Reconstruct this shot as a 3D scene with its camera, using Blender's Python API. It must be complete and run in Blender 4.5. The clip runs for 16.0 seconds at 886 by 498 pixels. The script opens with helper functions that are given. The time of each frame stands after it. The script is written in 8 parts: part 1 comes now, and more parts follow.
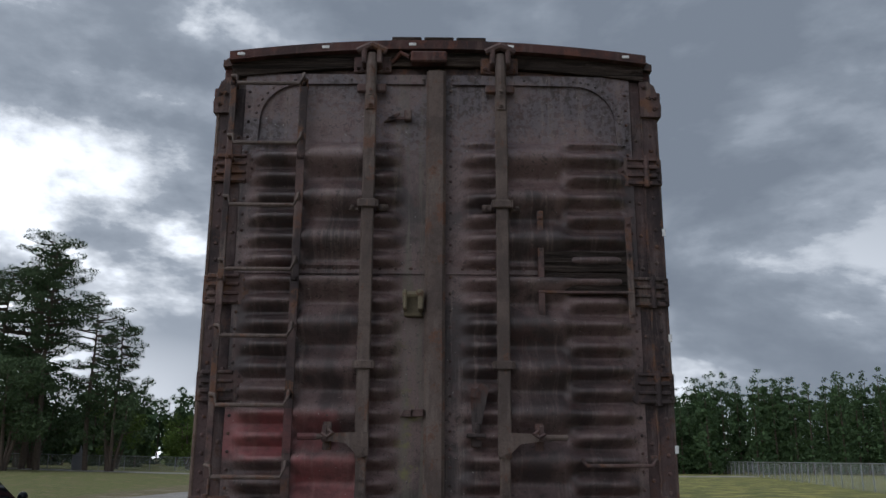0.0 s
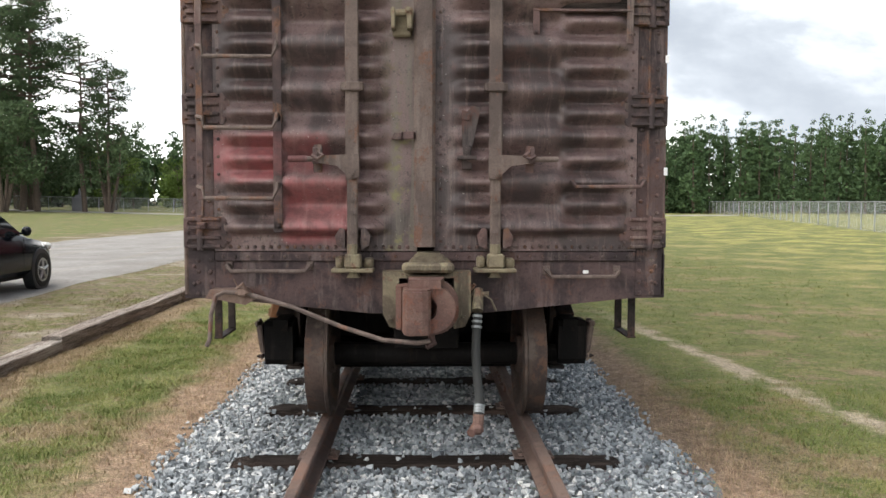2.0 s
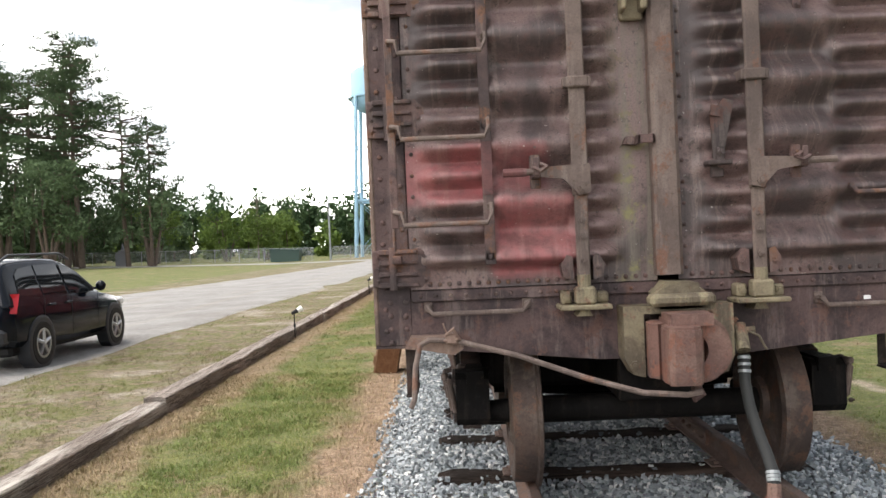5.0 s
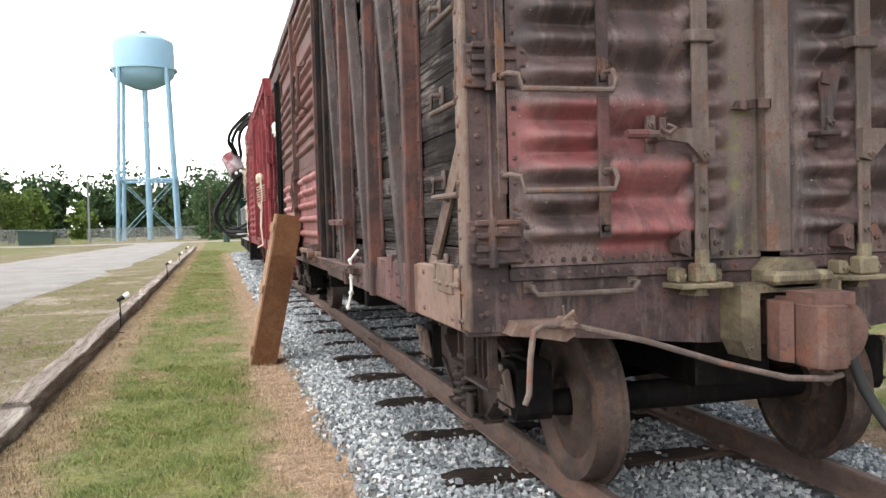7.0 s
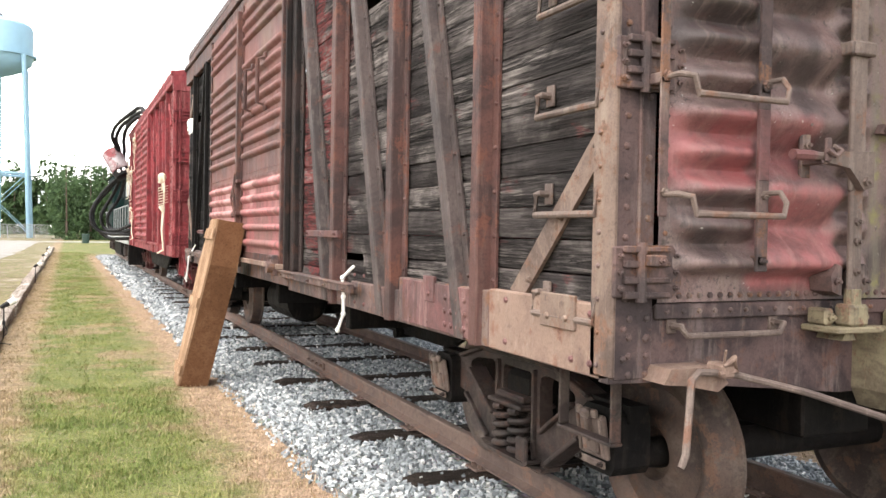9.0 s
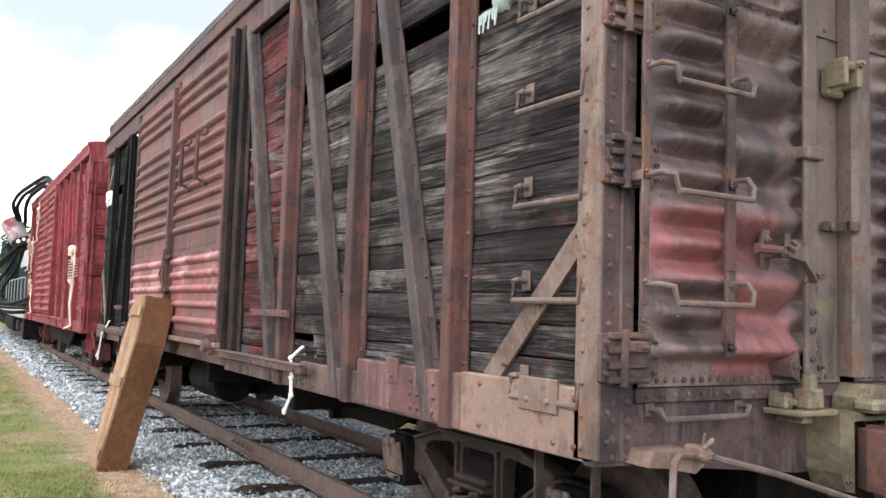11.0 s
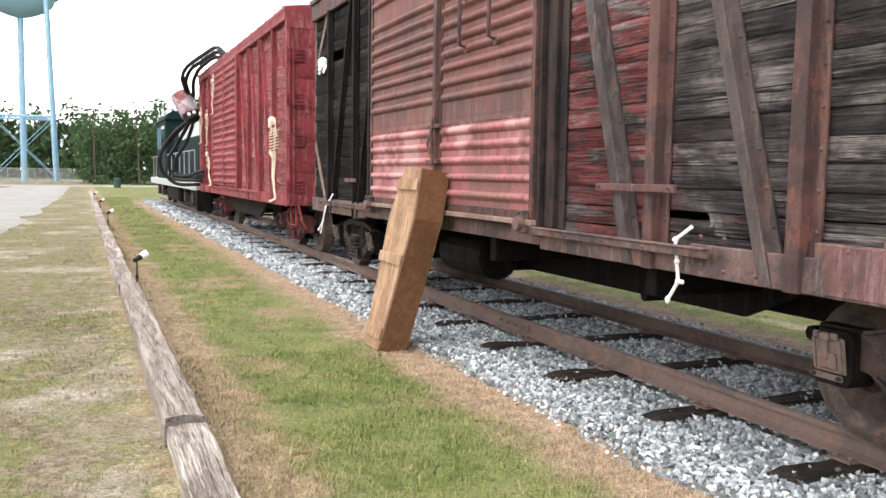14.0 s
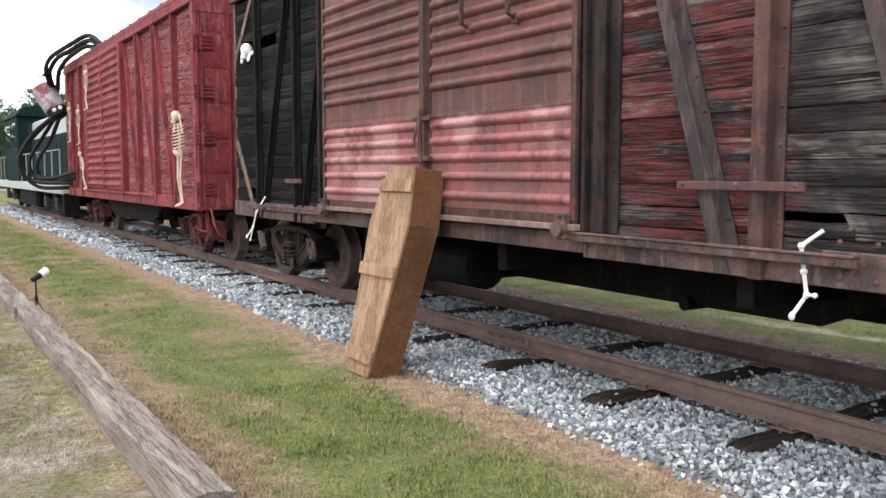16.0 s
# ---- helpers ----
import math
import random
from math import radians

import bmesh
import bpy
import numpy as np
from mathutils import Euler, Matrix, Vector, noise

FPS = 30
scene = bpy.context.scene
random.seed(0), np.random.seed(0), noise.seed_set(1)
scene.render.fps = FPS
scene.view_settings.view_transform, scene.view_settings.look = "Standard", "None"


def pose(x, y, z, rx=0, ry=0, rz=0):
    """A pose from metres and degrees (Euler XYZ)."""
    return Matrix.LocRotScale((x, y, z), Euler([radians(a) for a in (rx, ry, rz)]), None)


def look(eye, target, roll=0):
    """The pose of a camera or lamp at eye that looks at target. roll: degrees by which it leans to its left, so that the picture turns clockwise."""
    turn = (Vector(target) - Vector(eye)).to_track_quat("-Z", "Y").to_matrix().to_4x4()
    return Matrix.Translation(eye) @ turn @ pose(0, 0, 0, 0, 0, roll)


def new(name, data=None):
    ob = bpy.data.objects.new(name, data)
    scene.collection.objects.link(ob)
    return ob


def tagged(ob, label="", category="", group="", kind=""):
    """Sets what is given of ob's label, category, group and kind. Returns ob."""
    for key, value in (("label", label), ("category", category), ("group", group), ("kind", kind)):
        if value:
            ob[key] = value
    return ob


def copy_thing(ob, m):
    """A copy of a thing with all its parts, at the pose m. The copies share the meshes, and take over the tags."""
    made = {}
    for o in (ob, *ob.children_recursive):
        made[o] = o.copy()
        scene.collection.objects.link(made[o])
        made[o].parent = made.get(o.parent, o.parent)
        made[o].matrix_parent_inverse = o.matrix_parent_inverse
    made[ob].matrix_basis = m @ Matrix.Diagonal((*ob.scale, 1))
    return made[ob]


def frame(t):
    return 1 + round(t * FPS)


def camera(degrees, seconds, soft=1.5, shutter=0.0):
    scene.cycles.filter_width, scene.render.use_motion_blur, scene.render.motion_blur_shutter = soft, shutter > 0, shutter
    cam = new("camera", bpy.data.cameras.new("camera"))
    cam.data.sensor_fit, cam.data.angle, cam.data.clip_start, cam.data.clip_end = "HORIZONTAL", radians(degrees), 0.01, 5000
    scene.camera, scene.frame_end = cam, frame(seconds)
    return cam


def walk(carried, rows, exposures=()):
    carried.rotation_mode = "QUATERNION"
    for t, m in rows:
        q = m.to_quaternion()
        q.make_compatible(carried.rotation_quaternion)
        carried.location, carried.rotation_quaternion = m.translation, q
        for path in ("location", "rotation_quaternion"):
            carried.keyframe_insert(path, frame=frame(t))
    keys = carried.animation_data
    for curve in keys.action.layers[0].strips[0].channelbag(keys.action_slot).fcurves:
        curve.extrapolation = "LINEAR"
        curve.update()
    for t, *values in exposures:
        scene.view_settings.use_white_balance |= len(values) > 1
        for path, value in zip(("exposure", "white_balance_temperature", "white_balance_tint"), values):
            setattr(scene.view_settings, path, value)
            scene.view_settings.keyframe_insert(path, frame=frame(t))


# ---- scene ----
cam = camera(55.4, 16.0, soft=1.5)
PATH = [
    (0, (-0.027, 0.053, 1.898), (-0.003, 1.993, 2.382), 0.3),
    (0.5, (-0.028, 0.084, 1.872), (0.005, 2.047, 2.251), 0.1),
    (1, (-0.016, 0.114, 1.826), (0.022, 2.108, 1.98), 0.2),
    (1.5, (-0.017, 0.142, 1.782), (0.027, 2.141, 1.739), 0.2),
    (2, (-0.023, 0.146, 1.774), (0.025, 2.143, 1.661), 0.1),
    (2.5, (-0.04, 0.153, 1.762), (-0.03, 2.149, 1.641), -0.1),
    (3, (-0.198, 0.269, 1.739), (-0.328, 2.26, 1.601), -0.2),
    (3.5, (-0.4, 0.435, 1.723), (-0.557, 2.425, 1.608), -1.4),
    (4, (-0.534, 0.716, 1.731), (-0.701, 2.709, 1.708), -2.6),
    (4.2, (-0.607, 0.801, 1.727), (-0.782, 2.793, 1.72), -2.5),
    (6.3, (-2.118, 1.618, 1.669), (-1.738, 3.58, 1.601), -1.6),
    (6.5, (-2.256, 1.693, 1.681), (-1.844, 3.649, 1.604), -1.4),
    (7, (-2.578, 1.957, 1.677), (-2.062, 3.888, 1.609), -1.6),
    (7.5, (-2.826, 2.224, 1.688), (-2.168, 4.112, 1.645), -0.2),
    (8, (-3.112, 2.487, 1.721), (-2.333, 4.328, 1.687), 0.3),
    (8.5, (-3.253, 2.743, 1.707), (-2.448, 4.573, 1.661), 0.2),
    (9, (-3.352, 2.919, 1.709), (-2.537, 4.745, 1.67), 1.0),
    (9.2, (-3.401, 2.939, 1.74), (-2.536, 4.742, 1.723), 1.2),
    (11.3, (-3.722, 3.032, 1.726), (-2.711, 4.751, 1.878), 1.7),
    (11.5, (-3.751, 3.09, 1.705), (-2.784, 4.84, 1.759), 1.6),
    (12, (-3.885, 3.363, 1.682), (-3.062, 5.182, 1.563), 0.6),
    (12.5, (-4.086, 3.574, 1.713), (-3.271, 5.395, 1.576), 0.6),
    (13, (-4.438, 3.757, 1.743), (-3.582, 5.561, 1.619), -0.0),
    (13.5, (-4.678, 4.084, 1.711), (-3.846, 5.898, 1.57), 0.1),
    (14, (-4.898, 4.514, 1.745), (-4.113, 6.345, 1.571), 0.9),
    (14.5, (-5.165, 4.901, 1.759), (-4.35, 6.717, 1.571), 1.3),
    (15, (-5.283, 5.316, 1.729), (-4.45, 7.124, 1.533), 0.2),
    (15.5, (-5.381, 5.661, 1.754), (-4.47, 7.432, 1.568), 0.3),
    (16, (-5.533, 6.002, 1.758), (-4.454, 7.677, 1.578), 0.0),
]
EXPOSURE = [(0, -1.98, 5900, 10), (0.5, -1.78, 5900, 10), (1, -1.33, 6100, 10), (1.5, -0.70, 6400, 10), (2, -0.35, 6600, 10), (3, -0.10, 6750, 11), (4.2, -0.05, 6700, 11), (5.3, -0.11, 6600, 11), (6.3, -0.26, 6450, 11), (6.8, -0.16, 6500, 11),
            (7.5, 0.10, 6700, 11), (8.3, 0.33, 6800, 11), (9, 0.45, 6800, 11), (10.3, 0.24, 6500, 11), (11.3, 0.09, 6250, 11), (12, 0.19, 6400, 11), (13.3, 0.04, 6400, 11), (14, 0.16, 6500, 11), (14.7, -0.04, 6350, 11), (15.5, -0.29, 6250, 11), (16, -0.26, 6250, 11)]
walk(cam, [(t, look(eye, target, roll)) for t, eye, target, roll in PATH], EXPOSURE)


# ---------------------------------------------------------------- node helper
class Nodes:
    """Short calls for building a node tree."""

    def __init__(self, tree):
        self.tree = tree

    def add(self, kind, ins=None, **attrs):
        node = self.tree.nodes.new(kind)
        for key, value in attrs.items():
            setattr(node, key, value)
        for key, value in (ins or {}).items():
            sock = node.inputs[key]
            if isinstance(value, bpy.types.NodeSocket):
                self.tree.links.new(value, sock)
            else:
                sock.default_value = value
        return node

    def math(self, op, a, b=0.0, c=None, clamp=False):
        ins = {0: a, 1: b}
        if c is not None:
            ins[2] = c
        return self.add("ShaderNodeMath", ins, operation=op, use_clamp=clamp).outputs[0]

    def scaled(self, vec, scale):
        return self.add("ShaderNodeVectorMath", {0: vec, 1: scale}, operation="MULTIPLY").outputs[0]

    def noise(self, vec, scale, detail=4.0, rough=0.6, warp=0.0):
        return self.add("ShaderNodeTexNoise", {"Vector": vec, "Scale": scale, "Detail": detail, "Roughness": rough, "Distortion": warp}).outputs["Fac"]

    def voronoi(self, vec, scale, feature="F1", out="Distance"):
        return self.add("ShaderNodeTexVoronoi", {"Vector": vec, "Scale": scale}, feature=feature).outputs[out]

    def ramp(self, fac, stops):
        node = self.add("ShaderNodeValToRGB", {"Fac": fac})
        els = node.color_ramp.elements
        while len(els) < len(stops):
            els.new(0.5)
        for el, (pos, col) in zip(els, stops):
            el.position = pos
            el.color = (*col, 1.0) if len(col) == 3 else col
        return node.outputs["Color"]

    def span(self, fac, a, b):
        """0 at a, 1 at b, smooth between."""
        return self.add("ShaderNodeMapRange", {"Value": fac, "From Min": a, "From Max": b}, interpolation_type="SMOOTHSTEP").outputs["Result"]

    def mix(self, fac, a, b, blend="MIX"):
        node = self.add("ShaderNodeMix", {0: fac}, data_type="RGBA", blend_type=blend)
        for idx, value in ((6, a), (7, b)):
            if isinstance(value, bpy.types.NodeSocket):
                self.tree.links.new(value, node.inputs[idx])
            else:
                node.inputs[idx].default_value = (*value, 1.0)
        return node.outputs[2]

    def axes(self, vec):
        return self.add("ShaderNodeSeparateXYZ", {0: vec}).outputs


def material(name, metallic=0.0, rough=0.8, gloss=0.12):
    """A material with its Nodes helper, its shader and the object's own coordinates."""
    m = bpy.data.materials.new(name)
    m.use_nodes = True
    m.node_tree.nodes.clear()
    g = Nodes(m.node_tree)
    out = g.add("ShaderNodeOutputMaterial")
    bsdf = g.add("ShaderNodeBsdfPrincipled", {"Metallic": metallic, "Roughness": rough, "Specular IOR Level": gloss})
    m.node_tree.links.new(bsdf.outputs[0], out.inputs[0])
    pos = g.add("ShaderNodeTexCoord").outputs["Object"]
    return m, g, bsdf, pos


def wire(g, bsdf, color=None, height=None, strength=0.4, depth=0.01, rough=None):
    if color is not None:
        if isinstance(color, bpy.types.NodeSocket):
            g.tree.links.new(color, bsdf.inputs["Base Color"])
        else:
            bsdf.inputs["Base Color"].default_value = (*color, 1)
    if height is not None:
        b = g.add("ShaderNodeBump", {"Height": height, "Strength": strength, "Distance": depth})
        g.tree.links.new(b.outputs[0], bsdf.inputs["Normal"])
    if rough is not None:
        g.tree.links.new(rough, bsdf.inputs["Roughness"])


# ---------------------------------------------------------------- sky and sun
SUN_AZ, SUN_EL = radians(-90), radians(77)  # azimuth from +y towards -x is negative x
SUN_DIR = Vector((math.sin(SUN_AZ) * math.cos(SUN_EL), math.cos(SUN_AZ) * math.cos(SUN_EL), math.sin(SUN_EL)))

world = bpy.data.worlds.new("sky")
scene.world = world
world.use_nodes = True
world.node_tree.nodes.clear()
w = Nodes(world.node_tree)
w_out = w.add("ShaderNodeOutputWorld")
way = w.add("ShaderNodeTexCoord").outputs["Generated"]
blue = w.add("ShaderNodeTexSky", sky_type="NISHITA", sun_disc=False, sun_elevation=SUN_EL, sun_rotation=SUN_AZ, altitude=50.0, dust_density=2.0).outputs[0]
puff = w.span(w.noise(w.scaled(way, (1.0, 1.0, 2.1)), 2.5, 10.0, 0.56, 0.12), 0.39, 0.61)
broad = w.span(w.noise(w.scaled(way, (1.0, 1.0, 1.6)), 1.1, 3.0, 0.5, 0.3), 0.34, 0.66)
# thin, bright cloud in the west, heavy cloud in the east
toward = w.math("MAXIMUM", w.add("ShaderNodeVectorMath", {0: way, 1: (-0.90, -0.30, 0.32)}, operation="DOT_PRODUCT").outputs["Value"], 0.0)
halo = w.math("POWER", toward, 2.5)
cover = w.add("ShaderNodeVectorMath", {0: way, 1: (0.27, -0.12, 0.85)}, operation="DOT_PRODUCT").outputs["Value"]
body = w.math("ADD", w.math("ADD", w.math("MULTIPLY", puff, 0.52), w.math("MULTIPLY", broad, 0.28)), w.math("SUBTRACT", w.math("MULTIPLY", cover, 0.85), w.math("ADD", w.math("MULTIPLY", halo, 0.75), w.math("ADD", 0.06, w.math("MULTIPLY", w.math("MAXIMUM", w.math("MULTIPLY", w.axes(way)[1], -1.0), 0.0), 0.2)))))
glow = w.ramp(body, [(0.02, (8.5, 8.4, 8.2)), (0.25, (5.2, 5.2, 5.2)), (0.37, (2.9, 2.95, 3.0)), (0.48, (1.55, 1.66, 1.8)), (0.64, (1.12, 1.23, 1.37)), (0.85, (0.88, 0.98, 1.12))])
clear = w.span(body, 0.06, -0.04)
sky_col = w.mix(w.math("MULTIPLY", clear, 0.55), glow, w.scaled(blue, (0.16, 0.16, 0.16)))
w.tree.links.new(w.add("ShaderNodeBackground", {"Color": sky_col, "Strength": 0.9}).outputs[0], w_out.inputs[0])

sun = new("sun", bpy.data.lights.new("sun", "SUN"))
sun.data.energy, sun.data.angle, sun.data.color = 3.1, radians(16), (1.0, 0.95, 0.88)
sun.matrix_world = look(SUN_DIR * 50, (0, 0, 0))


# ---------------------------------------------------------------- materials
def rusty(name, base, dark, rust, rust_amount=0.5, scale=6.0, streak=True, rough=0.75, light=None, metallic=0.1, gloss=0.22):
    """Old painted steel: faded paint, rust patches, vertical streaks, pitted relief."""
    m, g, bsdf, pos = material(name, metallic, rough, gloss)
    base, dark, rust = (tuple(1.13 * c for c in tone) for tone in (base, dark, rust))
    big = g.noise(pos, 1.7, 6, 0.68, 0.5)
    mid = g.noise(pos, scale, 7, 0.75)
    fine = g.noise(pos, 95.0, 4, 0.75)
    fleck = g.noise(pos, 24.0, 6, 0.72, 0.4)
    drip = g.noise(g.scaled(pos, (7, 7, 0.9)), 1.7, 6, 0.7) if streak else g.noise(pos, 4.5, 6, 0.72, 0.3)
    col = g.mix(g.span(big, 0.42, 0.58), base, dark)
    if light:
        col = g.mix(g.math("MULTIPLY", g.span(drip, 0.50, 0.64), 0.7), col, light)
    spots = g.span(g.math("ADD", g.math("MULTIPLY", mid, 0.7), g.math("MULTIPLY", drip if streak else mid, 0.3)), 0.58 - 0.14 * rust_amount, 0.64 - 0.12 * rust_amount)
    col = g.mix(g.math("MULTIPLY", spots, 0.85), col, rust)
    col = g.mix(g.math("MULTIPLY", g.span(fleck, 0.56, 0.66), 0.38), col, tuple(0.4 * c for c in dark))
    col = g.mix(g.math("MULTIPLY", g.span(fleck, 0.42, 0.34), 0.18), col, tuple(min(0.8, 1.5 * c + 0.02) for c in base))
    col = g.mix(g.math("MULTIPLY", g.span(fine, 0.47, 0.62), 0.22), col, tuple(0.3 * c for c in dark))
    h = g.math("ADD", g.math("MULTIPLY", fine, 0.35), g.math("ADD", g.math("MULTIPLY", mid, 0.8), g.math("MULTIPLY", fleck, 0.7)))
    wire(g, bsdf, col, h, 0.55, 0.005, g.math("ADD", 0.35, g.math("MULTIPLY", mid, 0.6)))
    return m


STEEL = rusty("weathered_brown_steel", (0.115, 0.072, 0.066), (0.045, 0.034, 0.034), (0.15, 0.075, 0.045), 0.45, light=(0.2, 0.155, 0.135))
POST_STEEL = rusty("post_steel", (0.085, 0.041, 0.036), (0.042, 0.026, 0.025), (0.125, 0.052, 0.038), 0.45, light=(0.125, 0.078, 0.07))
BRACE_STEEL = rusty("brace_steel", (0.062, 0.047, 0.045), (0.034, 0.027, 0.027), (0.088, 0.045, 0.037), 0.35, light=(0.10, 0.08, 0.075))
DOORPOST_STEEL = rusty("door_post_steel", (0.03, 0.021, 0.02), (0.014, 0.012, 0.012), (0.05, 0.027, 0.022), 0.4, light=(0.055, 0.042, 0.038), gloss=0.1)
TRUCK_RED = rusty("red_brown_truck", (0.11, 0.03, 0.03), (0.045, 0.018, 0.018), (0.08, 0.035, 0.028), 0.4, light=(0.16, 0.06, 0.055), streak=False)
# near-black because the shade under the cars is put into its base colour
DARK_STEEL = rusty("shade_darkened_steel", (0.009, 0.008, 0.0078), (0.0055, 0.0052, 0.0052), (0.018, 0.0135, 0.011), 0.25, light=(0.02, 0.0165, 0.015), metallic=0.0, gloss=0.06)
TRUCK_STEEL = rusty("truck_casting", (0.038, 0.027, 0.025), (0.016, 0.013, 0.0125), (0.062, 0.036, 0.029), 0.42, light=(0.085, 0.066, 0.058), streak=False)
ROD_STEEL = rusty("rod_steel", (0.13, 0.097, 0.084), (0.085, 0.064, 0.057), (0.14, 0.072, 0.05), 0.35, light=(0.19, 0.15, 0.132))
TAN_STEEL = rusty("tan_steel", (0.205, 0.14, 0.112), (0.135, 0.09, 0.074), (0.17, 0.083, 0.055), 0.4, scale=3.0, light=(0.27, 0.20, 0.165))
STRAP_STEEL = rusty("rusty_strap_steel", (0.155, 0.11, 0.09), (0.078, 0.055, 0.047), (0.15, 0.082, 0.056), 0.5, light=(0.24, 0.185, 0.15))
OLIVE_STEEL = rusty("olive_mossy_steel", (0.18, 0.15, 0.10), (0.085, 0.068, 0.05), (0.16, 0.085, 0.06), 0.4, light=(0.27, 0.235, 0.15))
COUPLER_STEEL = rusty("coupler_rust", (0.125, 0.07, 0.058), (0.07, 0.044, 0.04), (0.155, 0.07, 0.05), 0.45, light=(0.19, 0.125, 0.10), streak=False)
END_SILL_STEEL = rusty("dark_purple_end_sill", (0.082, 0.054, 0.052), (0.032, 0.024, 0.025), (0.10, 0.056, 0.046), 0.4, light=(0.15, 0.115, 0.108))
RAIL_STEEL = rusty("rail_rust", (0.135, 0.094, 0.079), (0.09, 0.064, 0.056), (0.16, 0.095, 0.072), 0.4, scale=3.0, streak=False)
WHEEL_STEEL = rusty("wheel_steel", (0.075, 0.052, 0.043), (0.042, 0.032, 0.029), (0.105, 0.06, 0.043), 0.4, light=(0.12, 0.095, 0.08), rough=0.5, metallic=0.2, streak=False)
SILL_RED = rusty("faded_red_sill", (0.125, 0.055, 0.054), (0.075, 0.042, 0.042), (0.10, 0.05, 0.042), 0.35, scale=3.5, light=(0.23, 0.14, 0.135))
RED_CAR = rusty("red_painted_steel", (0.215, 0.036, 0.042), (0.14, 0.025, 0.029), (0.085, 0.022, 0.024), 0.3, light=(0.37, 0.125, 0.125), rough=0.6)
RED_POST = rusty("red_post_steel", (0.185, 0.026, 0.032), (0.11, 0.019, 0.023), (0.06, 0.018, 0.02), 0.35, light=(0.27, 0.07, 0.072), rough=0.6)
ROOF_STEEL = rusty("roof_steel", (0.09, 0.065, 0.06), (0.05, 0.042, 0.04), (0.12, 0.065, 0.05), 0.4)


def end_panel_material():
    """Mottled end sheets: mauve-brown paint, lilac flaking at the top, green moss by the middle, a red repainted patch."""
    m, g, bsdf, pos = material("corrugated_end_steel", 0.05, 0.7, 0.4)
    a = g.axes(pos)
    big = g.noise(pos, 1.6, 5, 0.6, 0.5)
    mid = g.noise(pos, 8.0, 6, 0.7)
    fine = g.noise(pos, 110.0, 3, 0.7)
    drip = g.noise(g.scaled(pos, (11, 1, 0.7)), 1.5, 5, 0.7)
    col = g.mix(g.span(big, 0.42, 0.58), (0.172, 0.116, 0.11), (0.06, 0.044, 0.044))
    col = g.mix(g.math("MULTIPLY", g.span(drip, 0.5, 0.64), 0.45), col, (0.23, 0.175, 0.155))
    col = g.mix(g.math("MULTIPLY", g.span(mid, 0.52, 0.62), 0.6), col, (0.10, 0.055, 0.05))
    fleck = g.noise(pos, 30.0, 6, 0.75, 0.4)
    col = g.mix(g.math("MULTIPLY", g.span(fleck, 0.55, 0.63), 0.7), col, (0.03, 0.022, 0.02))
    col = g.mix(g.math("MULTIPLY", g.span(fine, 0.45, 0.62), 0.3), col, (0.035, 0.026, 0.024))
    # green-grey tint on the middle overlap
    near_mid = g.math("SUBTRACT", 1.0, g.span(g.math("ABSOLUTE", g.math("ADD", a[0], 0.15)), 0.03, 0.17))
    col = g.mix(g.math("MULTIPLY", g.math("MULTIPLY", near_mid, 0.6), g.span(drip, 0.42, 0.6)), col, (0.115, 0.105, 0.08))
    moss = g.math("MULTIPLY", g.span(mid, 0.5, 0.66), g.math("MULTIPLY", near_mid, g.span(a[2], 3.4, 1.6)))
    col = g.mix(g.math("MULTIPLY", moss, 0.7), col, (0.21, 0.2, 0.07))
    # lilac flaking paint at the top sheets
    flakes = g.math("MULTIPLY", g.span(g.noise(pos, 26.0, 4, 0.75), 0.46, 0.52), g.math("MULTIPLY", g.span(a[2], 3.75, 4.0), g.span(big, 0.3, 0.5)))
    col = g.mix(g.math("MULTIPLY", flakes, 0.5), col, (0.17, 0.145, 0.16))
    # repainted red patch with a ragged edge
    wob = g.math("MULTIPLY", g.math("SUBTRACT", g.noise(pos, 7.0, 4, 0.6), 0.5), 0.10)
    x = g.math("ADD", a[0], wob)
    z = g.math("ADD", a[2], wob)
    def box(x0, x1, z0, z1, s=0.035):
        return g.math("MULTIPLY", g.math("MULTIPLY", g.span(x, x0 - s, x0 + s), g.span(x, x1 + s, x1 - s)), g.math("MULTIPLY", g.span(z, z0 - s, z0 + s), g.span(z, z1 + s, z1 - s)))
    red = g.math("MAXIMUM", box(-1.35, -0.9, 1.9, 2.19), box(-0.9, -0.47, 1.51, 1.92))
    red = g.math("MAXIMUM", red, g.math("MULTIPLY", box(-0.92, -0.6, 1.95, 2.2), 0.7))
    red_col = g.mix(g.span(mid, 0.4, 0.65), (0.30, 0.085, 0.088), (0.15, 0.05, 0.05))
    red_col = g.mix(g.math("MULTIPLY", g.span(drip, 0.48, 0.62), 0.35), red_col, (0.34, 0.17, 0.165))
    col = g.mix(g.math("MULTIPLY", red, g.math("ADD", 0.58, g.math("MULTIPLY", g.span(big, 0.35, 0.6), 0.28))), col, red_col)
    specks = g.math("GREATER_THAN", g.noise(pos, 60.0, 2, 0.5), 0.745)
    col = g.mix(g.math("MULTIPLY", specks, 0.6), col, (0.5, 0.48, 0.44))
    h = g.math("ADD", g.math("MULTIPLY", fine, 0.5), g.math("ADD", mid, fleck))
    wire(g, bsdf, col, h, 0.6, 0.005, g.math("ADD", 0.24, g.math("MULTIPLY", mid, 0.4)))
    return m


END_PANEL = end_panel_material()


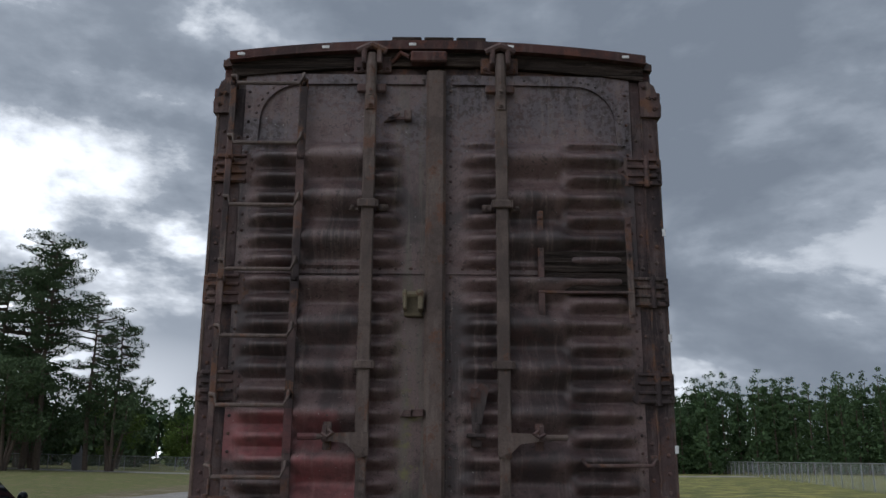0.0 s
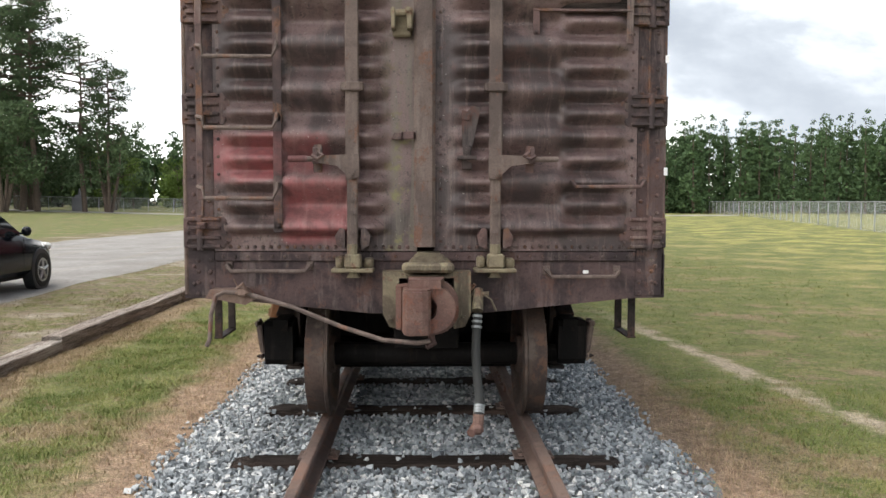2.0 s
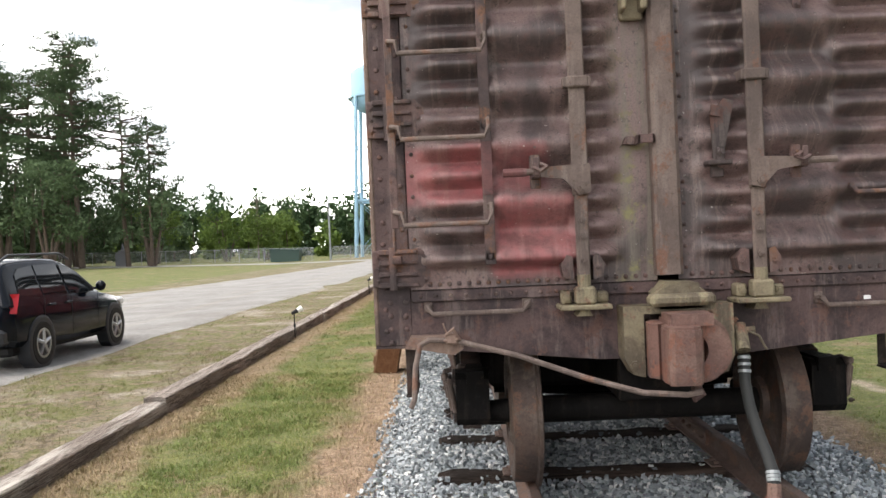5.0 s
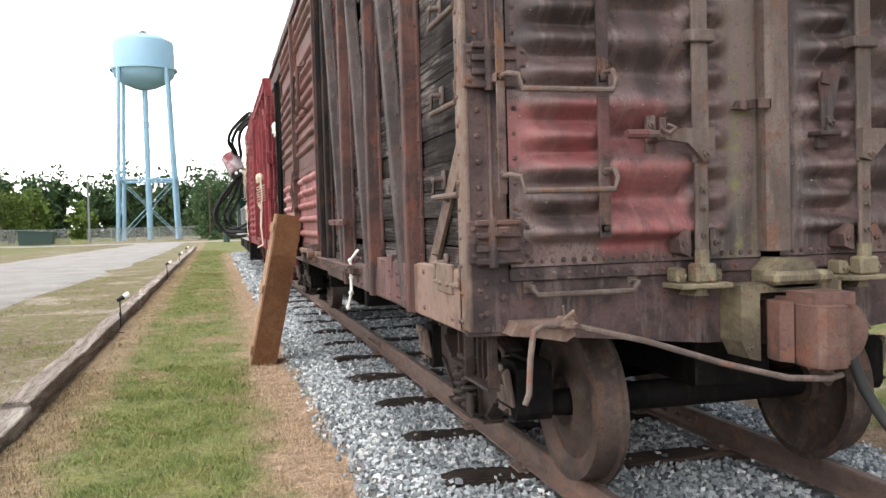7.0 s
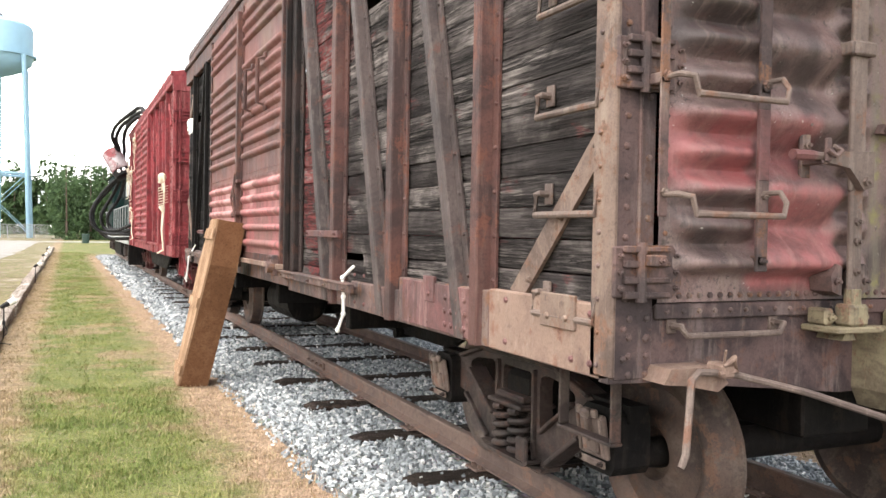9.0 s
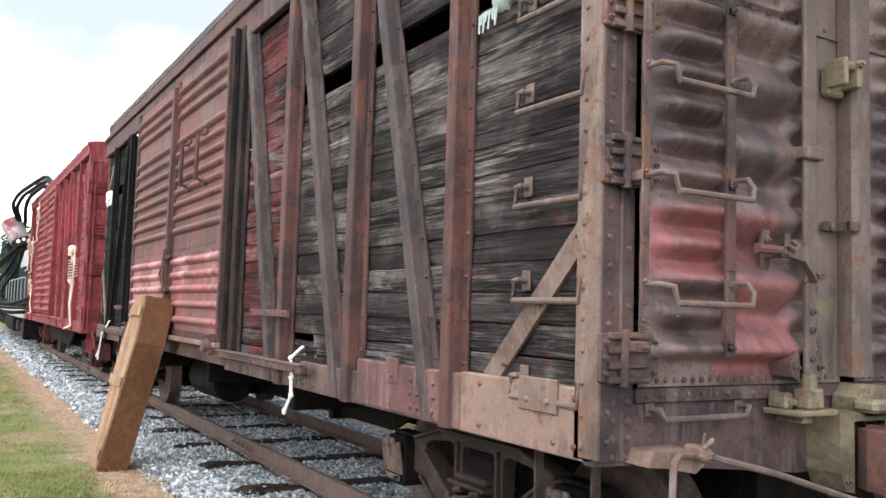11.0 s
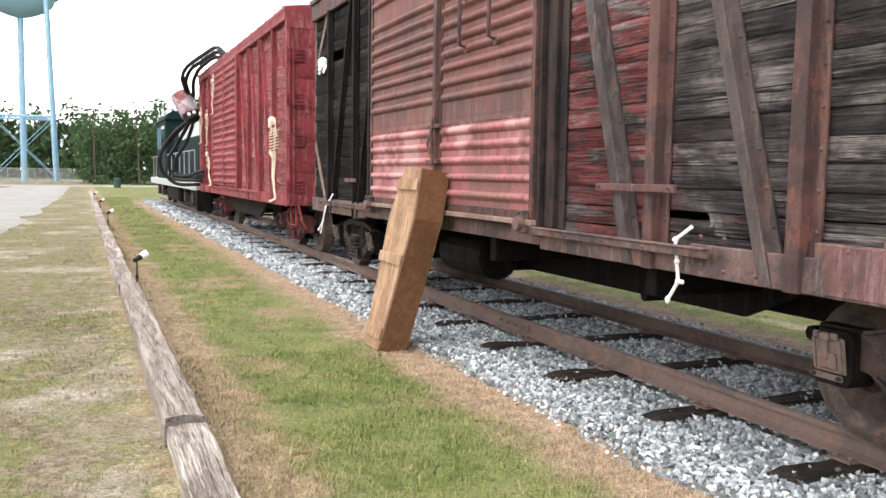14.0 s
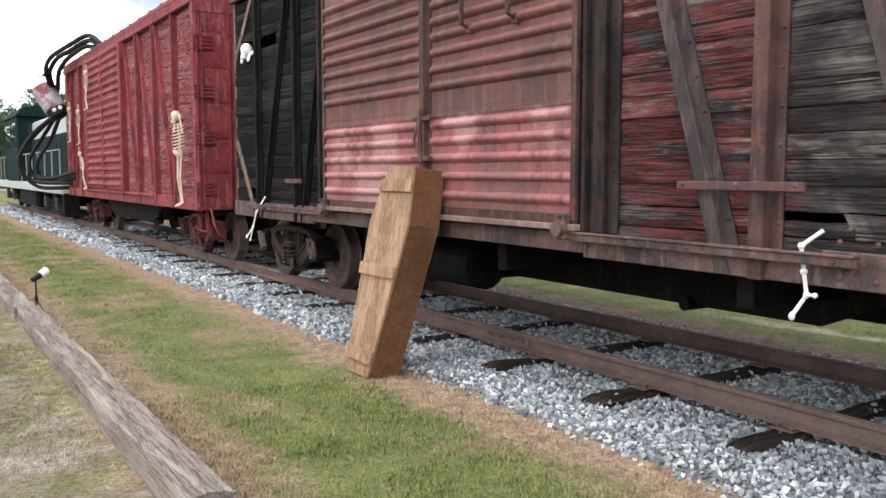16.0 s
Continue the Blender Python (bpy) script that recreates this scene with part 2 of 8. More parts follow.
def wood(name, tones, axis, paint=None, paint_mask=None, grain=1.0, relief=0.8, cracks=0.85, charred=0.0):
    """Weathered boards: long grain along one axis, cracks, knots, board-to-board change of tone, remains of paint."""
    m, g, bsdf, pos = material(name, 0.0, 0.85, 0.05)
    info = g.add("ShaderNodeObjectInfo").outputs["Random"]
    along = {"x": (1.9, 60, 60), "y": (60, 1.9, 60), "z": (60, 60, 1.9)}[axis]
    shift = g.add("ShaderNodeCombineXYZ", {0: g.math("MULTIPLY", info, 37.0), 1: g.math("MULTIPLY", info, 11.0), 2: g.math("MULTIPLY", info, 23.0)}).outputs[0]
    p = g.add("ShaderNodeVectorMath", {0: pos, 1: shift}, operation="ADD").outputs[0]
    fibre = g.noise(g.scaled(p, along), 1.6 * grain, 6, 0.7, 0.6)
    hair = g.noise(g.scaled(p, along), 5.5 * grain, 4, 0.7, 0.4)
    broad = g.noise(g.scaled(p, tuple(0.11 * v + 0.6 for v in along)), 0.8, 4, 0.6, 1.0)
    crack = g.noise(g.scaled(p, tuple(v * (0.4 if v < 2 else 0.9) for v in along)), 1.0, 3, 0.6, 0.5)
    soot = g.noise(g.scaled(p, tuple(0.026 * v + 0.5 for v in along)), 1.0, 5, 0.65)
    col = g.mix(g.span(broad, 0.4, 0.6), tones[0], tones[1])
    col = g.mix(g.math("MULTIPLY", g.span(fibre, 0.5, 0.68), 0.55), col, tones[2])
    col = g.mix(g.math("MULTIPLY", g.span(hair, 0.52, 0.68), 0.35), col, tones[2])
    col = g.mix(g.math("MULTIPLY", g.span(info, 0.35, 0.85), 0.75), col, tones[3])
    col = g.mix(g.math("MULTIPLY", g.span(soot, 0.48, 0.62), 0.7), col, tones[1])
    char = g.noise(pos, 1.25, 5, 0.66, 0.6)
    col = g.mix(g.math("MULTIPLY", g.span(char, 0.47, 0.60), charred), col, tones[1])
    if paint:
        a = g.axes(pos)
        mask = paint_mask(g, pos, a, info, fibre, broad)
        tone = g.mix(g.span(broad, 0.35, 0.65), paint, tuple(0.55 * c for c in paint))
        col = g.mix(mask, col, tone)
    col = g.mix(g.math("MULTIPLY", g.span(fibre, 0.47, 0.38), 0.5), col, tuple(0.4 * c for c in tones[1]))
    col = g.mix(g.math("MULTIPLY", g.span(hair, 0.46, 0.36), 0.45), col, tuple(0.4 * c for c in tones[1]))
    split = g.math("MAXIMUM", g.span(g.math("ABSOLUTE", g.math("SUBTRACT", crack, 0.5)), 0.016, 0.004), g.math("MULTIPLY", g.span(g.math("ABSOLUTE", g.math("SUBTRACT", fibre, 0.47)), 0.022, 0.006), 0.6))
    deep = g.math("MAXIMUM", g.span(crack, 0.385, 0.365), g.math("MULTIPLY", split, g.span(broad, 0.35, 0.55)))
    col = g.mix(g.math("MULTIPLY", deep, cracks), col, (0.012, 0.011, 0.01))
    h = g.math("SUBTRACT", g.math("ADD", g.math("MULTIPLY", fibre, 0.7), g.math("MULTIPLY", hair, 0.4)), g.math("MULTIPLY", deep, 1.4 * cracks))
    wire(g, bsdf, col, h, relief, 0.012)
    return m


def near_paint(g, pos, a, info, fibre, broad):
    """Red paint: much of it left beside the door, blotches elsewhere, flaked off along the grain."""
    zone = g.span(g.math("ADD", a[1], g.math("MULTIPLY", g.noise(pos, 1.4, 4, 0.6), 1.4)), 9.35, 9.85)
    blotch = g.noise(g.scaled(pos, (1, 0.9, 3.4)), 1.5, 4, 0.62, 0.5)
    chip = g.noise(g.scaled(pos, (10, 7, 55)), 1.0, 5, 0.7, 0.5)
    kept = g.math("MULTIPLY", g.span(blotch, 0.40, 0.47), g.span(chip, 0.60, 0.50))
    left = g.math("MULTIPLY", zone, kept)
    stray = g.math("MULTIPLY", g.span(g.noise(g.scaled(pos, (1, 1, 2.5)), 1.9, 4, 0.7), 0.59, 0.66), g.span(chip, 0.56, 0.46))
    return g.math("MULTIPLY", g.math("MAXIMUM", left, g.math("MULTIPLY", stray, 0.55)), 0.9)


GREY_WOOD = wood("grey_weathered_boards", ((0.18, 0.157, 0.149), (0.029, 0.025, 0.025), (0.37, 0.335, 0.31), (0.05, 0.043, 0.042)), "y", (0.19, 0.05, 0.05), near_paint, grain=0.8, relief=0.9, cracks=0.95, charred=0.75)


def red_boards_mask(g, pos, a, info, fibre, broad):
    return g.math("MULTIPLY", g.span(g.math("ADD", g.math("MULTIPLY", fibre, 0.8), g.math("MULTIPLY", broad, 0.3)), 0.66, 0.46), 0.85)


BLACK_WOOD = wood("soot_dark_boards", ((0.024, 0.0215, 0.0215), (0.008, 0.0077, 0.008), (0.085, 0.077, 0.072), (0.011, 0.0105, 0.011)), "y", grain=0.7)
RED_WOOD = wood("red_painted_boards", ((0.40, 0.22, 0.21), (0.25, 0.075, 0.078), (0.56, 0.46, 0.44), (0.3, 0.10, 0.10)), "y", (0.27, 0.045, 0.052), red_boards_mask)
HEADER_WOOD = wood("dark_header_wood", ((0.075, 0.055, 0.045), (0.035, 0.03, 0.027), (0.15, 0.12, 0.1), (0.06, 0.045, 0.04)), "x")
TIE_WOOD = wood("creosoted_tie", ((0.085, 0.058, 0.046), (0.04, 0.033, 0.03), (0.15, 0.115, 0.1), (0.055, 0.042, 0.036)), "x")
EDGE_WOOD = wood("grey_edging_timber", ((0.54, 0.49, 0.44), (0.30, 0.245, 0.21), (0.76, 0.71, 0.65), (0.38, 0.32, 0.28)), "y", grain=1.3, relief=1.0, cracks=0.65, charred=0.2)
COFFIN_WOOD = wood("varnished_plywood", ((0.36, 0.235, 0.152), (0.24, 0.145, 0.088), (0.44, 0.305, 0.21), (0.31, 0.2, 0.128)), "z", grain=0.45, relief=0.15, cracks=0.3)
# the lid's plywood in a darker tone: the sides' shade is painted in
COFFIN_SIDE = wood("shaded_plywood_side", ((0.16, 0.085, 0.048), (0.105, 0.05, 0.026), (0.19, 0.10, 0.052), (0.13, 0.063, 0.032)), "y", grain=0.6, relief=0.12, cracks=0.08)


def door_material():
    m, g, bsdf, pos = material("ribbed_door_steel", 0.05, 0.68, 0.25)
    a = g.axes(pos)
    big = g.noise(pos, 1.1, 5, 0.6, 0.6)
    mid = g.noise(pos, 9.0, 6, 0.7)
    fine = g.noise(pos, 120.0, 3, 0.7)
    drip = g.noise(g.scaled(pos, (7, 7, 0.5)), 1.5, 5, 0.7)
    upper = g.mix(g.span(big, 0.42, 0.58), (0.169, 0.065, 0.059), (0.100, 0.050, 0.048))
    upper = g.mix(g.math("MULTIPLY", g.span(drip, 0.48, 0.62), 0.5), upper, (0.225, 0.125, 0.106))
    upper = g.mix(g.math("MULTIPLY", g.span(mid, 0.53, 0.62), 0.6), upper, (0.150, 0.062, 0.050))
    lower = g.mix(g.span(g.math("ADD", g.math("MULTIPLY", big, 0.35), g.math("MULTIPLY", drip, 0.65)), 0.46, 0.62), (0.338, 0.119, 0.121), (0.163, 0.073, 0.068))
    low = g.span(g.math("ADD", a[2], g.math("MULTIPLY", g.math("SUBTRACT", mid, 0.5), 0.12)), 2.26, 2.2)
    pale = g.noise(g.scaled(pos, (1, 0.8, 0.7)), 1.35, 4, 0.55, 0.3)
    lower = g.mix(g.math("MULTIPLY", g.span(pale, 0.50, 0.60), 0.7), lower, (0.500, 0.294, 0.281))
    lower = g.mix(g.math("MULTIPLY", g.span(pale, 0.46, 0.37), 0.65), lower, (0.163, 0.090, 0.077))
    upper = g.mix(g.math("MULTIPLY", g.span(pale, 0.47, 0.38), 0.55), upper, (0.175, 0.115, 0.088))
    col = g.mix(low, upper, lower)
    col = g.mix(g.math("MULTIPLY", g.span(fine, 0.45, 0.62), 0.35), col, (0.062, 0.037, 0.031))
    fleck = g.noise(pos, 26.0, 6, 0.75, 0.4)
    col = g.mix(g.math("MULTIPLY", g.span(fleck, 0.56, 0.63), 0.55), col, (0.056, 0.035, 0.031))
    h = g.math("ADD", g.math("MULTIPLY", fine, 0.4), g.math("MULTIPLY", mid, 0.8))
    wire(g, bsdf, col, h, 0.4, 0.004, g.math("ADD", 0.45, g.math("MULTIPLY", mid, 0.4)))
    return m


DOOR_STEEL = door_material()


def plain(name, color, rough=0.6, metallic=0.0, vary=0.25, scale=14.0, bump=0.15):
    m, g, bsdf, pos = material(name, metallic, rough, 0.4)
    n = g.noise(pos, scale, 5, 0.65)
    wire(g, bsdf, g.mix(g.math("MULTIPLY", g.span(n, 0.3, 0.7), vary), color, tuple(0.45 * c for c in color)), g.noise(pos, scale * 6, 3, 0.6), bump, 0.004)
    return m


RUBBER = plain("black_rubber", (0.013, 0.013, 0.014), 0.55)
RUBBER.node_tree.nodes["Principled BSDF"].inputs["Specular IOR Level"].default_value = 0.2
HOSE_GREY = plain("grey_hose_rubber", (0.02, 0.021, 0.021), 0.75)
BONE = plain("bone_plastic", (0.62, 0.55, 0.42), 0.55, vary=0.4, scale=30)
WHITE_BONE = plain("white_plastic", (0.8, 0.79, 0.76), 0.5, vary=0.15)
CLOTH = plain("pale_cloth", (0.42, 0.5, 0.47), 0.95, vary=0.3, scale=40)
CAR_PAINT = plain("black_car_paint", (0.006, 0.008, 0.012), 0.12, vary=0.1, bump=0.0)
CAR_PAINT.node_tree.nodes["Principled BSDF"].inputs["Specular IOR Level"].default_value = 0.2
CAR_TRIM = plain("grey_car_plastic", (0.03, 0.032, 0.036), 0.5)
CHROME = plain("silver_wheel", (0.5, 0.51, 0.52), 0.3, metallic=0.8)
TAIL_RED = plain("tail_lamp_red", (0.5, 0.02, 0.03), 0.15, bump=0.0)
LAMP_WHITE = plain("white_lamp_glass", (0.8, 0.8, 0.78), 0.25, bump=0.0)
TOWER_BLUE = plain("pale_blue_tower_paint", (0.27, 0.44, 0.57), 0.5, vary=0.15, scale=0.5)
LOCO_GREEN = plain("dark_green_loco_paint", (0.008, 0.02, 0.019), 0.75, vary=0.2)
LOCO_GREEN.node_tree.nodes["Principled BSDF"].inputs["Specular IOR Level"].default_value = 0.06
LOCO_WHITE = plain("pale_loco_paint", (0.42, 0.44, 0.44), 0.45, vary=0.2)
GALV = plain("galvanised_steel", (0.27, 0.285, 0.29), 0.5, metallic=0.5)
POLE_WOOD = plain("pole_wood", (0.2, 0.16, 0.13), 0.9)
BIN_GREEN = plain("dark_green_bin", (0.03, 0.06, 0.05), 0.6)
DRUM_RED = rusty("red_and_white_drum", (0.33, 0.3, 0.31), (0.17, 0.04, 0.045), (0.05, 0.04, 0.04), 0.4)
WHITE_TAG = plain("white_reflector", (0.8, 0.8, 0.8), 0.5, bump=0.0)
GRANITE = plain("grey_granite", (0.16, 0.165, 0.18), 0.6)
SIGN_RED = plain("red_sign", (0.5, 0.03, 0.03), 0.5)


def glass_material():
    m, g, bsdf, pos = material("dark_window_glass", 0.0, 0.03)
    bsdf.inputs["Base Color"].default_value = (0.012, 0.015, 0.017, 1)
    bsdf.inputs["Specular IOR Level"].default_value = 0.35
    return m


GLASS = glass_material()


def stones_material():
    m, g, bsdf, pos = material("grey_ballast_stone", 0.0, 0.85)
    isl = g.add("ShaderNodeNewGeometry").outputs["Random Per Island"]
    tone = g.ramp(isl, [(0.0, (0.09, 0.10, 0.11)), (0.25, (0.2, 0.225, 0.24)), (0.55, (0.32, 0.345, 0.362)), (0.82, (0.43, 0.455, 0.47)), (1.0, (0.68, 0.675, 0.66))])
    n = g.noise(pos, 60.0, 4, 0.7)
    wire(g, bsdf, g.mix(g.math("MULTIPLY", g.span(n, 0.4, 0.7), 0.4), tone, (0.2, 0.2, 0.2)), n, 0.4, 0.006)
    return m


STONE = stones_material()


def bed_material():
    m, g, bsdf, pos = material("ballast_bed", 0.0, 0.95)
    v = g.voronoi(pos, 24.0, out="Color")
    n = g.noise(pos, 3.0, 4, 0.6)
    wire(g, bsdf, g.mix(g.span(n, 0.3, 0.7), g.mix(0.5, (0.16, 0.165, 0.17), g.mix(0.8, v, (0.2, 0.2, 0.2))), (0.12, 0.115, 0.11)), g.voronoi(pos, 24.0), 0.9, 0.03)
    return m


BED = bed_material()


def lawn_colours(g, pos):
    """Tone of grass, dead grass, bare earth and gravel by place; shared by the ground and the blades."""
    a = g.axes(pos)
    warp = g.math("MULTIPLY", g.math("SUBTRACT", g.noise(pos, 1.7, 7, 0.75), 0.5), 1.35)
    x = g.math("ADD", a[0], warp)
    patch = g.noise(pos, 0.55, 5, 0.65)
    fine = g.noise(pos, 7.0, 5, 0.7)
    spot = g.noise(pos, 2.3, 4, 0.6)
    green = g.mix(g.span(spot, 0.35, 0.65), (0.128, 0.172, 0.05), (0.235, 0.245, 0.088))
    # darker weedy clumps in the turf
    clump = g.noise(pos, 4.6, 5, 0.72)
    green = g.mix(g.math("MULTIPLY", g.span(clump, 0.52, 0.60), 0.6), green, (0.062, 0.112, 0.028))
    green = g.mix(g.math("MULTIPLY", g.span(clump, 0.44, 0.37), 0.55), green, (0.33, 0.25, 0.15))
    tan = g.mix(g.span(fine, 0.35, 0.65), (0.50, 0.355, 0.25), (0.30, 0.20, 0.145))
    # dead strips beside the ballast and the timber edging
    dead = g.math("MULTIPLY", g.span(g.math("ABSOLUTE", x), 2.55, 2.05), g.span(a[1], 62.0, 52.0))
    edge = g.span(g.math("ABSOLUTE", g.math("ADD", x, 4.15)), 0.62, 0.26)
    dry = g.math("MAXIMUM", g.math("MAXIMUM", dead, g.math("MULTIPLY", edge, 0.8)), g.math("MULTIPLY", g.span(g.math("ADD", patch, g.math("MULTIPLY", fine, 0.35)), 0.71, 0.81), 0.7))
    col = g.mix(dry, green, tan)
    # thin, sandy turf between edging and drive
    worn = g.math("MULTIPLY", g.span(x, -4.25, -4.6), g.span(a[0], -18.5, -17.5))
    thatch = g.mix(g.span(fine, 0.38, 0.62), (0.33, 0.265, 0.19), (0.125, 0.095, 0.065))
    tuft = g.span(g.math("ADD", g.math("MULTIPLY", spot, 0.65), g.math("MULTIPLY", fine, 0.35)), 0.45, 0.54)
    verge = g.mix(g.math("MULTIPLY", tuft, 0.8), thatch, (0.17, 0.185, 0.06))
    bare = g.span(g.math("ADD", g.math("MULTIPLY", patch, 0.65), g.math("MULTIPLY", fine, 0.35)), 0.515, 0.575)
    verge = g.mix(g.math("MULTIPLY", bare, 0.8), verge, g.mix(g.span(fine, 0.42, 0.6), (0.58, 0.525, 0.46), (0.32, 0.265, 0.205)))
    # yellow sand washed up against the timbers
    sand = g.math("MULTIPLY", g.span(g.math("ABSOLUTE", g.math("ADD", a[0], 4.35)), 0.5, 0.15), g.span(g.math("ADD", g.math("MULTIPLY", spot, 0.6), g.math("MULTIPLY", fine, 0.4)), 0.52, 0.58))
    verge = g.mix(g.math("MULTIPLY", sand, 0.6), verge, (0.58, 0.47, 0.31))
    col = g.mix(worn, col, verge)
    # worn footpath on the far side of the track
    trail = g.span(g.math("ABSOLUTE", g.math("SUBTRACT", g.math("ADD", a[0], g.math("MULTIPLY", warp, 0.5)), g.math("ADD", 4.3, g.math("MULTIPLY", a[1], -0.11)))), 0.22, 0.05)
    col = g.mix(g.math("MULTIPLY", g.math("MULTIPLY", trail, g.span(spot, 0.36, 0.56)), g.math("MULTIPLY", g.span(a[0], 2.1, 2.6), g.span(a[1], 15.0, 11.0))), col, (0.52, 0.44, 0.34))
    far_field = g.span(a[0], 4.0, 18.0)
    col = g.mix(g.math("MULTIPLY", far_field, g.span(patch, 0.45, 0.6)), col, (0.45, 0.43, 0.13))
    return col, fine, a, patch, x


def ground_material():
    m, g, bsdf, pos = material("turf_and_earth", 0.0, 0.95)
    col, fine, a, patch, x = lawn_colours(g, pos)
    col = g.mix(0.12, col, (0.14, 0.11, 0.06))
    lumps = g.noise(pos, 38.0, 4, 0.75)
    col = g.mix(g.math("MULTIPLY", g.span(lumps, 0.42, 0.58), 0.7), col, g.mix(0.7, col, (0.03, 0.028, 0.015)))
    col = g.mix(g.math("MULTIPLY", g.span(g.noise(pos, 19.0, 4, 0.7), 0.56, 0.68), 0.4), col, (0.42, 0.35, 0.24))
    grit = g.noise(pos, 115.0, 3, 0.75)
    col = g.mix(g.math("MULTIPLY", g.span(grit, 0.50, 0.62), 0.55), col, g.mix(0.75, col, (0.035, 0.03, 0.022)))
    col = g.mix(g.math("MULTIPLY", g.span(grit, 0.42, 0.34), 0.35), col, (0.55, 0.47, 0.36))
    clod = g.noise(pos, 11.0, 5, 0.7)
    col = g.mix(g.math("MULTIPLY", g.span(clod, 0.48, 0.36), 0.5), col, g.mix(0.65, col, (0.04, 0.033, 0.02)))
    wire(g, bsdf, col, g.math("ADD", lumps, g.math("ADD", fine, clod)), 0.8, 0.022)
    return m


GROUND = ground_material()


def grass_material():
    m, g, bsdf, pos = material("grass_blades", 0.0, 0.7)
    col, fine, a, patch, x = lawn_colours(g, pos)
    isl = g.add("ShaderNodeNewGeometry").outputs["Random Per Island"]
    other = g.ramp(isl, [(0.0, (0.045, 0.075, 0.014)), (0.35, (0.10, 0.165, 0.03)), (0.6, (0.19, 0.23, 0.06)), (0.8, (0.30, 0.22, 0.12)), (1.0, (0.5, 0.42, 0.26))])
    swap = g.math("FRACT", g.math("MULTIPLY", isl, 7.13))
    col = g.mix(g.math("MULTIPLY", swap, 0.42), col, other)
    wire(g, bsdf, col)
    bsdf.inputs["Transmission Weight"].default_value = 0.0
    return m


GRASS = grass_material()


def gravel_material():
    m, g, bsdf, pos = material("pale_gravel_drive", 0.0, 0.95)
    n = g.noise(pos, 0.6, 5, 0.6, 0.5)
    ruts = g.noise(g.scaled(pos, (1.6, 0.05, 1)), 1.0, 4, 0.6)
    grit = g.noise(pos, 45.0, 4, 0.8)
    col = g.mix(g.span(n, 0.3, 0.7), (0.235, 0.222, 0.21), (0.33, 0.318, 0.305))
    col = g.mix(g.math("MULTIPLY", g.span(ruts, 0.5, 0.7), 0.35), col, (0.33, 0.29, 0.24))
    col = g.mix(g.math("MULTIPLY", g.span(grit, 0.4, 0.65), 0.3), col, (0.24, 0.23, 0.22))
    pebble = g.noise(pos, 13.0, 5, 0.75)
    col = g.mix(g.math("MULTIPLY", g.span(pebble, 0.52, 0.64), 0.5), col, (0.16, 0.15, 0.14))
    col = g.mix(g.math("MULTIPLY", g.span(pebble, 0.45, 0.36), 0.4), col, (0.47, 0.455, 0.435))
    wire(g, bsdf, col, g.math("ADD", grit, pebble), 0.9, 0.025)
    return m


GRAVEL = gravel_material()


def leaves_material(name, dark, light):
    m, g, bsdf, pos = material(name, 0.0, 0.65)
    isl = g.add("ShaderNodeNewGeometry").outputs["Random Per Island"]
    n = g.noise(pos, 0.25, 3, 0.6)
    rnd = g.add("ShaderNodeObjectInfo").outputs["Random"]
    wire(g, bsdf, g.mix(g.math("ADD", g.math("MULTIPLY", isl, 0.5), g.math("ADD", g.math("MULTIPLY", n, 0.35), g.math("MULTIPLY", rnd, 0.15))), dark, light))
    return m


PINE_LEAF = leaves_material("pine_needles", (0.027, 0.05, 0.024), (0.105, 0.15, 0.07))
BROAD_LEAF = leaves_material("broad_leaves", (0.045, 0.085, 0.02), (0.16, 0.22, 0.05))
WOODS_LEAF = leaves_material("far_woods_leaves", (0.025, 0.052, 0.025), (0.10, 0.155, 0.065))
BARK = plain("grey_brown_bark", (0.12, 0.09, 0.07), 0.95, vary=0.7, scale=5, bump=0.6)

# ---------------------------------------------------------------- mesh builder
rng = random.Random(7)


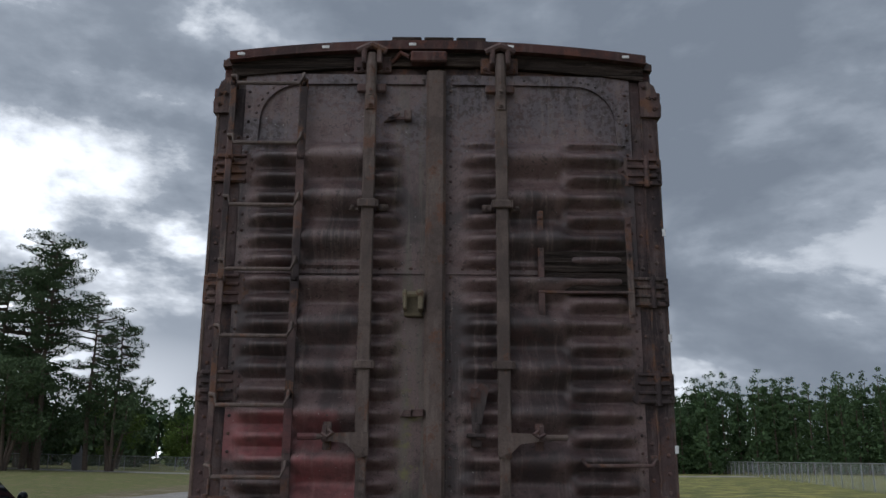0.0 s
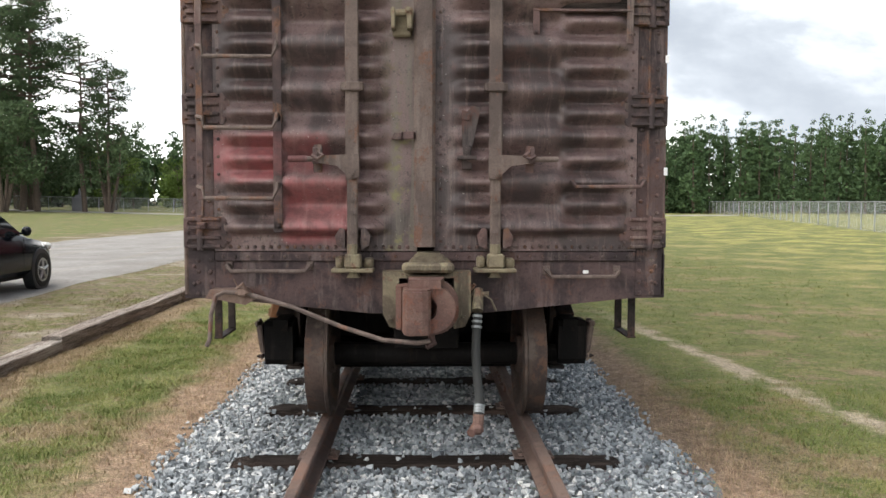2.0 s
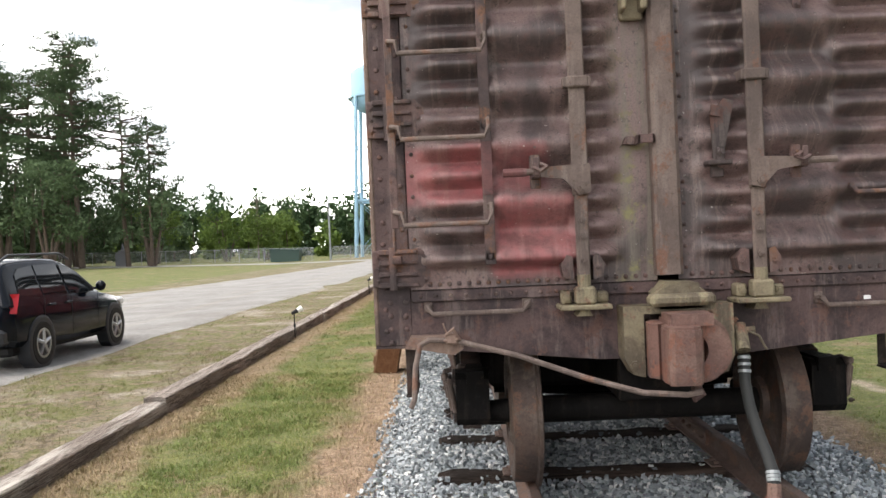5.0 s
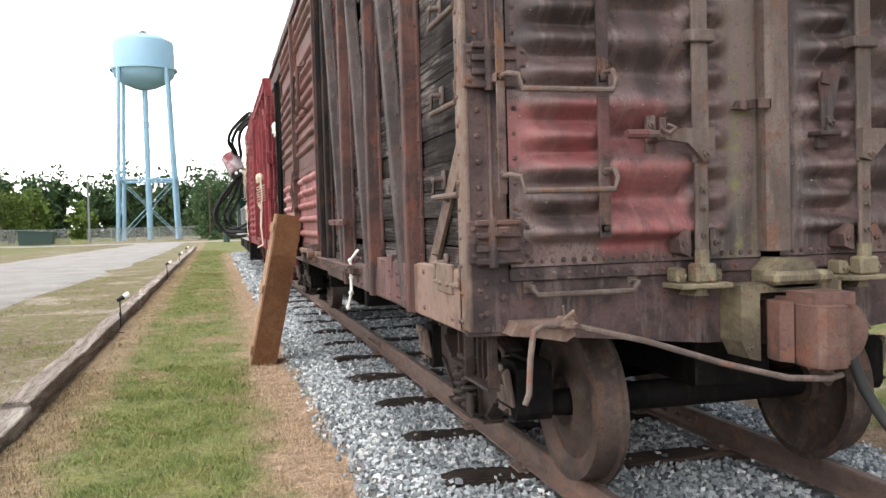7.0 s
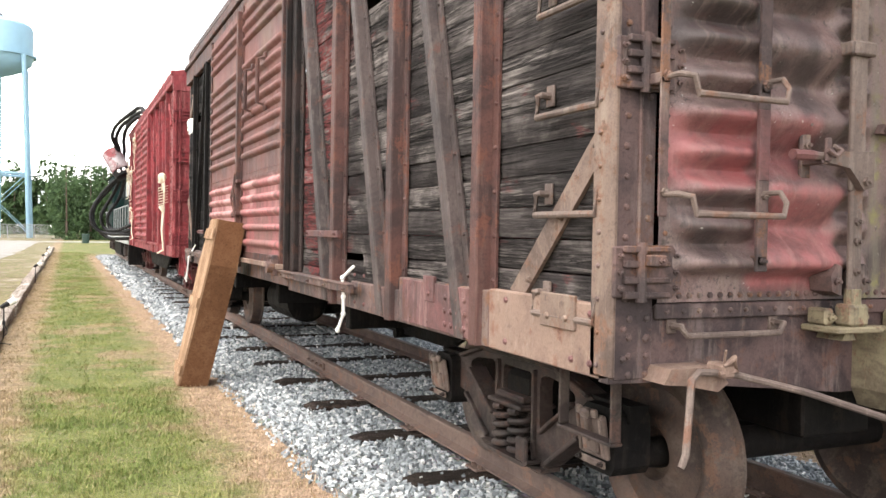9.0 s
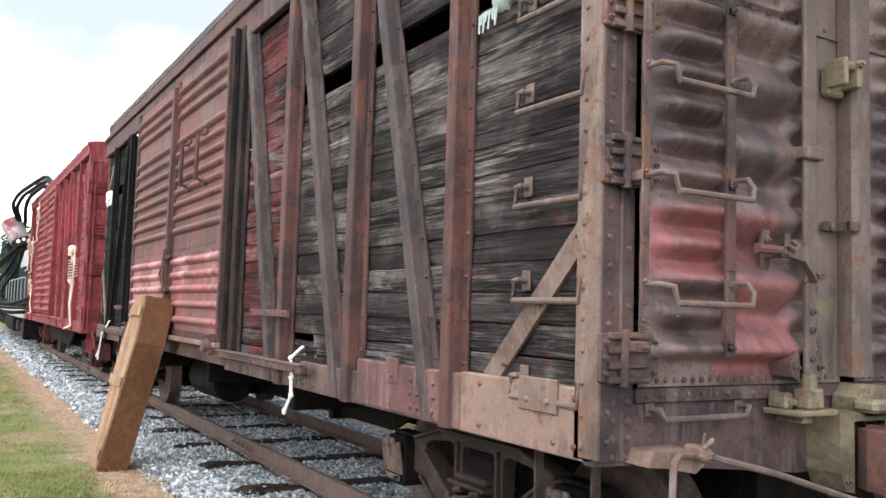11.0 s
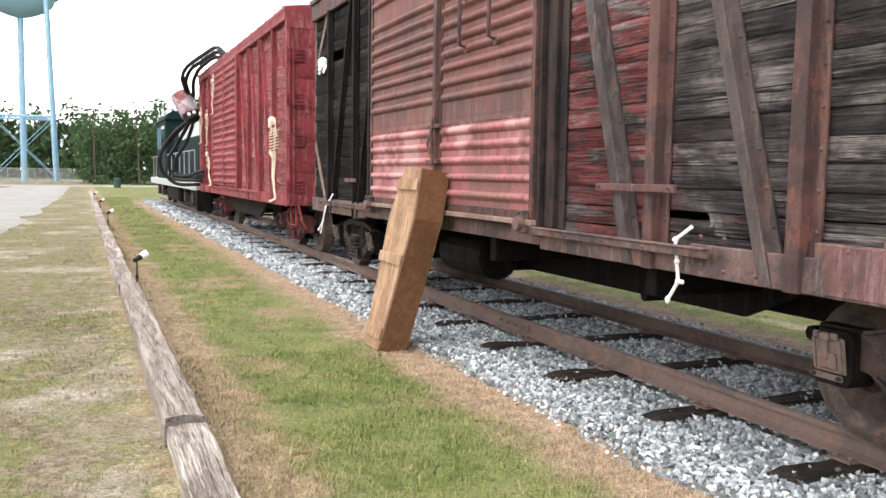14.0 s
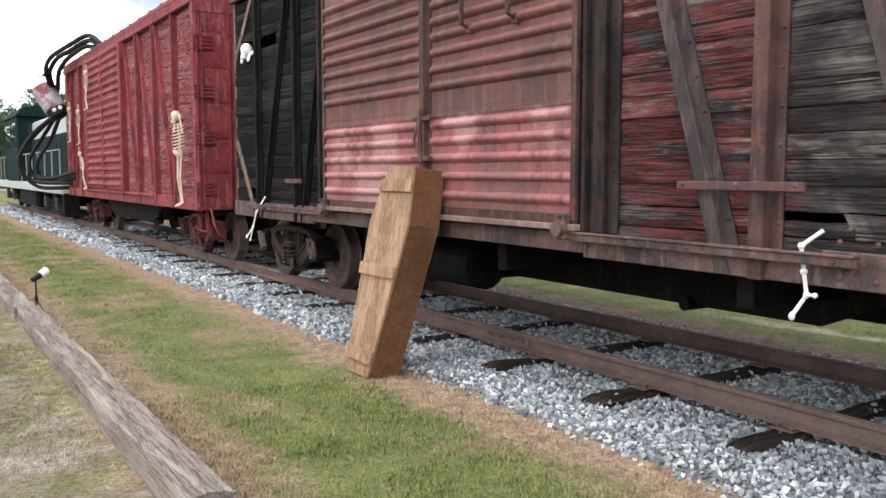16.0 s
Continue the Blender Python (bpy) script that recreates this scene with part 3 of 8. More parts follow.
class Mesh:
    """Collects vertices and faces, in world metres."""

    def __init__(self):
        self.v, self.f = [], []

    def put(self, verts, faces):
        n = len(self.v)
        self.v.extend(tuple(p) for p in verts)
        self.f.extend(tuple(n + i for i in face) for face in faces)
        return self

    def box(self, x0, x1, y0, y1, z0, z1, c=0.004, m=None):
        """A box with chamfered edges."""
        x0, x1, y0, y1, z0, z1 = min(x0, x1), max(x0, x1), min(y0, y1), max(y0, y1), min(z0, z1), max(z0, z1)
        c = min(c, 0.3 * min(x1 - x0, y1 - y0, z1 - z0))
        bm = bmesh.new()
        lo, hi = (x0, y0, z0), (x1, y1, z1)
        pts = {}
        for i in range(8):
            s = (i & 1, (i >> 1) & 1, (i >> 2) & 1)
            for k in range(3):
                p = [hi[j] if s[j] else lo[j] for j in range(3)]
                for j in range(3):
                    if j != k:
                        p[j] += -c if s[j] else c
                pts[(s, k)] = p
        bm.free()
        keys = list(pts)
        idx = {key: n for n, key in enumerate(keys)}
        faces = []
        for k in range(3):
            u, t = [j for j in range(3) if j != k]
            for side in (0, 1):
                ring = []
                for su, st in ((0, 0), (1, 0), (1, 1), (0, 1)):
                    s = [0, 0, 0]
                    s[k], s[u], s[t] = side, su, st
                    ring.append(idx[(tuple(s), k)])
                flip = (side == 0) == (k != 1)
                faces.append(ring[::-1] if flip else ring)
        for k in range(3):  # edges along axis k
            u, t = [j for j in range(3) if j != k]
            for su in (0, 1):
                for st in (0, 1):
                    a, b = [0, 0, 0], [0, 0, 0]
                    a[u] = b[u] = su
                    a[t] = b[t] = st
                    a[k], b[k] = 0, 1
                    ring = [idx[(tuple(a), u)], idx[(tuple(b), u)], idx[(tuple(b), t)], idx[(tuple(a), t)]]
                    flip = (su == st) == (k != 1)
                    faces.append(ring if flip else ring[::-1])
        for i in range(8):
            s = (i & 1, (i >> 1) & 1, (i >> 2) & 1)
            ring = [idx[(s, 0)], idx[(s, 1)], idx[(s, 2)]]
            faces.append(ring if sum(s) % 2 else ring[::-1])
        verts = [pts[key] for key in keys]
        if m is not None:
            verts = [tuple(m @ Vector(p)) for p in verts]
        return self.put(verts, faces)

    def tube(self, path, r, n=8, r_end=None, cap=True):
        """A round bar along a path of points."""
        pts = [Vector(p) for p in path]
        rings = []
        up = None
        for i, p in enumerate(pts):
            a = pts[max(i - 1, 0)]
            b = pts[min(i + 1, len(pts) - 1)]
            d = (b - a).normalized()
            if up is None:
                up = Vector((0, 0, 1)) if abs(d.z) < 0.9 else Vector((1, 0, 0))
            side = d.cross(up).normalized()
            up = side.cross(d).normalized()
            k = 1.0
            if 0 < i < len(pts) - 1:
                cosang = max(-1, min(1, (pts[i] - pts[i - 1]).normalized().dot((pts[i + 1] - pts[i]).normalized())))
                k = 1 / max(0.5, math.sqrt((1 + cosang) / 2))
            rr = r if r_end is None else r + (r_end - r) * i / max(1, len(pts) - 1)
            rings.append([p + rr * k * (math.cos(2 * math.pi * j / n) * side + math.sin(2 * math.pi * j / n) * up) for j in range(n)])
        verts = [p for ring in rings for p in ring]
        faces = []
        for i in range(len(rings) - 1):
            for j in range(n):
                a, b = i * n + j, i * n + (j + 1) % n
                faces.append((a, b, b + n, a + n))
        if cap:
            faces.append(tuple(range(n))[::-1])
            faces.append(tuple((len(rings) - 1) * n + j for j in range(n)))
        return self.put(verts, faces)

    def lathe(self, profile, centre, axis="x", n=24, closed=False):
        """Turns (along, radius) pairs round an axis."""
        verts, faces = [], []
        for a, r in profile:
            for j in range(n):
                c, s = r * math.cos(2 * math.pi * j / n), r * math.sin(2 * math.pi * j / n)
                p = {"x": (a, c, s), "y": (c, a, s), "z": (c, s, a)}[axis]
                verts.append((centre[0] + p[0], centre[1] + p[1], centre[2] + p[2]))
        count = len(profile)
        for i in range(count if closed else count - 1):
            for j in range(n):
                a, b = i * n + j, i * n + (j + 1) % n
                c, d = ((i + 1) % count) * n + (j + 1) % n, ((i + 1) % count) * n + j
                faces.append((a, b, c, d))
        if not closed:
            faces.append(tuple(range(n))[::-1])
            faces.append(tuple((count - 1) * n + j for j in range(n)))
        return self.put(verts, faces)

    def prism(self, outline, axis, a, b):
        """Extrudes a 2D outline from a to b along an axis; the outline gives the other two axes in xyz order."""
        def at(p, t):
            return {"x": (t, p[0], p[1]), "y": (p[0], t, p[1]), "z": (p[0], p[1], t)}[axis]
        n = len(outline)
        verts = [at(p, a) for p in outline] + [at(p, b) for p in outline]
        faces = [(i, (i + 1) % n, n + (i + 1) % n, n + i) for i in range(n)] + [tuple(range(n))[::-1], tuple(range(n, 2 * n))]
        return self.put(verts, faces)

    def rivet(self, p, normal, r=0.016, h=0.012):
        """A domed rivet head."""
        nrm = Vector(normal).normalized()
        t = Vector((0, 0, 1)) if abs(nrm.z) < 0.9 else Vector((1, 0, 0))
        u = nrm.cross(t).normalized()
        t = u.cross(nrm)
        p = Vector(p)
        verts = [p + rr * (math.cos(k * math.pi / 3) * u + math.sin(k * math.pi / 3) * t) + hh * nrm for rr, hh in ((r, 0), (0.72 * r, 0.75 * h)) for k in range(6)] + [p + h * nrm]
        faces = [(k, (k + 1) % 6, 6 + (k + 1) % 6, 6 + k) for k in range(6)] + [(6 + k, 6 + (k + 1) % 6, 12) for k in range(6)]
        return self.put(verts, faces)

    def bolt(self, p, normal, r=0.02, h=0.022):
        nrm = Vector(normal).normalized()
        p = Vector(p)
        self.tube([p, p + nrm * h], r, 6)
        return self.tube([p + nrm * h, p + nrm * (h + 0.014)], r * 0.5, 6)

    def grid(self, fn, nu, nv):
        verts = [fn(i / nu, j / nv) for i in range(nu + 1) for j in range(nv + 1)]
        faces = [(i * (nv + 1) + j, (i + 1) * (nv + 1) + j, (i + 1) * (nv + 1) + j + 1, i * (nv + 1) + j + 1) for i in range(nu) for j in range(nv)]
        return self.put(verts, faces)

    def moved(self, m):
        self.v = [tuple(m @ Vector(p)) for p in self.v]
        return self

    def data(self, name, mat, smooth=False):
        me = bpy.data.meshes.new(name)
        me.from_pydata(self.v, [], self.f)
        bm = bmesh.new()
        bm.from_mesh(me)
        bmesh.ops.recalc_face_normals(bm, faces=bm.faces)
        bm.to_mesh(me)
        bm.free()
        me.materials.append(mat)
        if smooth:
            me.shade_smooth()
            me.set_sharp_from_angle(angle=radians(40))
        return me


def thing(name, label, category, at=(0, 0, 0), group="", kind=""):
    """An Empty at a thing's base."""
    ob = new(name)
    ob.empty_display_size = 0.2
    ob.location = at
    return tagged(ob, label, category, group, kind)


def part(name, mesh, mat, parent, label="", smooth=False):
    """One mesh object under a thing or a part; its vertices are in world metres."""
    me = mesh if isinstance(mesh, bpy.types.Mesh) else mesh.data(name, mat, smooth)
    ob = new(name, me)
    ob.parent = parent
    if "rivet" in name:
        ob["kind"] = "stuff"
    if parent.type == "EMPTY":
        ob.matrix_parent_inverse = Matrix.Translation(-parent.location)
    return tagged(ob, label)


def solid(name, mesh, mat, label, category, group="", kind="", smooth=False):
    """A thing made of a single mesh."""
    me = mesh if isinstance(mesh, bpy.types.Mesh) else mesh.data(name, mat, smooth)
    return tagged(new(name, me), label, category, group, kind)


def fast_mesh(name, verts, faces, mat):
    """A mesh from large arrays."""
    me = bpy.data.meshes.new(name)
    me.from_pydata(verts.tolist() if hasattr(verts, "tolist") else verts, [], faces.tolist() if hasattr(faces, "tolist") else faces)
    me.materials.append(mat)
    return me


# ---------------------------------------------------------------- ground
def ground_height(x, y):
    """Gentle rise towards the pines; a low crown under the track."""
    h = 0.9 * min(1, max(0, (-x - 22) / 50)) ** 1.0
    h += 0.035 * noise.noise((x * 0.35, y * 0.35, 0)) if abs(x) > 1.9 else 0
    return h


def make_ground():
    xs = [-900, -500, -300, -200, -140, -110, -90, -75, -60, -50, -40, -32, -26, -22] + [-19 + i for i in range(9)] + [-10 + 0.5 * i for i in range(12)] + [-4 + 0.25 * i for i in range(33)] + [4.5 + i for i in range(14)] + [20, 24, 30, 40, 55, 75, 100, 140, 200, 300, 500, 900]
    ys = [-300, -120, -60, -30, -15, -8, -4] + [-3 + 0.5 * i for i in range(66)] + [31, 33, 36, 40, 45, 50, 56, 63, 72, 82, 95, 110, 130, 150, 180, 220, 280, 360, 500, 800, 1500]
    verts = [(x, y, ground_height(x, y)) for x in xs for y in ys]
    n = len(ys)
    faces = [(i * n + j, (i + 1) * n + j, (i + 1) * n + j + 1, i * n + j + 1) for i in range(len(xs) - 1) for j in range(n - 1)]
    me = fast_mesh("ground", verts, faces, GROUND)
    me.shade_smooth()
    solid("ground", me, GROUND, "mown grass with dry straw-coloured strips beside the railway track", "ground", kind="structure")


make_ground()


def road_strip(name, left, right, ys, label):
    """A drive as a thin crowned sheet lying on the ground, between two edge lines x(y)."""
    m = Mesh()

    def fn(u, v):
        y = ys[0] + (ys[1] - ys[0]) * u ** 1.6
        wob = 0.25 * noise.noise((y * 0.25, 3.0 if v < 0.5 else 9.0, 0))
        x = left(y) + (right(y) - left(y)) * v + wob
        edge = min(v, 1 - v)
        return (x, y, ground_height(x, y) + (0.006 if edge == 0 else 0.035 + 0.015 * noise.noise((x, y * 0.4, 5))))
    m.grid(fn, 120, 16)
    me = m.data(name, GRAVEL)
    me.shade_smooth()
    solid(name, me, GRAVEL, label, "road", kind="structure")


def lerp_table(table):
    def f(y):
        for (y0, x0), (y1, x1) in zip(table, table[1:]):
            if y <= y1:
                return x0 + (x1 - x0) * max(0, (y - y0)) / (y1 - y0)
        return table[-1][1]
    return f


road_strip("road", lerp_table([(-30, -17), (39, -15.6), (60, -13.2), (85, -11.5), (99, -11)]), lerp_table([(-30, -7.3), (22, -7.3), (36, -6.6), (66, -6.1), (99, -5.9)]), (-30, 99), "pale gravel drive running beside the timber edging")


def cross_road():
    m = Mesh()

    def fn(u, v):
        x = -70 + 110 * u
        y = 99 + 6.5 * v + 0.03 * (x + 8) ** 2 / 10
        return (x, y, ground_height(x, y) + (0.006 if v in (0, 1) else 0.05))
    m.grid(fn, 60, 6)
    solid("road", m, GRAVEL, "pale gravel lane crossing behind the locomotive", "road", kind="structure")


cross_road()

# ---------------------------------------------------------------- track
RAIL_TOP, RAIL_BASE, GAUGE_HALF = 0.268, 0.118, 0.702
TRACK_Y0, TRACK_Y1 = -6.0, 56.0


def rail_profile(cx):
    half = [(0.0, 0.0), (0.066, 0.0), (0.066, 0.011), (0.03, 0.022), (0.009, 0.034), (0.009, 0.108), (0.034, 0.118), (0.034, 0.142), (0.026, 0.15), (0.0, 0.15)]
    pts = half + [(-x, z) for x, z in half[-2:0:-1]]
    return [(cx + x, RAIL_BASE + z) for x, z in pts]


for cx, joint_y in ((-GAUGE_HALF, 12.33), (GAUGE_HALF, 7.6)):
    cuts = [TRACK_Y0, joint_y, joint_y + 11.8, joint_y + 23.6, joint_y + 35.4, TRACK_Y1]
    for y0, y1 in zip(cuts, cuts[1:]):
        solid("rail", Mesh().prism(rail_profile(cx), "y", y0 + 0.004, y1 - 0.004), RAIL_STEEL, "rust-brown steel rail spiked to wooden ties", "rail", group="rails of the track", smooth=True)
    for jy in cuts[1:-1]:
        bar = thing("joint_bar", "rusty steel joint bar bolted to the rail ends", "joint bar", (cx, jy, RAIL_BASE), group="rail joint bars")
        for s in (-1, 1):
            plate = Mesh().prism([(cx + s * 0.011, 0.152), (cx + s * 0.036, 0.147), (cx + s * 0.030, 0.183), (cx + s * 0.030, 0.208), (cx + s * 0.035, 0.232), (cx + s * 0.011, 0.228)], "y", jy - 0.33, jy + 0.33)
            part("splice_plate", plate, RAIL_STEEL, bar)
            for k in range(4):
                part("bolt", Mesh().bolt((cx + s * 0.03, jy - 0.255 + 0.17 * k, 0.196), (s, 0, 0), 0.017, 0.02), RAIL_STEEL, bar)

TIE_YS = [1.85, 3.1, 4.35, 5.6, 6.93, 8.05, 9.3, 10.53, 11.85, 13.2] + [13.2 + 1.27 * i for i in range(1, 34)]
TIE_MESHES = []
for k in range(4):
    m = Mesh()
    seg = 26

    def tie_point(u, v, k=k):
        ang = [(-0.1, -0.13), (-0.108, 0.0), (-0.10, 0.045), (-0.085, 0.055), (0.085, 0.055), (0.10, 0.045), (0.108, 0.0), (0.1, -0.13)][round(v * 7)]
        x = -1.27 + 2.54 * u
        wear = 0.016 * noise.noise((x * 3, ang[0] * 30, k * 7.7)) + 0.01 * noise.noise((x * 11, ang[1] * 20, k * 3.1))
        endcut = -0.02 if u in (0, 1) else 0
        return (x + 0.03 * noise.noise((k * 5.1, ang[0] * 9, u * 0.01)) * (1 if u in (0, 1) else 0), ang[0] * (1 + 0.1 * noise.noise((x * 1.7, k, 3))) + wear * 0.5, 0.038 + ang[1] + wear + endcut)
    m.grid(tie_point, seg, 7)
    m.f.append(tuple(range(8)))
    m.f.append(tuple(seg * 8 + j for j in range(8)))
    TIE_MESHES.append(m.data("tie", TIE_WOOD))
for k, y in enumerate(TIE_YS):
    tie = tagged(new("tie", TIE_MESHES[k % 4]), "dark creosoted wooden tie bedded in grey ballast", "railroad tie", group="ties of the track")
    tie.matrix_basis = pose(rng.uniform(-0.05, 0.05), y, rng.uniform(-0.006, 0.004), 0, 0, rng.uniform(-1.5, 1.5) + (180 if k % 3 == 0 else 0))
PLATE_MESH = Mesh().box(-0.13, 0.13, -0.085, 0.085, 0.0, 0.014, 0.003)
for dx, dy in ((-0.085, -0.05), (-0.085, 0.045), (0.085, 0.05), (0.1, -0.03)):
    PLATE_MESH.box(dx - 0.016, dx + 0.016, dy - 0.011, dy + 0.011, 0.014, 0.034, 0.004)
PLATE_MESH = PLATE_MESH.data("tie_plate", RAIL_STEEL)
for y in TIE_YS:
    if y < 24:
        for cx in (-GAUGE_HALF, GAUGE_HALF):
            p = tagged(new("tie_plate", PLATE_MESH), "rusty steel tie plate with spikes under the rail", "tie plate", group="tie plates")
            p.matrix_basis = pose(cx, y + rng.uniform(-0.02, 0.02), 0.103)


def bed_height(x, y):
    shoulder = min(1, max(0, (1.85 - abs(x)) / 0.55))
    return 0.055 * shoulder ** 0.8 + 0.012 * noise.noise((x * 2.2, y * 2.2, 1))


def ballast():
    m = Mesh()
    nx = 28

    def fn(u, v):
        x, y = -1.9 + 3.8 * v, TRACK_Y0 + (TRACK_Y1 - TRACK_Y0 + 2) * u
        wob = 0.12 * noise.noise((y * 0.8, 2.0 if x < 0 else 8.0, 0)) * abs(x) / 1.9
        return (x + wob, y, bed_height(x, y) - 0.012 if 0 < v < 1 else -0.02)
    m.grid(fn, 160, nx)
    me = m.data("ballast_bed", BED)
    me.shade_smooth()
    solid("ballast_bed", me, BED, "grey crushed-stone bed under the rails", "ballast", kind="structure")
    # loose stones: a few rough shapes strewn in a jittered grid
    g = np.random.default_rng(3)
    cube = np.array([(x, y, z) for x in (-1, 1) for y in (-1, 1) for z in (-1, 1)]) * 0.72
    quad = np.array([(0, 1, 3, 2), (4, 6, 7, 5), (0, 4, 5, 1), (2, 3, 7, 6), (0, 2, 6, 4), (1, 5, 7, 3)])
    tri = np.concatenate([quad[:, [0, 1, 2]], quad[:, [0, 2, 3]]])
    shapes = [(cube + g.uniform(-0.42, 0.42, (8, 3))) * g.uniform(0.6, 1.3, (1, 3)) for _ in range(16)]

    def strew(xs0, xs1, y0, y1, step, size, name):
        pts = []
        for x in np.arange(xs0, xs1, step):
            for y in np.arange(y0, y1, step):
                px, py = x + g.uniform(-0.5, 0.5) * step, y + g.uniform(-0.5, 0.5) * step
                edge = abs(px) - (1.62 + 0.16 * noise.noise((py * 1.3, 4.0 if px < 0 else 11.0, 0)))
                if edge > 0 and g.random() < min(1, edge / 0.25):
                    continue
                if abs(abs(px) - GAUGE_HALF) < 0.05:
                    continue
                on_tie = any(abs(py - ty) < 0.115 for ty in TIE_YS) and abs(px) < 1.27
                if on_tie and g.random() > 0.05:
                    continue
                pts.append((px, py, bed_height(px, py) + (0.035 if on_tie else g.uniform(-0.006, 0.014))))
        verts, faces = [], []
        for k, p in enumerate(pts):
            s = shapes[k % 16] * size * g.uniform(0.55, 1.4)
            a, b = g.uniform(0, 6.28, 2)
            ca, sa, cb, sb = math.cos(a), math.sin(a), math.cos(b), math.sin(b)
            rot = np.array([(ca, -sa, 0), (sa, ca, 0), (0, 0, 1)]) @ np.array([(1, 0, 0), (0, cb, -sb), (0, sb, cb)])
            verts.append(s @ rot.T + np.array(p))
            faces.append(tri + 8 * k)
        me = fast_mesh(name, np.concatenate(verts), np.concatenate(faces), STONE)
        solid(name, me, STONE, "loose grey crushed stones strewn between and beside the ties", "ballast", kind="stuff")
    strew(-2.0, 2.0, 3.6, 15.0, 0.034, 0.0168, "ballast_stones")
    strew(-2.0, 2.0, 15.0, 28.0, 0.052, 0.028, "ballast_stones")
    strew(-2.0, 2.0, 28.0, 54.0, 0.12, 0.055, "ballast_stones")


ballast()


# ---------------------------------------------------------------- boxcar
def lerp(a, b, t):
    return a + (b - a) * t


CAR = thing("boxcar", "old wood-sided boxcar with rusty posts and corrugated end doors", "boxcar", (0, 11.6, 0.25))
X0, X1, Y0, Y1 = -1.525, 1.525, 5.5, 17.75
SILL, EAVE = 1.168, 4.22


def roof_z(x):
    return 4.71 - 0.10 * (abs(x) / 1.44) ** 2


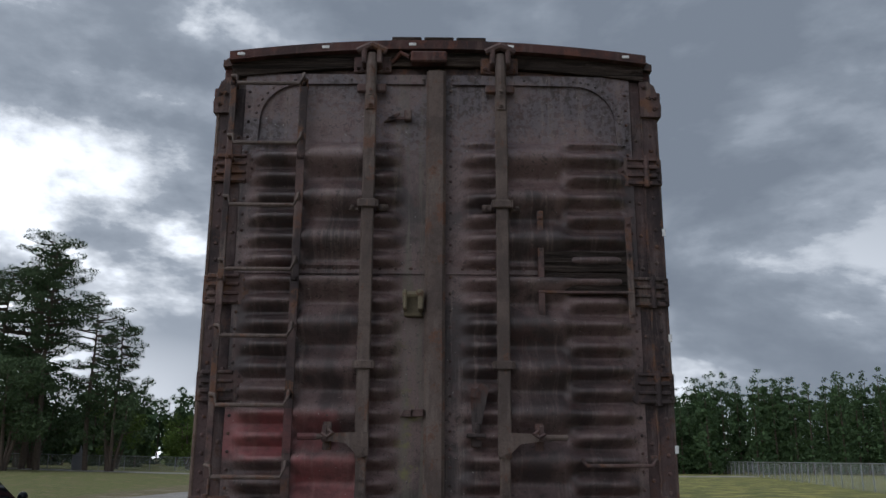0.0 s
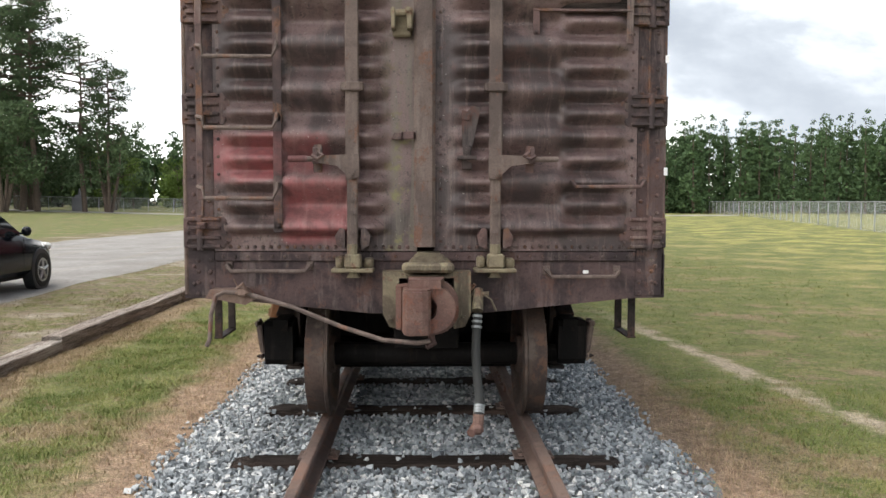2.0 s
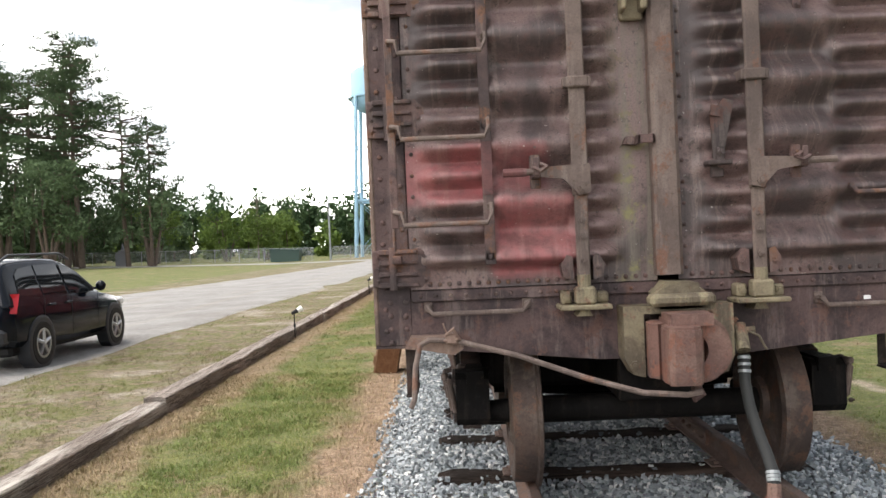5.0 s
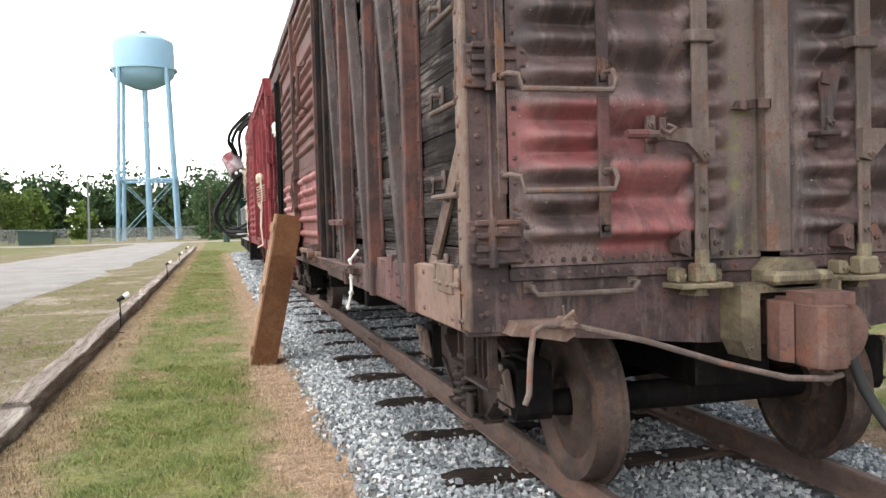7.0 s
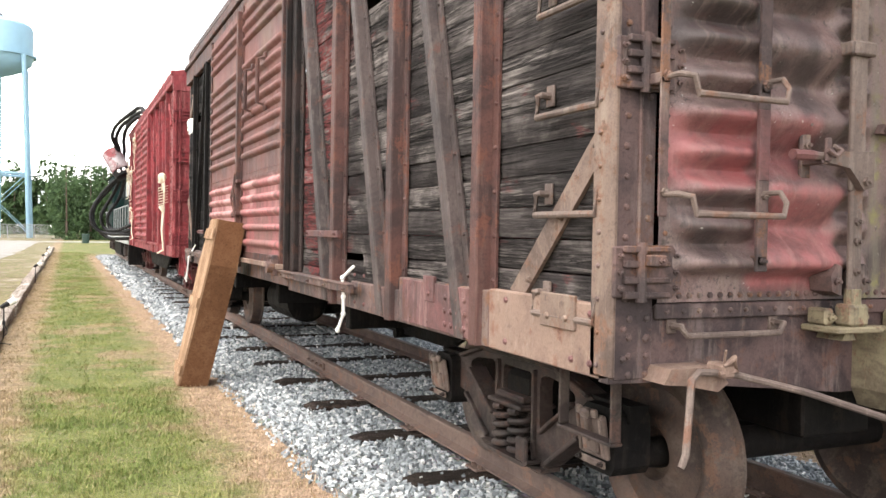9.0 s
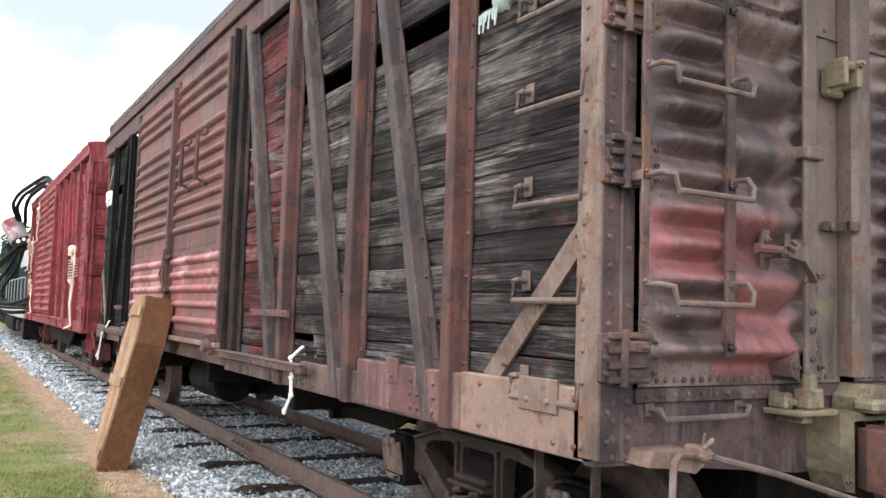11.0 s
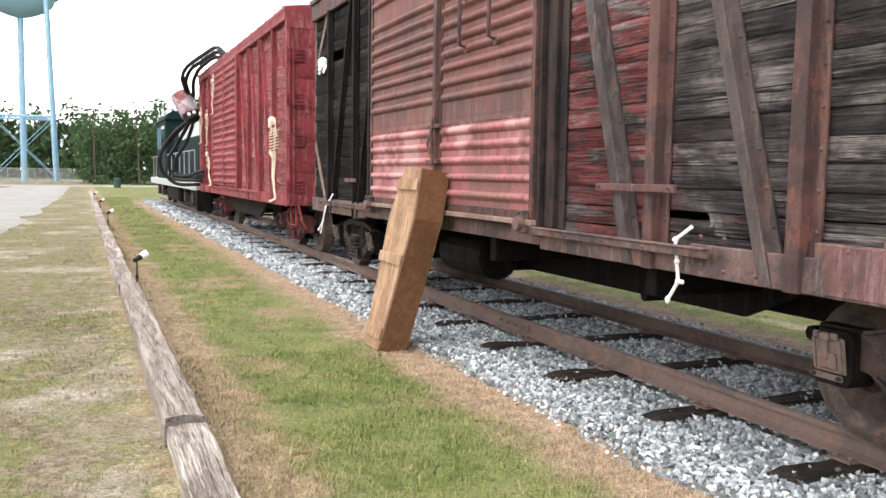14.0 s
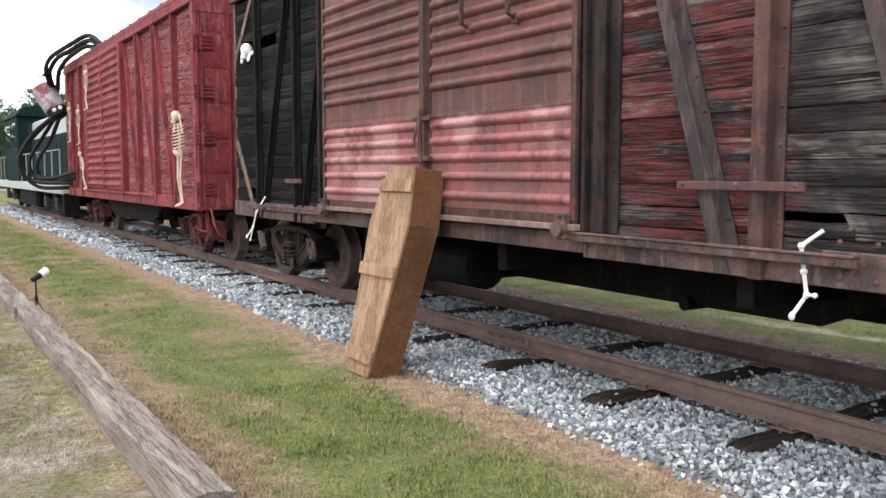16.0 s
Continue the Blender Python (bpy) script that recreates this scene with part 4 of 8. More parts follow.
def boxcar_shell():
    # underframe, floor, blank walls, roof
    und = Mesh()
    und.box(-0.22, 0.22, Y0 + 0.3, Y1 - 0.3, 0.78, 1.2, 0.01)
    for y in (9.2, 11.6, 14.0):
        und.box(-1.35, 1.35, y - 0.06, y + 0.06, 0.95, 1.2, 0.01)
    for y in (8.6, 10.4, 12.8, 14.6):
        und.tube([(-0.5, y, 0.75), (0.5, y, 0.75)], 0.05)
    und.prism([(8.3, 1.18), (15.0, 1.18), (13.8, 0.74), (9.3, 0.74)], "x", -0.42, -0.38)
    und.prism([(8.3, 1.18), (15.0, 1.18), (13.8, 0.74), (9.3, 0.74)], "x", 0.38, 0.42)
    und.lathe([(-0.6, 0.2), (-0.55, 0.24), (0.55, 0.24), (0.6, 0.2)], (-0.75, 13.2, 0.86), "y", 16)
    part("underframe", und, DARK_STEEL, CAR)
    part("floor", Mesh().box(X0 + 0.08, X1 - 0.03, Y0 + 0.12, Y1 - 0.05, 1.2, 1.36, 0.01), HEADER_WOOD, CAR)
    part("side_wall", Mesh().box(1.44, 1.5, Y0 + 0.1, Y1 - 0.05, 1.2, EAVE, 0.01), GREY_WOOD, CAR)
    part("end_wall", Mesh().box(X0 + 0.06, X1 - 0.06, Y1 - 0.08, Y1, 1.16, EAVE + 0.3, 0.01), STEEL, CAR)
    roof = Mesh()
    out = [(x, roof_z(x)) for x in np.linspace(-1.5, 1.5, 17)] + [(x, roof_z(x) - 0.05) for x in np.linspace(1.5, -1.5, 17)]
    roof.prism(out, "y", Y0 - 0.02, Y1 + 0.02)
    for k in range(15):
        y = Y0 + 0.35 + k * 0.83
        rib = [(x, roof_z(x) + 0.03) for x in np.linspace(-1.48, 1.48, 9)] + [(x, roof_z(x)) for x in np.linspace(1.48, -1.48, 9)]
        roof.prism(rib, "y", y - 0.03, y + 0.03)
    part("roof", roof, ROOF_STEEL, CAR)
    run = Mesh()
    for k in range(3):
        run.box(-0.33 + 0.23 * k, -0.12 + 0.23 * k, Y0 + 0.05, Y1 + 0.1, 4.80, 4.835, 0.006)
    part("running_board", run, HEADER_WOOD, CAR)
    for x, name in ((X0, "side_plate"), (X1, "side_plate")):
        s = 1 if x < 0 else -1
        top = Mesh().box(x, x + s * 0.06, Y0 + 0.06, Y1, EAVE - 0.12, EAVE + 0.12, 0.008)
        top.box(x - s * 0.035, x + s * 0.05, Y0 + 0.02, Y1, EAVE + 0.12, EAVE + 0.19, 0.01)
        top.box(x + s * 0.03, x + s * 0.09, Y0 + 0.02, Y1, EAVE + 0.17, EAVE + 0.42, 0.01)
        part(name, top, POST_STEEL, CAR)
    # side sills: channel along the bottom
    for x in (X0, X1):
        s = 1 if x < 0 else -1
        m = Mesh().box(x, x + s * 0.05, Y0 + 0.03, 6.47, SILL, SILL + 0.28, 0.006)
        part("side_sill", m, TAN_STEEL if s > 0 else STEEL, CAR, "tan-painted steel side sill with rivets")
        for nm, bx in (("side_sill", (x + s * 0.002, x + s * 0.05, 6.47, 7.66, SILL, SILL + 0.27)), ("side_sill", (x + s * 0.002, x + s * 0.05, 7.66, 8.6, SILL, SILL + 0.19)), ("side_sill", (x + s * 0.003, x + s * 0.05, 8.6, 10.42, SILL, SILL + 0.17)),
                       ("side_sill", (x, x + s * 0.05, 10.42, 15.0, SILL + 0.03, SILL + 0.17)),
                       ("side_sill", (x + s * 0.003, x + s * 0.05, 15.0, Y1 - 0.05, SILL, SILL + 0.2))):
            part(nm, Mesh().box(*bx, 0.006), STEEL, CAR)
        # guide rails standing off the sill on small brackets
        for a, b in ((8.36, 10.47), (14.5, 16.95)):
            lip = Mesh().box(x - s * 0.085, x - s * 0.05, a, b, 1.285, 1.34, 0.006).box(x - s * 0.10, x - s * 0.05, a, b, 1.335, 1.35, 0.004)
            rail = part("guide_rail", lip, STEEL, CAR)
            for k in range(5):
                y = a + 0.12 + (b - a - 0.24) * k / 4
                part("bracket", Mesh().box(x - s * 0.052, x + s * 0.01, y - 0.03, y + 0.03, 1.27, 1.33, 0.006), STEEL, rail)
                part("bolt", Mesh().bolt((x - s * 0.085, y, 1.31), (-s, 0, 0), 0.013, 0.01), STEEL, rail)
    rv = Mesh()
    for z in (SILL + 0.06, SILL + 0.13, SILL + 0.2):
        for y in (6.72, 6.8, 6.88, 6.96):
            rv.rivet((X0 - 0.005, y + rng.uniform(-0.005, 0.005), z), (-1, 0, 0), 0.019, 0.014)
    for y in (5.62, 5.75, 6.3, 7.2, 7.45, 8.05, 8.3, 8.5):
        for z in (SILL + 0.05, SILL + 0.24):
            rv.rivet((X0, y, z), (-1, 0, 0), 0.016, 0.012)
    part("riveting", rv, SILL_RED, CAR)


boxcar_shell()
BOARD_H = 0.1405


def board_mesh(y0, y1, z0, z1, x, seed, rag0=0.0, rag1=0.0, rot=0.0, thick=0.045):
    """A weathered plank with chewed edges; rag: how far its ends are broken back."""
    n = max(6, int((y1 - y0) / 0.11))
    sec = [(0.0, 0.0), (0.0, 0.25), (0.0, 0.5), (0.0, 0.75), (0.0, 1.0), (1.0, 1.0), (1.0, 0.0)]
    m = Mesh()

    def fn(u, v):
        k = round(v * 6)
        dx, t = sec[k]
        h = z1 - z0
        y = y0 + (y1 - y0) * u
        if u == 0 and rag0:
            y += rag0 * abs(noise.noise((t * 6, seed, 0))) * 2
        if u == 1 and rag1:
            y -= rag1 * abs(noise.noise((t * 6, seed + 4, 0))) * 2
        z = z0 + h * t
        gnaw = 0.005 * noise.noise((y * 2.1, seed * 3.3, t * 2)) + 0.004 * noise.noise((y * 9, seed * 1.7, t * 3))
        if t == 0:
            z += 0.0015 + abs(gnaw) * (0.5 + rot)
        if t == 1:
            z -= 0.0015 + abs(gnaw) * (0.5 + rot)
        inset = 0.005 if t in (0, 1) and dx == 0 else 0
        bow = 0.006 * noise.noise((y * 0.8, seed * 2.2, 5)) + 0.004 * noise.noise((y * 6, t * 4, seed))
        return (x + dx * thick + inset + (bow if dx == 0 else 0), y, z)
    m.grid(fn, n, 6)
    m.f += [(i * 7 + 6, i * 7, (i + 1) * 7, (i + 1) * 7 + 6) for i in range(n)]
    m.f.append(tuple(range(7)))
    m.f.append(tuple(n * 7 + j for j in range(7)))
    return m


def side_boards(x, y0, y1, mat, parent, gaps=(), z0=SILL + 0.24 - BOARD_H, z1=4.2, seed=0, h=BOARD_H):
    count = int((z1 - z0) / h)
    for k in range(count):
        za, zb = z0 + k * h, z0 + (k + 1) * h
        spans = [(y0, y1, 0, 0)]
        for gk, ga, gb in gaps:
            if gk == k:
                spans = [s for s in ((y0, ga, 0, 0.12), (gb, y1, 0.12, 0)) if s[1] - s[0] > 0.05]
        for a, b, r0, r1 in spans:
            part("board", board_mesh(a, b, za, zb, x + rng.uniform(-0.004, 0.006), seed + k * 1.37, r0, r1, 1.6 if (r0 or r1 or k == 1) else rng.choice((0.0, 0.1, 0.2, 1.0))), mat, parent, smooth=False)


side_boards(-1.468, Y0 + 0.06, 10.15, GREY_WOOD, CAR, gaps=((14, 5.95, 9.03), (15, 6.05, 6.62), (1, 8.55, 8.95)), seed=3)
side_boards(-1.468, 14.6, Y1 - 0.04, BLACK_WOOD, CAR, gaps=((15, 16.25, 17.55), (1, 16.9, 17.2)), seed=40)
part("board", board_mesh(8.45, 9.05, SILL + 0.242, SILL + 0.335, -1.466, 77, 0.03, 0.03, 2.5), GREY_WOOD, CAR)


def hat_post(y0, y1, z0, z1, parent, mat, x=-1.472, lean=0.0, d=0.075, rivets=True):
    """A pressed hat-section post standing off the boards; lean moves its top along y."""
    wid = y1 - y0
    prof = [(0.0, 0.0), (-0.014, 0.0), (-0.014, 0.30 * wid), (-d + 0.008, 0.325 * wid), (-d, 0.36 * wid), (-d, wid - 0.75 * d), (-d + 0.01, wid - 0.75 * d + 0.008), (0.0, wid - 0.6 * d)]
    m = Mesh()
    segs = 8
    verts, faces = [], []
    for i in range(segs + 1):
        t = i / segs
        for px, py in prof:
            verts.append((x + px + 0.002 * noise.noise((t * 5, y0, px * 20)), y0 + py + lean * t, lerp(z0, z1, t)))
    n = len(prof)
    for i in range(segs):
        for j in range(n):
            a, b = i * n + j, i * n + (j + 1) % n
            faces.append((a, b, b + n, a + n))
    faces += [tuple(range(n)), tuple(segs * n + j for j in range(n))]
    m.put(verts, faces)
    ob = part("post" if lean == 0 else "diagonal_brace", m, mat, parent)
    if rivets:
        rv = Mesh()
        count = int((z1 - z0) / 0.2)
        for k in range(count):
            t = (k + 0.5) / count
            rv.rivet((x - 0.014, y0 + 0.12 * wid + lean * t, lerp(z0, z1, t)), (-1, 0, 0), 0.014, 0.012)
        part("riveting", rv, mat, ob)
    return ob


# posts and diagonals of the near half, then of the far half
for y0, y1 in ((6.48, 6.685), (7.655, 7.885), (8.865, 9.095)):
    hat_post(y0, y1, SILL, EAVE - 0.1, CAR, POST_STEEL, d=0.085)
for y0, y1, top in ((6.66, 6.87, 7.52), (7.86, 8.06, 8.73), (9.10, 9.32, 10.0)):
    hat_post(y0, y1, SILL + 0.01, EAVE - 0.1, CAR, BRACE_STEEL, lean=top - y0, d=0.07)
for y0, y1 in ((15.42, 15.58), (16.68, 16.84)):
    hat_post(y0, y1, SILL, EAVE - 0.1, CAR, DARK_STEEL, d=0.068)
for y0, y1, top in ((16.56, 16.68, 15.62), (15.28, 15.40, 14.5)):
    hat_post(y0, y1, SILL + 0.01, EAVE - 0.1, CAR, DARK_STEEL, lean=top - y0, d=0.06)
# door posts
for a, b in ((10.08, 10.40), (14.56, 14.72)):
    m = Mesh().box(-1.535, -1.47, a + 0.14, b, 1.345, EAVE, 0.008)
    m.box(-1.49, -1.47, a + 0.04, a + 0.14, 1.345, EAVE, 0.005)
    m.box(-1.585, -1.535, b - 0.05, b - 0.01, 1.345, EAVE, 0.006)
    for k in range(14):
        m.rivet((-1.49, a + 0.09, SILL + 0.4 + 0.2 * k), (-1, 0, 0), 0.014, 0.012)
    part("door_post", m, DOORPOST_STEEL, CAR)
for a, b, z in ((8.66, 9.51, 1.685), (15.15, 15.62, 1.66)):
    m = Mesh().box(-1.61, -1.585, a, b, z - 0.025, z + 0.025, 0.004)
    for y in (a + 0.05, (a + b) / 2, b - 0.05):
        m.bolt((-1.605, y, z), (-1, 0, 0), 0.013, 0.012)
    part("cross_strap", m, SILL_RED, CAR)


def corner_strap(pts, width, parent):
    """A flat diagonal strap in the plane of the side."""
    m = Mesh()
    for (ya, za), (yb, zb) in zip(pts, pts[1:]):
        d = Vector((yb - ya, zb - za)).normalized()
        nrm = Vector((-d.y, d.x)) * width / 2
        m.prism([(ya + nrm.x, za + nrm.y), (yb + nrm.x, zb + nrm.y), (yb - nrm.x, zb - nrm.y), (ya - nrm.x, za - nrm.y)], "x", -1.489, -1.470)
    for t in (0.06, 0.3, 0.6, 0.9):
        (ya, za), (yb, zb) = pts[0], pts[-1]
        m.bolt((-1.489, lerp(ya, yb, t), lerp(za, zb, t)), (-1, 0, 0), 0.015, 0.014)
    part("corner_brace", m, STRAP_STEEL, parent)


corner_strap([(6.40, 1.235), (6.29, 1.42), (5.56, 2.14)], 0.105, CAR)
corner_strap([(17.0, 1.25), (17.66, 2.2)], 0.08, CAR)
corner_strap([(16.95, 4.1), (17.66, 3.3)], 0.08, CAR)
for ya, yb, heads, mat in ((5.72, 5.98, (5.78, 5.92), STRAP_STEEL), (7.1, 7.25, (7.17,), SILL_RED)):
    m = Mesh().box(-1.538, -1.52, ya, yb, 1.33, 1.47, 0.004)
    for y in heads:
        m.rivet((-1.538, y, 1.375), (-1, 0, 0))
    part("sill_clip", m, mat, CAR)
part("red_sill_plate", Mesh().box(-1.532, -1.52, 6.64, 7.58, SILL + 0.015, SILL + 0.265, 0.004), SILL_RED, CAR, "faded red riveted plate on the sill")


def grab_side(y0, y1, z, parent, drop=0.09, reach=0.052):
    """A bent round-bar handhold with its bolt eyes."""
    x = -1.472
    m = Mesh()
    m.tube([(x, y1, z + drop), (x - reach, y1, z + drop), (x - reach, y1 + 0.03, z + drop), (x - reach, y1 + 0.035, z), (x - reach, y0, z), (x - reach, y0, z + drop), (x, y0, z + drop)], 0.0105, 8)
    m.box(x - 0.012, x, y1 - 0.03, y1 + 0.03, z + drop - 0.045, z + drop + 0.045, 0.004)
    m.bolt((x - 0.012, y1, z + drop), (-1, 0, 0), 0.016, 0.02)
    part("grab_iron", m, ROD_STEEL, parent, smooth=True)


for z in (1.375, 1.79, 2.205, 2.63, 3.05, 3.46, 3.87):
    grab_side(5.60, 6.02, z, CAR)


# ---- sliding side doors
def side_door(y0, y1, name):
    z0, z1 = 1.42, 4.16
    x = -1.585
    base = Mesh()
    ribs = [1.57, 1.73, 1.885, 2.03, 2.17, 2.50, 2.64, 2.785, 2.92, 3.05, 3.19, 3.33, 3.47, 3.75, 3.89, 4.03]

    def fn(u, v):
        z = lerp(z0, z1, v)
        y = lerp(y0, y1, u)
        edge = min(u, 1 - u) * (y1 - y0)
        d = 0.0
        for r in ribs:
            t = (z - r) / 0.036
            if abs(t) < 1:
                d = max(d, math.sqrt(1 - t * t) * 0.042)
        d *= min(1, max(0, (edge - 0.03) / 0.05))
        return (x - d - 0.003 * noise.noise((y * 2, z * 3, 0)), y, z)
    base.grid(fn, 28, 190)
    door = part("door", base, DOOR_STEEL, CAR, "ribbed steel sliding door, brown above and faded red below", smooth=True)
    fr = Mesh()
    fr.box(x - 0.02, x + 0.03, y0 - 0.005, y0 + 0.045, z0, z1, 0.005).box(x - 0.02, x + 0.03, y1 - 0.045, y1 + 0.005, z0, z1, 0.005)
    fr.box(x - 0.012, x + 0.03, y0, y1, z0 - 0.02, z0 + 0.05, 0.004)
    part("door_edge", fr, POST_STEEL, door)
    sm = Mesh().box(x - 0.008, x, y0 + 0.045, y1 - 0.045, 2.235, 2.27, 0.003)
    for k in range(26):
        sm.rivet((x - 0.008, lerp(y0 + 0.08, y1 - 0.08, k / 25), 2.305), (-1, 0, 0), 0.008, 0.006)
    part("sheet_seam", sm, DOOR_STEEL, door)
    part("door_track", Mesh().box(-1.64, -1.53, y0 - 0.05, y1 + 0.02, 1.355, 1.40, 0.006), TAN_STEEL, CAR)
    return door


door_near = side_door(10.43, 12.36, "near")
door_far = side_door(12.40, 14.53, "far")
for y in (10.52, 12.33, 14.45):
    m = Mesh().box(-1.67, -1.6, y - 0.06, y + 0.03, 1.29, 1.48, 0.012)
    m.lathe([(-0.03, 0.03), (-0.03, 0.055), (0.03, 0.055), (0.03, 0.03)], (-1.68, y - 0.02, 1.37), "x", 12)
    m.bolt((-1.67, y - 0.02, 1.46), (-1, 0, 0))
    part("door_roller", m, STEEL, CAR)
# door fastener where the leaves meet, and the upper handles
m = Mesh()
m.tube([(-1.66, 12.380, 2.32), (-1.68, 12.380, 2.15), (-1.66, 12.380, 1.95), (-1.69, 12.340, 1.84)], 0.014, 6)
m.tube([(-1.66, 12.400, 2.25), (-1.69, 12.440, 2.05), (-1.66, 12.400, 1.9)], 0.012, 6)
m.box(-1.665, -1.62, 12.220, 12.500, 2.21, 2.25, 0.005).box(-1.67, -1.62, 12.240, 12.540, 1.86, 1.9, 0.005)
m.box(-1.655, -1.6, 12.345, 12.415, 1.75, 4.1, 0.006)
part("door_fastener", m, POST_STEEL, CAR)
for y, z0, z1 in ((11.70, 2.92, 3.36), (11.09, 2.91, 3.37)):
    m = Mesh().tube([(-1.62, y, z1), (-1.69, y, z1 - 0.02), (-1.69, y, z0 + 0.02), (-1.62, y, z0)], 0.016, 8)
    m.box(-1.63, -1.6, y - 0.03, y + 0.03, z0 - 0.05, z0 + 0.03, 0.005).box(-1.63, -1.6, y - 0.03, y + 0.03, z1 - 0.03, z1 + 0.05, 0.005)
    part("door_handle", m, POST_STEEL, CAR, smooth=True)


# ---- end: corner posts, corrugated doors, hardware
def end_frame():
    for s in (-1, 1):
        m = Mesh()
        xo, xi = s * 1.525, s * 1.33
        m.box(xo, s * 1.49, 5.5, 5.63, SILL, EAVE, 0.012)
        part("corner_post", m, STRAP_STEEL if s < 0 else STEEL, CAR)
        cr = Mesh()
        for k in range(24):
            cr.rivet((s * 1.5255, 5.575, 1.22 + 0.125 * k), (s, 0, 0), 0.013, 0.011)
        part("riveting", cr, STEEL, CAR)
        part("post_flange", Mesh().box(s * 1.51, xi, 5.495, 5.53, SILL, EAVE + 0.18, 0.008), END_SILL_STEEL, CAR)
        part("door_stop", Mesh().box(s * 1.415, s * 1.40, 5.485, 5.5, SILL + 0.35, EAVE, 0.004), STEEL, CAR)
        edge = Mesh().box(s * 1.5265, s * 1.50, 5.488, 5.60, SILL + 0.01, EAVE, 0.012)
        if s < 0:
            part("corner_edge", edge, STRAP_STEEL, CAR, "tan worn corner edge")
        rv = Mesh()
        for k in range(26):
            z = 1.25 + 0.113 * k
            rv.rivet((s * (1.465 + rng.uniform(-0.003, 0.003)), 5.495, z), (0, -1, 0), 0.015, 0.013)
            if k % 2:
                rv.rivet((s * 1.365, 5.495, z - 0.04), (0, -1, 0), 0.015, 0.013)
        part("riveting", rv, STEEL, CAR)
        gus = Mesh().prism([(s * 1.54, 4.2), (s * 1.545, 4.28), (s * 1.50, 4.43), (s * 1.46, 4.46), (s * 1.40, 4.46), (s * 1.40, 4.2)], "y", 5.46, 5.70)
        for p in ((1.5, 4.26), (1.46, 4.34), (1.43, 4.42), (1.5, 4.34)):
            gus.bolt((s * p[0], 5.46, p[1]), (0, -1, 0), 0.017, 0.014)
        part("corner_gusset", gus, STEEL, CAR)
    sill = Mesh()
    sill.prism([(-1.525, 1.16), (-1.3, 1.155), (-0.35, 1.06), (0.35, 1.06), (1.3, 1.155), (1.525, 1.16), (1.525, 1.44), (-1.525, 1.44)], "y", 5.5, 5.56)
    sill.box(-1.33, 1.33, 5.478, 5.5, 1.395, 1.455, 0.005)
    part("end_sill", sill, END_SILL_STEEL, CAR)
    rv = Mesh()
    for k in range(34):
        x = -1.28 + k * 2.56 / 33
        if abs(x) > 0.12:
            rv.rivet((x, 5.478, 1.425), (0, -1, 0), 0.012, 0.011)
    for s in (-1, 1):
        for k in range(4):
            rv.rivet((s * 1.36, 5.5, 1.19 + 0.07 * k), (0, -1, 0), 0.018, 0.015)
            rv.rivet((s * 1.44, 5.5, 1.19 + 0.07 * k), (0, -1, 0), 0.018, 0.015)
    part("riveting", rv, STEEL, CAR)
    # arched header with fascia board
    arch = Mesh()
    xs = np.linspace(-1.44, 1.44, 25)
    arch.prism([(x, roof_z(x) + 0.02) for x in xs] + [(x, roof_z(x) - 0.045) for x in xs[::-1]], "y", 5.40, 5.56)
    part("roof_edge", arch, POST_STEEL, CAR)
    for a, b in ((-1.43, -0.5), (-0.42, 0.36), (0.5, 1.43)):
        seg = np.linspace(a, b, 10)
        bd = Mesh().prism([(x, roof_z(x) - 0.045) for x in seg] + [(x, roof_z(x) - 0.15 + 0.012 * noise.noise((x * 9, 1, 0))) for x in seg[::-1]], "y", 5.455, 5.5)
        part("fascia_board", bd, HEADER_WOOD, CAR)
    back = Mesh().box(-1.42, 1.42, 5.5, 5.53, 4.3, 4.62, 0.004)
    part("header_plate", back, STEEL, CAR)
    for x in (-1.36, -0.78, -0.18, 0.5, 1.30):
        part("reflector", Mesh().box(x - 0.025, x + 0.025, 5.394, 5.402, roof_z(x) - 0.022, roof_z(x) - 0.002, 0.002), WHITE_TAG, CAR, "small white reflective tag")


end_frame()
RIB_PITCH, RIB_CREST = 0.283, 2.46


def end_door(x0, x1, wide0, wide1):
    """A pressed end door: broad ribs across its middle, twice as many short darts towards its edges."""
    z0, z1 = 1.46, 4.50
    m = Mesh()

    def smooth01(t):
        t = min(1, max(0, t))
        return t * t * (3 - 2 * t)

    def fn(u, v):
        x, z = lerp(x0, x1, u), lerp(z0, z1, v)
        mid = smooth01((x - wide0) / 0.12 + 0.5) * smooth01((wide1 - x) / 0.12 + 0.5)
        ph = (z - RIB_CREST) / RIB_PITCH * 2 * math.pi
        wide = 0.5 + 0.5 * math.cos(ph)
        wide = wide ** 0.8
        dart = (0.5 + 0.5 * math.cos(2 * ph)) ** 0.9
        d = mid * 0.105 * wide + (1 - mid) * (0.082 * dart)
        ends = smooth01((x - x0 - (0.03 if x0 < 0 else 0.08)) / 0.16) * smooth01((x1 - (0.15 if x1 < 0 else 0.03) - x) / 0.14)
        band = smooth01((z - 1.54) / 0.06) * smooth01((4.02 - z) / 0.06)
        seam = 1 - smooth01((0.05 - abs(z - 3.09)) / 0.03)
        dent = 0.004 * noise.noise((x * 2.5, z * 2.5, 1)) + 0.002 * noise.noise((x * 9, z * 9, 3))
        return (x, 5.475 - d * ends * band * seam - dent, z)
    m.grid(fn, 56, 300)
    door = part("end_door", m, END_PANEL, CAR, "corrugated steel end door, mauve-brown with a red repainted patch", smooth=True)
    return door


DOOR_L = end_door(-1.33, -0.06, -0.9, -0.46)
DOOR_R = end_door(0.05, 1.33, 0.42, 0.86)


